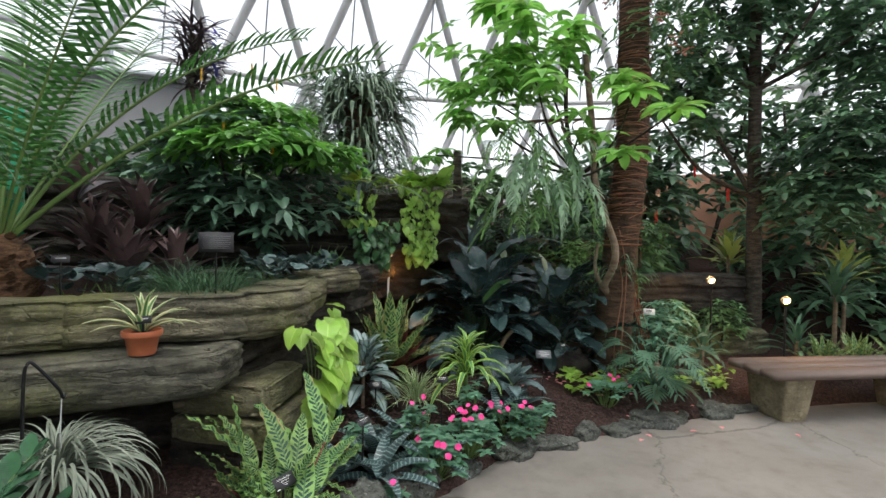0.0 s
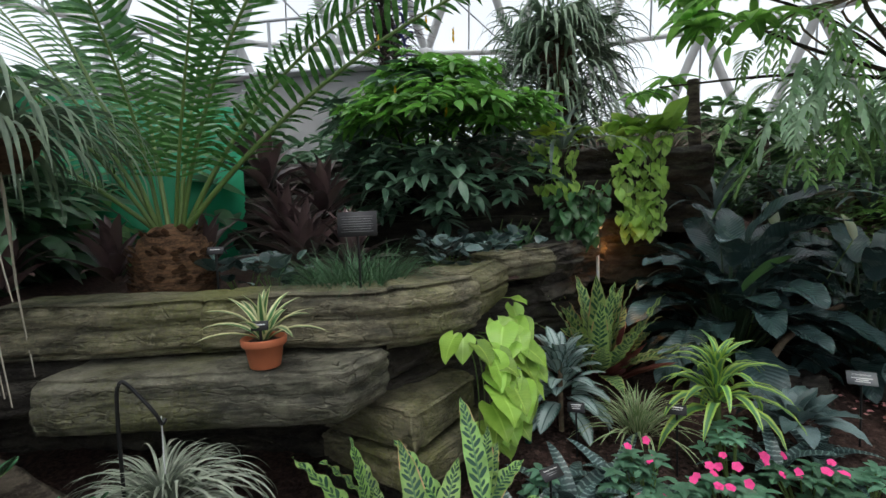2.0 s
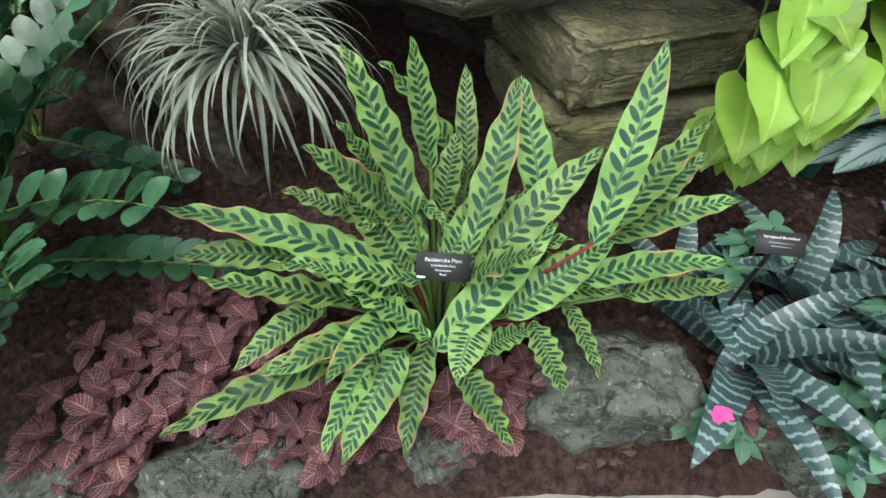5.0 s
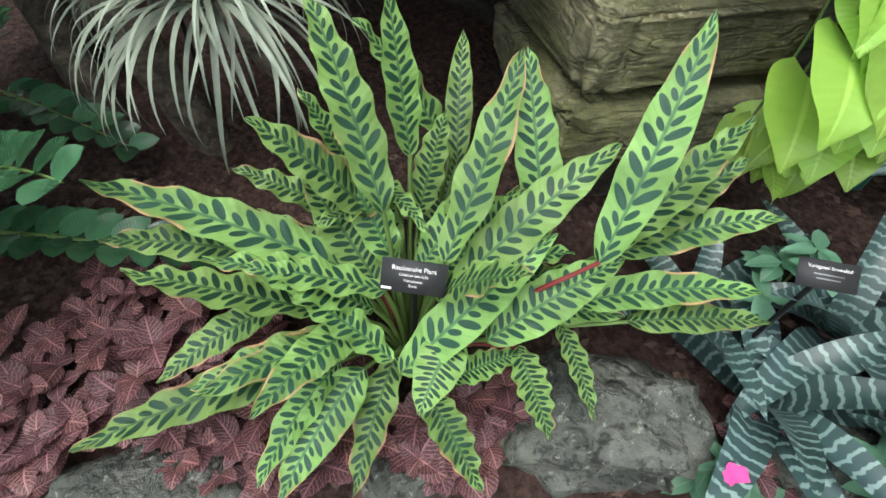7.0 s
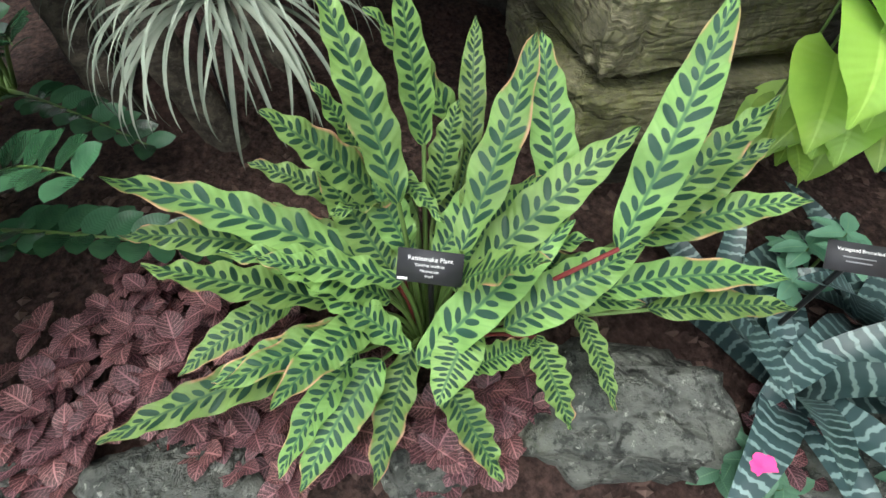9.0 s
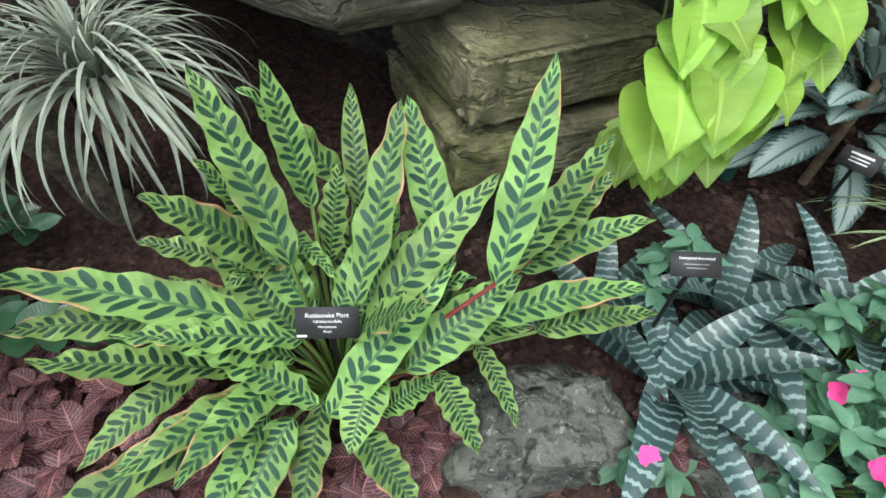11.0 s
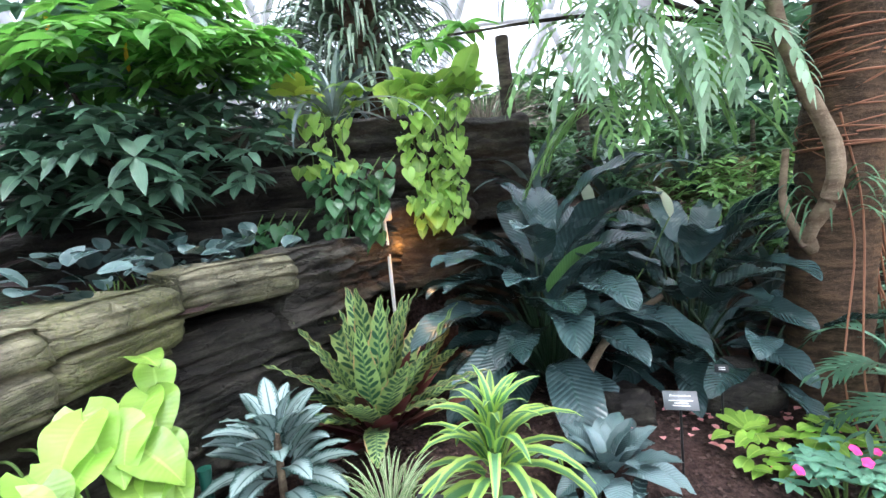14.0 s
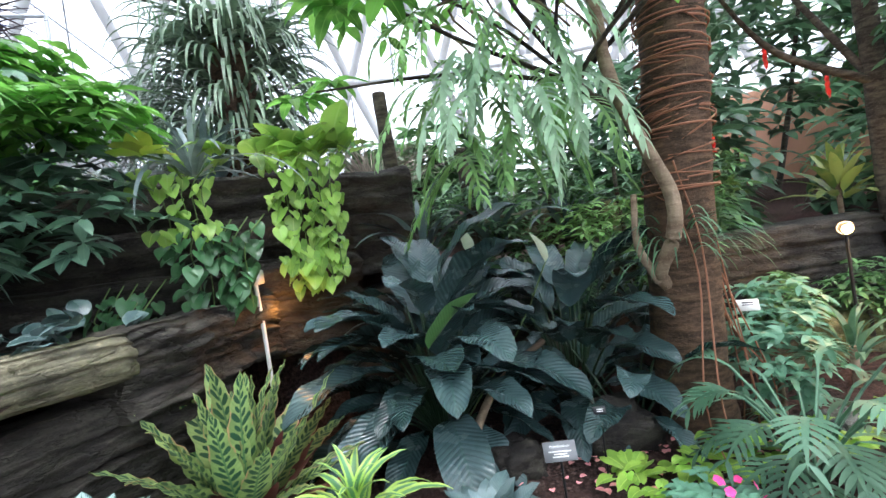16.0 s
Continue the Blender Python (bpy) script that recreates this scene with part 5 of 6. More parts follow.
# ---- the raised bed: pot, sign, cycad and low plants ----
pot = thing("terracotta_pot", -1.37, 2.10, 0.95, "small round terracotta pot with dark soil on the rock shelf", "flower pot")
g = Geo()
turned(g, [(0.0, 0.0), (0.052, 0.0), (0.055, 0.004), (0.069, 0.082), (0.078, 0.083), (0.081, 0.088), (0.082, 0.108), (0.079, 0.112), (0.073, 0.110), (0.070, 0.092), (0.0, 0.094)], 32)
part("pot_body", g, M_TERRA, pot)
g = Geo()
turned(g, [(0.071, 0.092), (0.05, 0.100), (0.0, 0.104)], 20)
part("potting_soil", g, M_SOIL, pot)
potted = thing("potted_bromeliad", -1.37, 2.10, 1.05, "small bromeliad with cream-edged strap leaves in a pot", "plant")
rosette(potted, leaf_set("leaf", L_BROM, 5, 0.034, 0.25, "strap", 22, -35, 0.45, 0.001, 10, 5, sway=25), 17, 80, 12, 0.9, 1.0, 0.012, 0.0, 10)
sign_on_stake(-1.33, 2.06, 1.115, 0.06, 0.035, 45, 20, "tiny dark label stuck in the pot", 1.05, ((0, 0.1, 0.6, 0.1),))
sign_on_stake(-1.33, 2.57, 1.46, 0.175, 0.11, 36, 6, "black engraved information sign with lines of white text", 1.12, tuple((0, 0.30 - 0.10 * k, 0.82 - 0.05 * (k % 3), 0.018) for k in range(7)), name="information_sign", thick=0.006, ink=M_INK)

cyc_let = leaf_set("leaflet", L_CYCAD, 4, 0.029, 0.31, "lance", 8, -26, 0.3, 0, 6, 3, sway=14)


cyc = thing("cycad", -2.47, 2.32, 1.08, "cycad with long arching feather fronds on a shaggy brown stem", "cycad")
g = Geo()
turned(g, [(0.0, 0.0), (0.19, 0.0), (0.205, 0.10), (0.19, 0.25), (0.16, 0.34), (0.09, 0.40), (0.0, 0.42)], 24)
part("caudex", g, M_CAUDEX, cyc, "shaggy brown scaly stem")
g = Geo()
for k in range(220):
    a, h = rng.uniform(0, 6.283), rng.uniform(0.02, 0.38)
    rr = 0.19 if h < 0.28 else 0.12
    blade(g, arc((rr * math.cos(a), rr * math.sin(a), h), math.degrees(a), 35, 60, 0.055, 3), 0.04, "oval", 0.3)
tagged(part("leaf_scale", g, M_CAUDEX, cyc, "brown papery scales"), kind="stuff")
fm = [feather(e, s, 2.15, 42, 0.014, 84, 20, 10, 0.17, 0.62) for e, s in ((-20, 6), (-34, -8), (0, 3))]
for k, (az, tilt, s) in enumerate([(28, 36, 1.15), (46, 53, 1.05), (90, 48, 0.95), (120, 66, 1.0), (165, 52, 1.05), (195, 43, 1.05), (210, 28, 1.0), (240, 52, 0.95), (350, 58, 0.8), (285, 72, 0.8), (24, 66, 1.0), (216, 60, 1.05)]):
    rach, lets = fm[k % 3]
    fr = shared("frond", rach, cyc, pose(0.06 * math.cos(radians(az)), 0.06 * math.sin(radians(az)), 0.36, 0, 0, az) @ pose(0, 0, 0, 0, -tilt, 0) @ Matrix.Scale(s, 4))
    for m in lets:
        shared("leaflet", cyc_let[rng.randrange(4)], fr, m)
sign_on_stake(-2.02, 2.30, 1.36, 0.075, 0.04, 45, 30, "tiny dark plant label beside the cycad", 1.1, ((0, 0.1, 0.6, 0.1),))

dm = leaf_set("leaf", L_DARKRED, 5, 0.085, 0.38, "lance", 28, -25, 0.35, 0.002, 9, 5)
for x, y, z, s, n in ((-2.42, 3.15, 1.12, 1.0, 24), (-2.75, 3.25, 1.3, 1.0, 22), (-2.15, 3.30, 1.12, 0.9, 18), (-2.95, 2.75, 1.12, 0.9, 18), (-2.6, 3.5, 1.5, 1.0, 20), (-3.2, 2.3, 1.12, 0.9, 18), (-3.0, 3.3, 1.7, 1.0, 18), (-3.3, 1.8, 1.12, 0.8, 14)):
    p = thing("dark_bromeliad", x, y, z, "dark maroon bromeliad rosette", "plant", "dark bromeliads", turn=rng.uniform(0, 360))
    rosette(p, dm, n + 6, 80, 15, s * 0.9, s * 1.12, 0.03, 0.02, 10, rise=0.15)
gr = thing("fine_grass_tuft", -1.58, 2.80, 1.11, "soft tuft of fine dark green grass-like foliage", "plant")
g = Geo()
for k in range(900):
    a, q = rng.uniform(0, 360), 0.26 * math.sqrt(rng.random())
    blade(g, arc((q * math.cos(radians(a)), q * math.sin(radians(a)), 0), a + rng.uniform(-50, 50), rng.uniform(35, 88), rng.uniform(-60, 25), rng.uniform(0.24, 0.42), 6), 0.004, "strap", 0.1)
tagged(part("foliage", g, L_GRASS, gr), kind="stuff")
pm = leaf_set("leaf", L_PEP, 4, 0.095, 0.11, "round", 25, -15, 0.12, 0.001, 7, 5)
for x, y, n in ((-1.52, 3.55, 26), (-1.32, 3.75, 20), (-1.95, 2.58, 22), (-1.35, 3.3, 14), (-2.2, 2.55, 16), (-1.5, 4.0, 22), (-1.75, 3.85, 20), (-1.28, 4.1, 14)):
    p = thing("peperomia", x, y, 1.10, "low peperomia with round grey-green leaves", "plant", "peperomias")
    for k in range(n):
        a, q = rng.uniform(0, 6.283), 0.16 * math.sqrt(rng.random())
        h = rng.uniform(0.06, 0.23)
        leaf = shared("leaf", pm[k % 4], p, pose(q * math.cos(a), q * math.sin(a), h, 0, 0, math.degrees(a) + rng.uniform(-60, 60)) @ pose(0, 0, 0, rng.uniform(-20, 20), -rng.uniform(-10, 45), 0) @ Matrix.Scale(rng.uniform(0.65, 1.1), 4))
    g = Geo()
    for k in range(8):
        a, q = rng.uniform(0, 6.283), rng.uniform(0.03, 0.14)
        tube(g, [(q * 0.3 * math.cos(a), q * 0.3 * math.sin(a), -0.03), (q * math.cos(a), q * math.sin(a), 0.11)], 0.004, 0.003, 5)
    part("stem", g, M_STEM, p)

# ---- shrub on the terrace ----
shrub = thing("umbrella_shrub", -2.35, 4.35, 1.6, "large leafy shrub with whorled dark leaves and a bright top", "shrub")
g = Geo()
limbs(g, (0, 0, 0), [(-0.5, -0.2, 0.7), (0.1, -0.4, 0.6), (0.6, 0.1, 0.6), (0.0, 0.2, 1.0), (0.9, 0.0, 0.3), (0.3, -0.5, 0.2)], 0.03, 0.01, 3)
part("branch", g, M_BARK_DARK, shrub)
g = Geo()
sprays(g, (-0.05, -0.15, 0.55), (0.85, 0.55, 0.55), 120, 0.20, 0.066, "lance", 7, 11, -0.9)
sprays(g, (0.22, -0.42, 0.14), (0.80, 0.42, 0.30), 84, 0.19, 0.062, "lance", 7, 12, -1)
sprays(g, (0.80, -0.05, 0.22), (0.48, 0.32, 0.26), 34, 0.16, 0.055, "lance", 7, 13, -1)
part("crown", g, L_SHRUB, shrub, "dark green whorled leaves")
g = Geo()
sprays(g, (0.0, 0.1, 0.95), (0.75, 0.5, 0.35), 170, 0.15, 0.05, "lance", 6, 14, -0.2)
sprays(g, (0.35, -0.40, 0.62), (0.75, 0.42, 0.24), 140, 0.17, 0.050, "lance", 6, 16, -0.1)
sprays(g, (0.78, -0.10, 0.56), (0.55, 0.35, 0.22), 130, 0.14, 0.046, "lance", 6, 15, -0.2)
part("top_foliage", g, L_SHRUB_TOP, shrub, "bright green top leaves coloured as sunlit")
for x, y, z in ((0.15, 0.0, 1.42), (0.35, 0.1, 1.30), (-0.3, -0.1, 1.35), (0.6, -0.42, 0.55), (0.2, -0.5, 0.75)):
    g = Geo()
    for k in range(9):
        blade(g, arc((0, 0, 0.012 * k), 137 * k, 70, 80, 0.045, 3), 0.02, "lance", 0.3)
    part("flower_spike", g, M_YELLOW, shrub, "yellow-orange flower spike", m=pose(x, y, z))

# ---- trailing vines on the wall ----
hm = leaf_set("leaf", L_POTHOS, 5, 0.098, 0.110, "cordate", -40, -75, 0.15, 0.002, 10, 7, 2, lobe=0.26)
hd = leaf_set("leaf", L_POTHOS_DARK, 5, 0.098, 0.110, "cordate", -40, -75, 0.15, 0.002, 10, 7, 2, lobe=0.26)
up = leaf_set("leaf", L_POTHOS, 4, 0.13, 0.15, "cordate", 30, -25, 0.2, 0.003, 10, 7, 2, lobe=0.26)


def trailing(x, y, z0, z1, half, n, meshes, label, group="", tops=0):
    p = thing("heart_leaf_vine", x, y, z0, label, "vine", group)
    for k in range(n):
        f = rng.random()
        w = half * (1 - 0.35 * f)
        q = rng.uniform(-w, w)
        m = pose(q * 0.8, q * 0.5 - rng.uniform(0.02, 0.14), -(z0 - z1) * f, 0, 0, -70 + rng.uniform(-55, 55)) @ pose(0, 0, 0, rng.uniform(-15, 15), rng.uniform(-25, 20), 0) @ Matrix.Scale(rng.uniform(0.5, 1.0), 4)
        shared("leaf", meshes[k % len(meshes)], p, m)
    for k in range(tops):
        m = pose(rng.uniform(-half, half) * 1.3, rng.uniform(-0.15, 0.25), rng.uniform(0.0, 0.12), 0, 0, -70 + rng.uniform(-90, 90)) @ pose(0, 0, 0, rng.uniform(-15, 15), rng.uniform(-30, 20), 0) @ Matrix.Scale(rng.uniform(0.8, 1.3), 4)
        shared("leaf", up[k % 4], p, m)
    g = Geo()
    for k in range(5):
        q = half * (k / 2.5 - 0.8)
        tube(g, curve_pts([(q, 0.1, 0.05), (q * 0.8, -0.05, -0.1), (q * 0.7, -0.04, -(z0 - z1) * 0.6), (q * 0.75, -0.05, -(z0 - z1))], 5), 0.004, 0.003, 5)
    part("stem", g, M_STEM, p)
    return p


trailing(-0.68, 5.12, 2.05, 1.25, 0.24, 170, hm, "yellow-green heart-leaved vine trailing down the wall", tops=34)
trailing(-1.22, 4.74, 2.0, 1.58, 0.20, 40, hm, "yellow-green heart-leaved vine over the ledge", tops=10)
trailing(-1.06, 4.74, 1.66, 1.22, 0.26, 95, hd, "dark green heart-leaved vine climbing the dark wall")
trailing(-1.5, 4.50, 1.38, 1.14, 0.22, 50, hd, "small green heart-leaved vine along the wall foot")
st = thing("strap_leaf_plant", -1.22, 4.80, 1.98, "plant with long arching grey-green strap leaves", "plant")
rosette(st, leaf_set("leaf", L_STRAP, 4, 0.045, 0.70, "strap", 20, -75, 0.3, 0, 12, 3, sway=25), 26, 78, 8, 0.7, 1.0, 0.03, 0, 12)
yl = thing("yellow_leaf_plant", -1.26, 4.78, 1.98, "broad yellow-green leaves on a stem over the wall top", "plant")
g = Geo()
tube(g, curve_pts([(0, 0, -0.05), (0.02, -0.12, 0.06), (0.06, -0.34, 0.06)], 6), 0.008, 0.006, 6)
part("stem", g, M_STEM, yl)
yel = leaf_set("leaf", L_YELLOW, 3, 0.12, 0.19, "oval", 20, -15, 0.15, 0.004, 8, 5)
for k in range(7):
    shared("leaf", yel[k % 3], yl, pose(0.06, -0.34, 0.06, 0, 0, 51 * k) @ pose(0, 0, 0, 0, -rng.uniform(0, 30), 0) @ Matrix.Scale(rng.uniform(0.8, 1.05), 4))


# ---- the wrapped trunk and its branch ----
trunk = thing("tropical_tree", 1.30, 5.10, 0.15, "tropical tree with a brown trunk wrapped in thin aerial roots", "tree")
TR = [(0.0, 0.0, -0.1), (0.0, 0.0, 0.6), (0.05, -0.02, 1.4), (0.12, -0.03, 2.3), (0.12, 0.0, 3.6), (0.14, 0.05, 5.2), (0.2, 0.1, 7.5)]
g = Geo()
tube(g, curve_pts(TR, 10), 0.185, 0.12, 18, 0.12)
part("trunk", g, M_BARK, trunk)
g = Geo()
for k in range(210):
    z, a, dz = rng.uniform(1.30, 4.6), rng.uniform(0, 6.28), rng.gauss(0, 0.075)
    turns = rng.uniform(1.6, 6.0)
    pts = []
    for i in range(15):
        f = i / 14
        zz_ = z + dz * f
        c = 0.07 * max(0, min(zz_, 2.3) - 0.6)
        r = 0.190 - 0.009 * zz_ + 0.012 * math.sin(4 * f + k)
        pts.append((c + r * math.cos(a + turns * f), -0.01 * zz_ + r * math.sin(a + turns * f), zz_))
    tube(g, pts, rng.uniform(0.0035, 0.0065), 0.0032, 4, ends=False)
for k in range(9):
    a = rng.uniform(-2.0, 0.4)
    z0 = rng.uniform(0.8, 1.5)
    r1 = rng.uniform(0.2, 0.42)
    tube(g, curve_pts([(0.17 * math.cos(a), 0.17 * math.sin(a), z0), (0.22 * math.cos(a + 0.3), 0.22 * math.sin(a + 0.3), z0 * 0.7), (r1 * math.cos(a), r1 * math.sin(a), 0.35), (r1 * 1.05 * math.cos(a + 0.2), r1 * 1.05 * math.sin(a + 0.2), 0.0)], 5), 0.005, 0.004, 5)
part("aerial_root", g, M_ROOT, trunk, "reddish thin roots wound round the trunk")
g = Geo()
tube(g, curve_pts([(0.0, -0.04, 0.80), (-0.13, -0.16, 0.93), (-0.08, -0.27, 1.12), (-0.07, -0.30, 1.32), (-0.17, -0.28, 1.62), (-0.26, -0.25, 1.95), (-0.28, -0.2, 2.4), (-0.35, -0.1, 3.2)], 8), 0.036, 0.030, 10, 0.15)
part("limb", g, M_BARK_PALE, trunk, "smooth pale crooked limb")
g = Geo()
tube(g, curve_pts([(-0.14, -0.16, 0.9), (-0.22, -0.17, 1.1), (-0.20, -0.14, 1.35)], 6), 0.022, 0.015, 8, 0.15)
part("limb", g, M_BARK_PALE, trunk, "short pale limb")
g = Geo()
for k in range(110):
    a = rng.uniform(0, 360)
    blade(g, arc((0.16 * math.cos(radians(a)), 0.16 * math.sin(radians(a)), rng.uniform(0.95, 1.2)), a, rng.uniform(20, 60), -70, rng.uniform(0.2, 0.4), 6), 0.012, "strap", 0.3)
part("epiphyte_tuft", g, L_GRASS, trunk, "grassy green tuft growing on the trunk")

# broad bright leaves on branches that reach left over the clump
bro = thing("broad_leaf_tree", 1.05, 5.3, 0.2, "slender tree with broad bright green whorled leaves overhead", "tree")
g = Geo()
tube(g, curve_pts([(0.38, 0.25, 0), (0.37, 0.24, 1.2), (0.22, 0.14, 1.75), (-0.1, 0.0, 2.0), (-0.25, -0.1, 2.6), (-0.25, -0.1, 3.6)], 8), 0.035, 0.02, 8, 0.1)
limbs(g, (-0.1, 0.0, 2.0), [(-1.1, -0.5, 2.5), (-0.6, -0.9, 2.7), (-1.3, 0.1, 3.0), (-0.2, -0.8, 2.3), (0.04, -1.35, 1.96), (0.4, -1.4, 2.28), (0.15, -1.2, 2.48), (-0.7, 0.2, 3.6), (-1.6, -0.2, 2.2)], 0.016, 0.007, 4)
part("branch", g, M_BARK_DARK, bro)
g = Geo()
for k, (x, y, z, s) in enumerate([(-1.15, -0.55, 2.5, 1.0), (-0.65, -0.95, 2.75, 1.1), (-1.35, 0.0, 3.0, 1.0), (-0.2, -0.85, 2.35, 0.9), (-0.7, 0.1, 3.5, 1.1), (-1.65, -0.2, 2.25, 0.8), (-0.9, -0.3, 2.9, 1.1), (-0.35, -0.5, 3.2, 1.1), (-1.1, -0.2, 3.6, 1.1), (0.15, -0.7, 2.9, 1.0), (-0.8, -0.7, 3.3, 1.0)]):
    for j in range(3):
        c = (x + rng.uniform(-0.2, 0.2), y + rng.uniform(-0.2, 0.2), z + rng.uniform(-0.15, 0.15))
        for i in range(8):
            blade(g, arc(c, 45 * i + rng.uniform(-15, 15), rng.uniform(0, 30), rng.uniform(-75, -30), s * rng.uniform(0.2, 0.34), 7), s * 0.09, "lance", 0.2, 0.003)
sprays(g, (-0.9, -0.2, 3.1), (0.95, 0.75, 0.75), 120, 0.18, 0.06, "lance", 5, 41, -1, shell=0.2)
part("crown", g, L_BROAD, bro)
for c, s in (((0.04, -1.35, 1.98), 0.9), ((0.40, -1.40, 2.30), 0.85), ((0.15, -1.2, 2.5), 0.85)):
    g = Geo()
    for i in range(13):
        blade(g, arc(c, 137.5 * i, 40 - 3 * i, -40, s * rng.uniform(0.26, 0.36), 8), s * 0.10, "paddle", 0.2, 0.003, across=5)
    part("leaf_whorl", g, L_BROAD, bro, "whorl of broad mid-green leaves")


# pale lobed fronds that hang beside the trunk
def lobed(g, p, az, e0, e1, length, lobe, width, n, lobes=11, spine=0.02):
    pts = arc(p, az, e0, e1, length, n)
    blade(g, pts, spine, "strap", 0.2)
    for k in range(lobes):
        s = 0.15 + 0.82 * (k + 0.5) / lobes
        i = min(n - 1, int(s * n))
        t = pts[i + 1] - pts[i]
        a = math.degrees(math.atan2(t[1], t[0])) if abs(t[0]) + abs(t[1]) > 1e-4 else az
        el = math.degrees(math.asin(max(-1, min(1, t[2] / np.linalg.norm(t)))))
        size = lobe * (1.05 - 0.5 * s) * rng.uniform(0.8, 1.15)
        for sd in (1, -1):
            blade(g, arc(pts[i], a + sd * 48, el * 0.75 + 12, el * 0.9 - 15, size, 4), width, "lance", 0.15, roll=sd * 0.3)


hang = thing("hanging_lobed_fern", 0.85, 4.95, 2.55, "pale green fern with long hanging lobed fronds", "fern")
for k in range(46):
    g = Geo()
    x = rng.uniform(-0.85, 0.12)
    y, z = rng.uniform(0.0, 0.42), rng.uniform(-0.65, 0.25) + 0.1 * x
    lobed(g, (x, y, z), rng.uniform(160, 380), rng.uniform(-30, 20), rng.uniform(-92, -70), rng.uniform(0.40, 0.8), 0.16, 0.026, 12, 12, 0.030)
    part("frond", g, L_HANG, hang)
for k in range(16):
    g = Geo()
    x = rng.uniform(-0.55, 0.10)
    lobed(g, (x, rng.uniform(-0.08, 0.08), rng.uniform(-0.45, 0.15)), rng.uniform(190, 350), rng.uniform(-45, 0), rng.uniform(-94, -82), rng.uniform(0.60, 0.85), 0.17, 0.028, 14, 9, 0.048)
    part("frond", g, L_HANG_PALE, hang, "broad pale blue-green lobed frond")
g = Geo()
for k in range(8):
    tube(g, curve_pts([(0.45, 0.15, 0.2), (0.1 - 0.1 * k, 0.1, 0.15), (0.25 - 0.1 * k, -0.05 * (k % 3), -0.2)], 5), 0.012, 0.006, 6)
part("runner", g, M_BARK_PALE, hang)

# ---- lobed plant by the path, lime ground cover, fallen petals ----
stag = thing("lobed_philodendron", 1.56, 4.56, bed_height(1.56, 4.56), "philodendron with deeply cut blue-green leaves beside the path", "plant")
for k in range(30):
    g = Geo()
    az = 137.5 * k
    h = 0.60 - 0.016 * k
    p = arc((0, 0, 0.05), az, 78, 45, h, 5)
    tube(g, p, 0.008, 0.006, 6)
    lobed(g, p[-1], az, 35 - k, -55, rng.uniform(0.26, 0.36), 0.17, 0.021, 10, 7, 0.028)
    part("leaf", g, L_STAG, stag)
stub(stag, 0.35, 0.03, M_BARK_PALE)
lime = thing("lime_groundcover", 1.75, 4.75, 0.12, "lime green heart-leaved ground cover at the path edge", "plant")
lm = leaf_set("leaf", L_LIME, 4, 0.085, 0.10, "cordate", 10, -25, 0.15, 0.002, 10, 7, 2, lobe=0.26)
for k in range(150):
    f = rng.random()
    x, y = 0.75 + 1.7 * f, 4.32 + 0.68 * f + rng.uniform(0.0, 0.32)
    d = bed_height(x, y)
    shared("leaf", lm[k % 4], lime, pose(x - 1.75, y - 4.75, d - 0.12 + rng.uniform(0.05, 0.15), 0, 0, rng.uniform(0, 360)) @ pose(0, 0, 0, rng.uniform(-15, 15), rng.uniform(-15, 15)) @ Matrix.Scale(rng.uniform(0.6, 1.1), 4))
petals = thing("fallen_petals", 0.85, 4.7, 0.2, "scattered fallen pink and white petals on the soil", "petals")
tagged(petals, kind="stuff")
g = Geo()
for k in range(90):
    x, y = rng.gauss(0.95, 0.35), rng.gauss(4.75, 0.22)
    blade(g, arc((x - 0.85, y - 4.7, max(bed_height(x, y), 0.0) - 0.2 + 0.015), rng.uniform(0, 360), 20, -10, rng.uniform(0.025, 0.05), 4), 0.03, "oval", 0.3)
part("petal", g, M_PETAL_PALE, petals)
for x, y in ((2.55, 4.25), (1.72, 4.2), (1.38, 4.02), (1.30, 3.96), (2.0, 4.3)):
    g = Geo()
    blade(g, arc((0, 0, 0.004), rng.uniform(0, 360), 14, -8, 0.06, 5), 0.035, "oval", 0.3)
    tagged(part("fallen_petal", g, M_PETAL_PALE, m=pose(x, y, 0.0)), "single pale pink petal fallen on the concrete path", "petal", "petals on the path")

# ---- loose clods and bark on the soil ----
g = Geo()
clods = 0
while clods < 2200:
    x, y = rng.uniform(-1.3, 1.7), rng.uniform(1.0, 5.3)
    if not 0.03 < edge_distance(x, y) < 1.5:
        continue
    clods += 1
    r, a, z = rng.uniform(0.004, 0.015), rng.uniform(0, 6.283), bed_height(x, y)
    ca, sa, flat = math.cos(a), math.sin(a), rng.uniform(0.4, 1.0)
    base = len(g.v)
    for px, py, pz in ((1.5, 0.1, 0), (0.1, 0.9, 0.1), (-1.2, 0.2, 0), (0.1, -0.8, -0.1), (0.2, 0.1, 0.9), (0, 0, -0.8)):
        px, py, pz = (q * r * rng.uniform(0.7, 1.3) for q in (px, py, pz))
        g.v.append((x + px * ca - py * sa, y + px * sa + py * ca, z + 0.3 * r + pz * flat))
        g.uv.append((0.5, 0.5))
    for i in range(4):
        g.f += [(base + i, base + (i + 1) % 4, base + 4), (base + (i + 1) % 4, base + i, base + 5)]
tagged(part("soil_clods", g, M_CLOD, smooth=False), "loose brown clods and bark chips on the soil", "mulch", kind="stuff")

# ---- bench ----
bench = thing("garden_bench", 2.46, 4.42, 0.0, "low bench with weathered brown plank top on tan stone legs", "bench", turn=17)
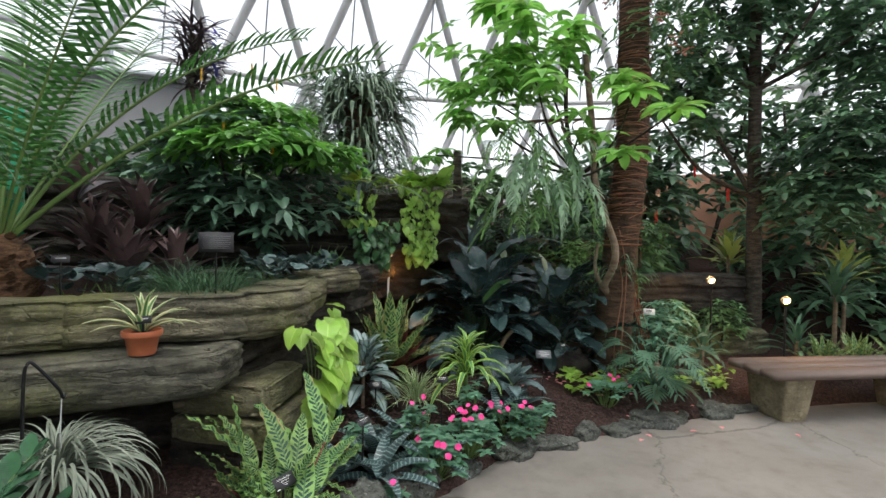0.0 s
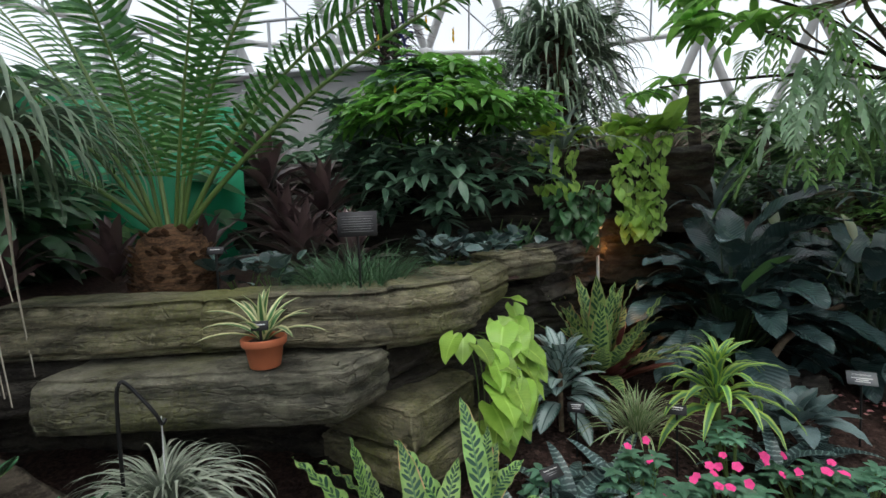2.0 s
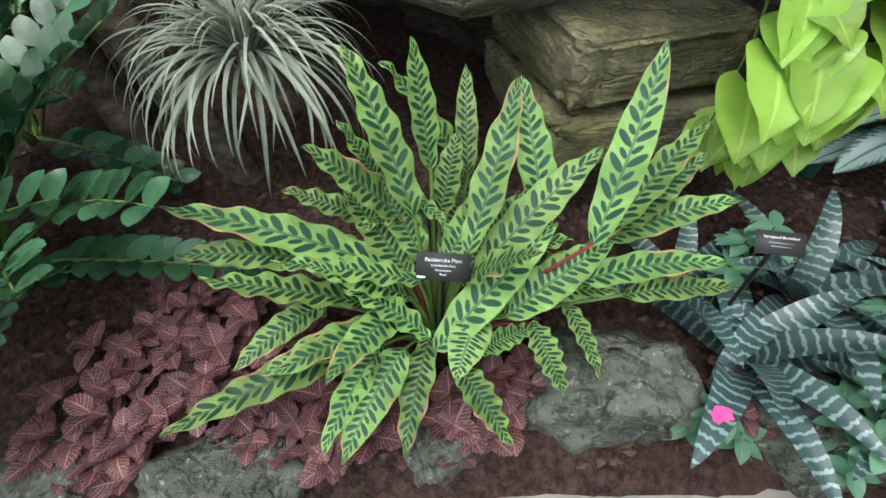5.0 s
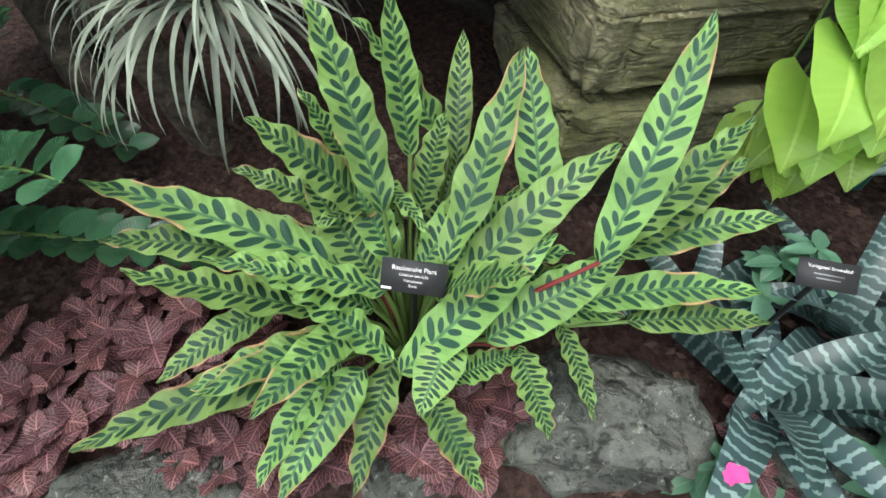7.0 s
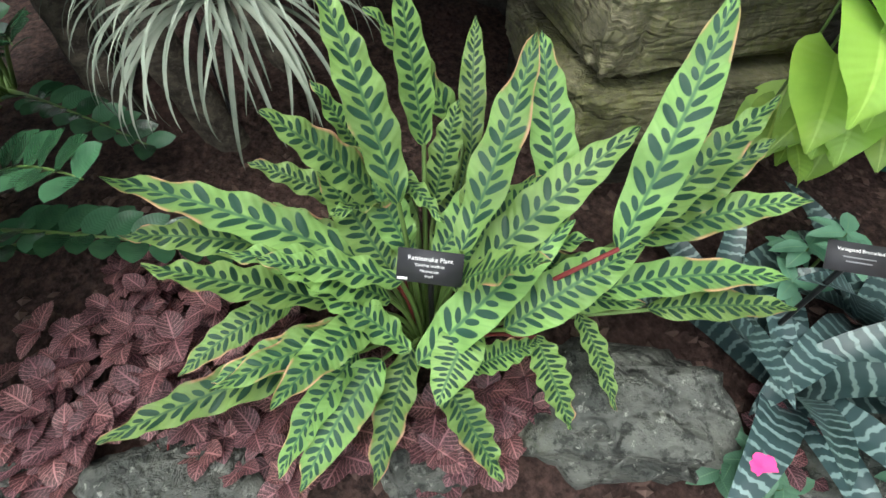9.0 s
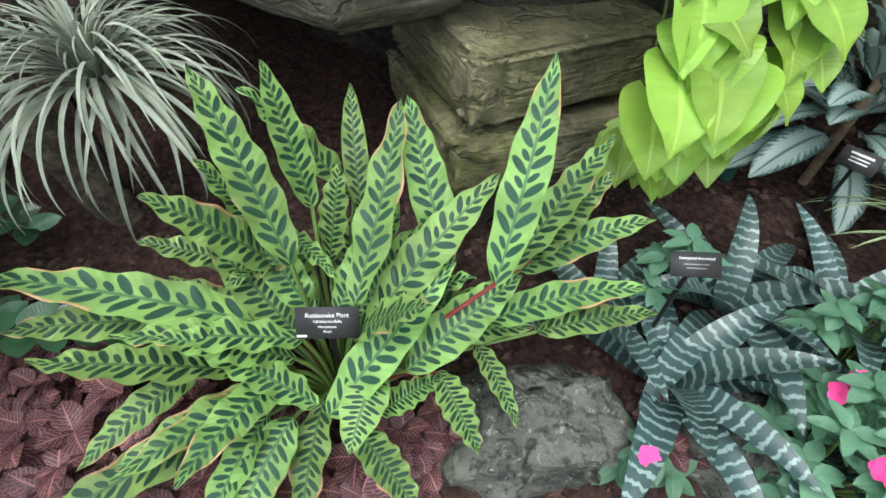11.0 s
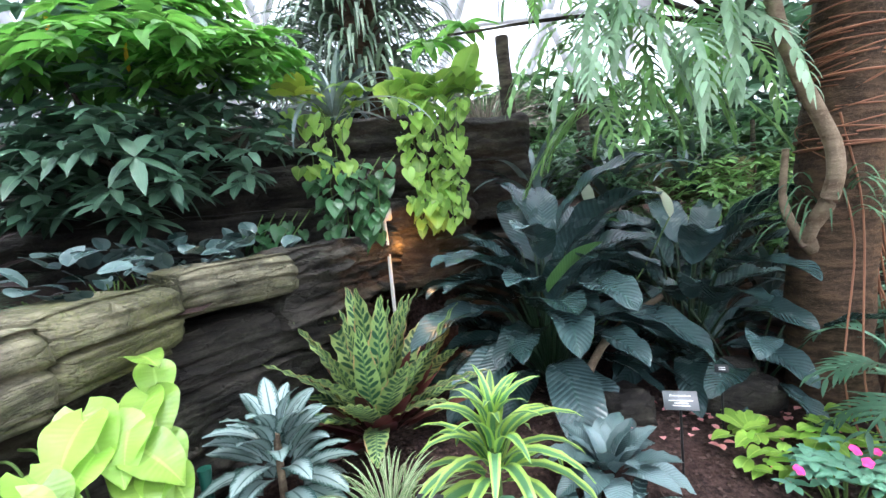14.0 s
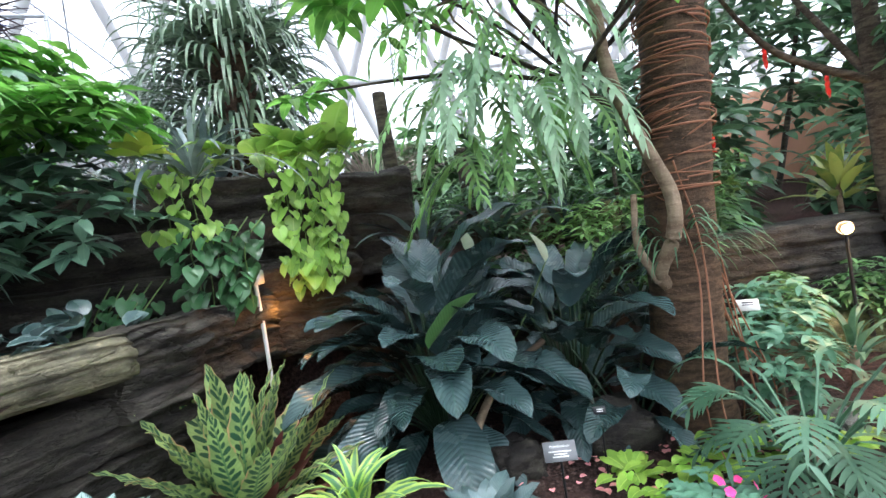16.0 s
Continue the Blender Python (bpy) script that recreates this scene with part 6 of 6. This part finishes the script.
for k in range(3):
    g = Geo()
    box(g, 0.0, 0.185 * k + 0.002, 0.385, 1.95, 0.185 * k + 0.183, 0.45, 0.008)
    part("plank", g, M_BENCH_TOP, bench)
for x in (0.14, 1.5):
    bm_g = Geo()
    rows = []
    for z, w in ((0.0, 0.23), (0.02, 0.235), (0.20, 0.27), (0.365, 0.30), (0.384, 0.295)):
        h = 0.22 * (w / 0.3)
        pts = []
        for (cx, cy), (nx, ny) in zip(((-w / 2, -h), (w / 2, -h), (w / 2, h), (-w / 2, h)), ((w / 2, -h), (w / 2, h), (-w / 2, h), (-w / 2, -h))):
            pts += [(cx + (nx - cx) * f + x + 0.15, cy + (ny - cy) * f + 0.28, z) for f in (0.04, 0.2, 0.4, 0.6, 0.8, 0.96)]
        rows.append(pts)
    bm_g.grid(rows, close=True)
    part("leg", bm_g, M_BENCH_LEG, bench)

# ---- dark tree ----
tree = thing("dark_leaved_tree", 3.25, 6.55, 0.2, "tall tree with small dark glossy leaves", "tree")
g = Geo()
tube(g, curve_pts([(0.0, 0, -0.2), (0.0, 0, 1.0), (-0.05, -0.05, 2.4), (-0.1, -0.1, 4.2), (-0.1, -0.1, 6.5)], 8), 0.10, 0.05, 10, 0.15)
limbs(g, (-0.05, -0.05, 1.9), [(-1.2, -0.3, 2.8), (0.9, -0.5, 2.4), (0.6, 0.6, 3.2), (-0.7, 0.5, 3.6)], 0.035, 0.012, 8)
limbs(g, (-0.08, -0.08, 3.2), [(-1.3, -0.2, 4.2), (1.2, -0.3, 4.0), (0.4, -0.9, 4.6), (-0.5, 0.7, 5.0), (1.0, 0.5, 5.2)], 0.03, 0.01, 9)
part("trunk", g, M_BARK_DARK, tree)
g = Geo()
for c, r, n, s in (((-0.2, -0.1, 4.6), (1.35, 1.1, 1.4), 420, 51), ((0.9, -0.4, 2.5), (1.0, 0.8, 0.75), 300, 52), ((-0.85, -0.2, 3.3), (0.7, 0.7, 0.8), 170, 53), ((1.1, -0.2, 3.8), (0.8, 0.8, 0.9), 220, 54), ((0.5, -0.6, 1.9), (0.8, 0.6, 0.5), 150, 55)):
    sprays(g, c, r, int(n * 1.05), 0.16, 0.06, "oval", 6, s, -1, shell=0.3)
part("crown", g, L_TREE, tree)

# flowers high on the trunk
orch = thing("flowering_epiphyte", 1.45, 5.0, 3.2, "epiphyte with pink and orange flower clusters on the trunk", "flower")
g = Geo()
sprays(g, (0.1, 0, 0.4), (0.8, 0.5, 0.9), 90, 0.16, 0.03, "lance", 5, 61, -1, shell=0.2)
part("foliage", g, L_FAR, orch)
for x, y, z in ((-0.35, -0.2, 0.55), (0.25, -0.25, 0.15), (0.1, -0.3, 0.35), (0.45, -0.2, 0.65), (-0.1, -0.3, -0.2), (0.35, -0.2, 0.05)):
    g = Geo()
    for k in range(10):
        blade(g, arc((rng.uniform(-0.04, 0.04), rng.uniform(-0.04, 0.04), rng.uniform(-0.05, 0.05)), 137 * k, 40, -20, 0.05, 4), 0.03, "oval", 0.2)
    part("flower_cluster", g, M_PETAL_PALE, orch, "pale pink-orange flowers", m=pose(x, y, z))

# ---- mound plants: hanging mass, grey tuft, dark posts, strap plants ----
epi = thing("hanging_epiphyte", -1.78, 6.22, 1.9, "tall stump draped with hanging grey-green strap leaves", "plant")
g = Geo()
tube(g, curve_pts([(0, 0, -0.2), (0.02, 0, 0.6), (0.0, 0, 1.2), (0.05, 0, 1.6)], 6), 0.24, 0.16, 12, 0.3)
part("stump", g, M_BARK, epi)
g = Geo()
for k in range(760):
    a, h = rng.uniform(0, 360), rng.uniform(0.35, 1.75)
    r = 0.16 + 0.42 * rng.random()
    blade(g, arc((r * math.cos(radians(a)), r * math.sin(radians(a)), h), a, rng.uniform(10, 60), -92, rng.uniform(0.35, 0.75), 7), 0.035, "strap", 0.2)
sprays(g, (0.05, 0, 1.45), (0.50, 0.45, 0.35), 70, 0.25, 0.05, "lance", 5, 63, -0.5)
part("foliage", g, L_EPI, epi)
frost = thing("frosted_shrub", -2.62, 6.25, 1.95, "airy shrub with small frosted grey leaves on the mound", "shrub")
g = Geo()
limbs(g, (0, 0, -0.1), [(-0.4, 0, 0.9), (0.3, 0.1, 1.0), (0.0, -0.2, 1.2), (0.5, -0.1, 0.6)], 0.025, 0.008, 21)
part("branch", g, M_BARK_DARK, frost)
g = Geo()
sprays(g, (0.0, 0.0, 0.85), (0.65, 0.45, 0.55), 330, 0.13, 0.022, "lance", 6, 22, -0.9, shell=0.35)
part("foliage", g, L_FROST, frost)
fronds = thing("dark_frond_plant", -2.15, 6.55, 2.0, "tall plant with arching dark green feathered fronds", "plant")
fd = [feather(e, w, 1.0, 20, 0.007, 75, 25, 10, 0.15, 0.5) for e, w in ((-45, 8), (-60, -10))]
fl = leaf_set("leaflet", L_TREE, 3, 0.03, 0.20, "lance", 8, -25, 0.25, 0, 5, 3)
for k in range(9):
    rach, lets = fd[k % 2]
    fr = shared("frond", rach, fronds, pose(0, 0, 1.0, 0, 0, 40 * k) @ pose(0, 0, 0, 0, -rng.uniform(35, 70), 0))
    for m in lets:
        shared("leaflet", fl[rng.randrange(3)], fr, m)
stub(fronds, 1.02, 0.05, M_BARK_DARK)
for x, y, z, r, s in ((-2.75, 6.3, 2.0, 0.5, 71), (-0.9, 7.0, 1.95, 0.55, 72), (-3.3, 6.6, 2.1, 0.5, 73)):
    p = thing("grey_tuft", x, y, z, "dry grey twiggy tuft on the mound", "plant", "grey tufts")
    g = Geo()
    for k in range(420):
        a = rng.uniform(0, 360)
        blade(g, arc((0.1 * r * math.cos(k), 0.1 * r * math.sin(k), 0.0), a, rng.uniform(10, 88), rng.uniform(-40, 60), r * rng.uniform(0.8, 1.9), 6), 0.010, "strap", 0.1, roll=rng.uniform(-1, 1))
    part("foliage", g, L_TWIG if s != 73 else L_EPI, p)
for x, y, z, h in ((-0.42, 6.0, 1.2, 1.42), (0.10, 6.35, 1.2, 0.95)):
    g = Geo()
    tube(g, curve_pts([(0, 0, 0), (0.01, 0, h * 0.5), (-0.01, 0, h)], 6), 0.06, 0.05, 10, 0.15)
    tagged(part("dark_stump", g, M_BARK_DARK, m=pose(x, y, z)), "dark upright cut stump on the terrace", "stump", "dark stumps")
sm = leaf_set("leaf", L_PHILO, 4, 0.075, 0.85, "strap", 25, -60, 0.3, 0, 12, 3, sway=20)
for x, y, z, n, s in ((-0.25, 5.95, 1.25, 14, 1.0), (0.3, 6.15, 1.25, 16, 0.9), (0.85, 6.3, 1.3, 16, 0.8), (-1.7, 5.6, 2.0, 16, 1.0), (1.25, 6.0, 0.6, 16, 0.9), (0.95, 5.9, 0.5, 14, 0.8), (0.02, 5.75, 0.75, 16, 0.75), (0.45, 5.95, 0.85, 16, 0.7), (-0.35, 5.6, 0.8, 14, 0.7)):
    p = thing("strap_leaf_clump", x, y, z, "clump of dark glossy strap leaves", "plant", "strap-leaf clumps", turn=rng.uniform(0, 360))
    rosette(p, sm, n, 80, 25, s * 0.8, s, 0.04, 0, 12)

for x, y, z, r, mt in ((0.15, 6.1, 1.25, 0.35, L_TREE), (0.75, 6.25, 1.25, 0.4, L_FAR), (1.3, 6.5, 1.35, 0.45, L_TREE), (-0.3, 6.4, 1.3, 0.35, L_FAR), (1.85, 6.35, 1.25, 0.4, L_FAR), (0.75, 5.85, 0.6, 0.3, L_TREE), (0.42, 5.98, 0.95, 0.30, L_FAR), (0.95, 6.05, 0.95, 0.34, L_HANG), (0.12, 5.86, 0.85, 0.24, L_FAR), (1.5, 6.0, 0.8, 0.30, L_FAR), (1.25, 6.15, 1.05, 0.30, L_HANG), (2.15, 5.95, 0.40, 0.26, L_FAR), (2.7, 6.05, 0.40, 0.28, L_FAR)):
    p = thing("leafy_shrub", x, y, z, "small dense leafy shrub on the back terrace", "shrub", "back terrace shrubs")
    g = Geo()
    sprays(g, (0, 0, r * 0.8), (r, r * 0.8, r), 90, 0.095, 0.028, "lance", 6, int(100 * r + 10 * y), -0.6)
    part("foliage", g, mt, p)
    stub(p, r, 0.02, M_BARK_DARK)

# ---- left edge: hanging basket with roots ----
bask = thing("hanging_basket", -2.30, 1.58, 1.85, "hanging basket of trailing ferns with long pale roots", "hanging basket")
g = Geo()
turned(g, [(0.0, -0.14), (0.10, -0.13), (0.16, -0.06), (0.18, 0.04), (0.17, 0.05), (0.0, 0.04)], 20)
part("basket", g, M_BARK, bask)
g = Geo()
for k in range(260):
    a = rng.uniform(0, 360)
    blade(g, arc((0.14 * math.cos(radians(a)), 0.14 * math.sin(radians(a)), rng.uniform(-0.05, 0.08)), a, rng.uniform(20, 70), -92, rng.uniform(0.3, 0.7), 7), 0.022, "strap", 0.2)
part("foliage", g, L_EPI, bask)
g = Geo()
for k in range(6):
    a, L = rng.uniform(0, 6.28), rng.uniform(0.5, 1.0)
    x, y = 0.10 * math.cos(a) + 0.12, 0.12 * math.sin(a) - 0.05
    tube(g, curve_pts([(x * 0.8, y * 0.8, -0.05), (x + 0.03, y, -L * 0.3), (x - 0.02, y + 0.02, -L * 0.65), (x * 1.1 + 0.04, y + 0.03, -L)], 6), 0.009, 0.002, 5, 0.4)
part("root", g, M_ROOT_PALE, bask)
g = Geo()
for k in range(3):
    a = 2.09 * k
    tube(g, [(0.17 * math.cos(a), 0.17 * math.sin(a), 0.04), (0.01 * math.cos(a), 0.01 * math.sin(a), 0.6), (0, 0, 9.0)], 0.003, 0.003, 4)
part("wire", g, M_BLACK, bask)

# the dark bark on these roots imitates the dimness of the cavity
roots = thing("buttress_roots", -2.0, 1.2, 0.25, "thick brown buttress roots darkened for shade under the rock shelf", "tree root")
for k, (a, b, c) in enumerate((((-0.6, -0.3, 0.70), (0.0, 0.0, 0.41), (0.45, 0.32, 0.05)), ((-0.6, -0.4, 0.50), (0.0, -0.1, 0.25), (0.5, 0.15, -0.03)), ((-0.7, -0.3, 0.85), (-0.2, 0.15, 0.50), (0.15, 0.5, 0.10)))):
    g = Geo()
    tube(g, curve_pts([a, b, c, (c[0] + 0.3, c[1] + 0.2, -0.15)], 8), 0.10 - 0.02 * k, 0.04, 10, 0.3)
    part("root", g, M_BARK_DARK, roots)

# ---- building, panels, far wall ----
house = thing("service_building", -9.0, 8.0, 0.0, "grey metal-clad service building behind the planting", "building", turn=28)
g = Geo()
box(g, -3.2, -1.5, 0, 3.0, 1.5, 4.3, 0.03)
part("wall", g, M_BUILD, house)
g = Geo()
box(g, -3.3, -1.6, 4.304, 3.1, 1.6, 4.42, 0.02)
part("roof_edge", g, M_MULL, house)
for k in range(6):
    g = Geo()
    tube(g, [(-3.2 + 1.24 * k, -1.5, 4.42), (-3.2 + 1.24 * k, -1.5, 5.4)], 0.03, 0.03, 6)
    part("rail_post", g, M_MULL, house)
g = Geo()
tube(g, [(-3.2, -1.5, 5.38), (3.0, -1.5, 5.38)], 0.03, 0.03, 6)
part("rail", g, M_MULL, house)
g = Geo()
box(g, -1.0, -0.03, 0, 0.6, 0.03, 2.45, 0.01)
tagged(part("green_screen", g, M_GREEN_WALL, m=pose(-4.15, 3.12, 0.1, 0, 0, 62)), "green painted screen panel behind the cycad", "screen")
g = Geo()
box(g, -1.8, -0.1, 0, 2.2, 0.1, 3.0, 0.02)
tagged(part("wall_far", g, M_PINK_WALL, m=pose(5.0, 10.6, 0.0, 0, 0, -12)), "terracotta stucco wall in the distance", "wall", kind="structure")

# spotlights beyond the trunk
glow_mat = plain_mat("warm_bulb", (1.0, 0.62, 0.25), 0.4, glow=9.0)


def spotlight(x, y, z, h, turn):
    spot = thing("garden_spotlight", x, y, z, "small black garden spotlight glowing warm among plants", "garden light", "garden spotlights")
    g = Geo()
    turned(g, [(0.0, -0.05), (0.03, -0.05), (0.045, 0.03), (0.045, 0.05), (0.04, 0.05), (0.035, 0.03), (0.0, 0.0)], 16)
    part("lamp_head", g, M_BLACK, spot, m=pose(0, 0, h, 70, 0, turn))
    g = Geo()
    tube(g, [(0, 0, -0.1), (0, 0, h - 0.02)], 0.01, 0.01, 6)
    part("stake", g, M_BLACK, spot)
    g = Geo()
    turned(g, [(0.0, 0.035), (0.02, 0.032), (0.03, 0.02), (0.0, 0.018)], 14)
    part("glowing_bulb", g, glow_mat, spot, "warm glowing bulb", m=pose(0, -0.02, h, 70, 0, turn))
    b = Vector((0, 0, 0.10))
    b.rotate(Euler((radians(70), 0, radians(turn))))
    bulb(x + b.x, y + b.y, z + h + b.z, 5.0, (1.0, 0.55, 0.22))


spotlight(3.02, 5.40, 0.25, 0.70, -25)
spotlight(2.45, 5.74, 0.45, 0.66, -30)

# ---- further plants round the place ----
cm = leaf_set("leaf", L_CROTON, 4, 0.10, 0.42, "lance", 22, -30, 0.25, 0.004, 9, 5)
fanm = leaf_set("leaf", L_STAG, 4, 0.07, 0.55, "lance", 22, -50, 0.25, 0.002, 9, 3)
for x, y, z, ms, n, lift, s, nm, lab in ((3.1, 6.9, 0.3, cm, 26, 0.95, 1.0, "croton", "croton with yellow-green pointed leaves"), (4.3, 6.6, 0.2, cm, 26, 0.9, 1.0, "croton", "croton with yellow-green pointed leaves"), (3.9, 6.1, 0.2, fanm, 34, 0.65, 1.0, "fan_plant", "plant with fans of narrow blue-green leaves"), (4.9, 6.5, 0.2, fanm, 34, 0.7, 1.0, "fan_plant", "plant with fans of narrow blue-green leaves"), (2.3, 5.55, 0.2, fanm, 26, 0.1, 0.6, "fan_plant", "low plant with narrow leaves by the bench"), (3.3, 5.7, 0.2, fanm, 24, 0.15, 0.7, "fan_plant", "low plant with narrow leaves by the bench")):
    p = thing(nm, x, y, z, lab, "plant", nm + " plants", turn=rng.uniform(0, 360))
    rosette(p, ms, n, 80, 0, s * 0.8, s, 0.05, lift, 12, rise=0.2)
    stub(p, lift + 0.15, 0.025, M_BARK_PALE)
c2 = leaf_set("leaf", L_CAL2, 4, 0.06, 0.4, "lance", 8, -14, 0.12, 0.006, 12, 5, 6)
for x, y in ((3.9, 5.75), (4.5, 5.95), (3.5, 5.6)):
    p = thing("spotted_calathea", x, y, 0.2, "upright spotted calathea behind the bench", "plant", "far calatheas")
    rosette(p, c2, 24, 84, 25, 0.9, 1.0, 0.06, 0.05, 8)
for x, y, z in ((1.9, 5.55, 0.35), (1.75, 5.2, 0.2)):
    p = thing("leafy_shrub", x, y, z, "small leafy green shrub on the lower terrace", "shrub", "terrace shrubs")
    g = Geo()
    sprays(g, (0, 0, 0.3), (0.3, 0.3, 0.3), 60, 0.10, 0.035, "lance", 6, int(x * 100), -0.6)
    part("foliage", g, L_FAR if z > 0.4 else L_IMP, p)
    stub(p, 0.3, 0.015, M_BARK_PALE)

# far woods that close the view
woods = tagged(new("far_planting"), "dense mixed tropical planting round the dome, with added unseen shade trees", "plants", kind="stuff")
BLOBS = [((4.8, 7.8, 1.2), (1.6, 1.0, 1.4), 260), ((6.8, 7.6, 1.6), (1.6, 1.0, 1.9), 260), ((2.0, 8.3, 1.9), (1.3, 0.9, 1.3), 240), ((0.5, 8.6, 1.8), (1.3, 0.9, 0.9), 200), ((3.4, 9.3, 3.0), (1.8, 1.0, 2.0), 260), ((6.0, 9.5, 3.6), (2.0, 1.0, 2.4), 260), ((8.5, 8.0, 2.4), (1.6, 1.2, 2.6), 240),
         ((-3.6, 5.6, 2.0), (0.9, 0.7, 0.7), 180), ((-5.0, 4.4, 1.8), (1.0, 0.8, 1.0), 200), ((-4.6, 2.6, 1.2), (0.7, 0.8, 0.8), 170), ((-4.9, 0.6, 1.4), (0.8, 1.2, 1.6), 200), ((-0.9, 7.8, 2.2), (1.1, 0.6, 0.6), 140), ((-5.8, 6.6, 2.0), (1.6, 0.8, 1.2), 200), ((1.7, 7.0, 1.3), (0.7, 0.5, 0.7), 130), ((-4.0, 1.6, 1.5), (0.7, 0.7, 1.0), 190)]
gf, gd = Geo(), Geo()
for k, (c, r, n) in enumerate(BLOBS):
    sprays(gf if k % 2 else gd, c, r, n, 0.30, 0.10, "lance", 6, 80 + k, -0.7, shell=0.45)
part("foliage", gf, L_FAR, woods)
part("foliage", gd, L_TREE, woods)
g = Geo()
for k, (c, r, n) in enumerate(BLOBS):
    limbs(g, (c[0], c[1], 0.0), [(c[0] + rng.uniform(-1, 1) * r[0] * 0.6, c[1], c[2] + r[2] * q) for q in (-0.2, 0.2, 0.5)], 0.05, 0.02, k)
part("trunk", g, M_BARK_DARK, woods)
# behind the walker
gb = Geo()
for k in range(9):
    a = radians(165 + 26 * k)
    c = (2.0 + 7.5 * math.cos(a), 0.5 + 7.5 * math.sin(a), 1.6)
    sprays(gb, c, (1.9, 1.9, 2.2), 110, 0.42, 0.15, "lance", 6, 120 + k, -0.7, shell=0.5)
# tall trees out of view, added to shade the rock from behind left
for k, (x, y) in enumerate(((-4.7, -1.0), (-3.4, -3.4), (-5.4, -3.0))):
    sprays(gb, (x, y, 4.2), (1.8, 1.8, 2.0), 160, 0.45, 0.16, "lance", 6, 140 + k, -0.9, shell=0.4)
    tube(gb, [(x, y, 0), (x, y, 2.5), (x + 0.2, y, 5)], 0.12, 0.06, 8)
part("foliage", gb, L_TREE, woods)
for x, z, c in ((2.55, 2.35, M_RED), (2.95, 2.05, M_RED), (2.1, 1.75, M_RED)):
    g = Geo()
    for k in range(12):
        blade(g, arc((0, 0, 0.012 * k), 137 * k, 60, 85, 0.06, 3), 0.03, "lance", 0.3)
    tagged(part("red_flower", g, c, m=pose(x, 6.6, z)), "red torch-shaped flower among green leaves", "flower", "red flowers")
bl = thing("blue_glass_plant", -3.70, 5.55, 2.0, "spiky dark plant with blue-violet leaves on the mound", "plant")
g = Geo()
for k in range(230):
    blade(g, arc((rng.uniform(-0.12, 0.12), rng.uniform(-0.1, 0.1), rng.uniform(1.25, 2.1)), rng.uniform(0, 360), rng.uniform(0, 75), rng.uniform(-60, 10), rng.uniform(0.35, 0.62), 6), 0.028, "strap", 0.2)
part("foliage", g, L_DARKRED, bl)
g = Geo()
for k in range(34):
    blade(g, arc((0.34, -0.05, rng.uniform(1.3, 2.2)), rng.uniform(0, 360), rng.uniform(10, 60), -20, rng.uniform(0.10, 0.2), 5), 0.035, "strap", 0.2)
part("blue_ornament", g, L_BLUE, bl, "blue glossy curled blades")
stub(bl, 2.0, 0.06, M_BARK_DARK)
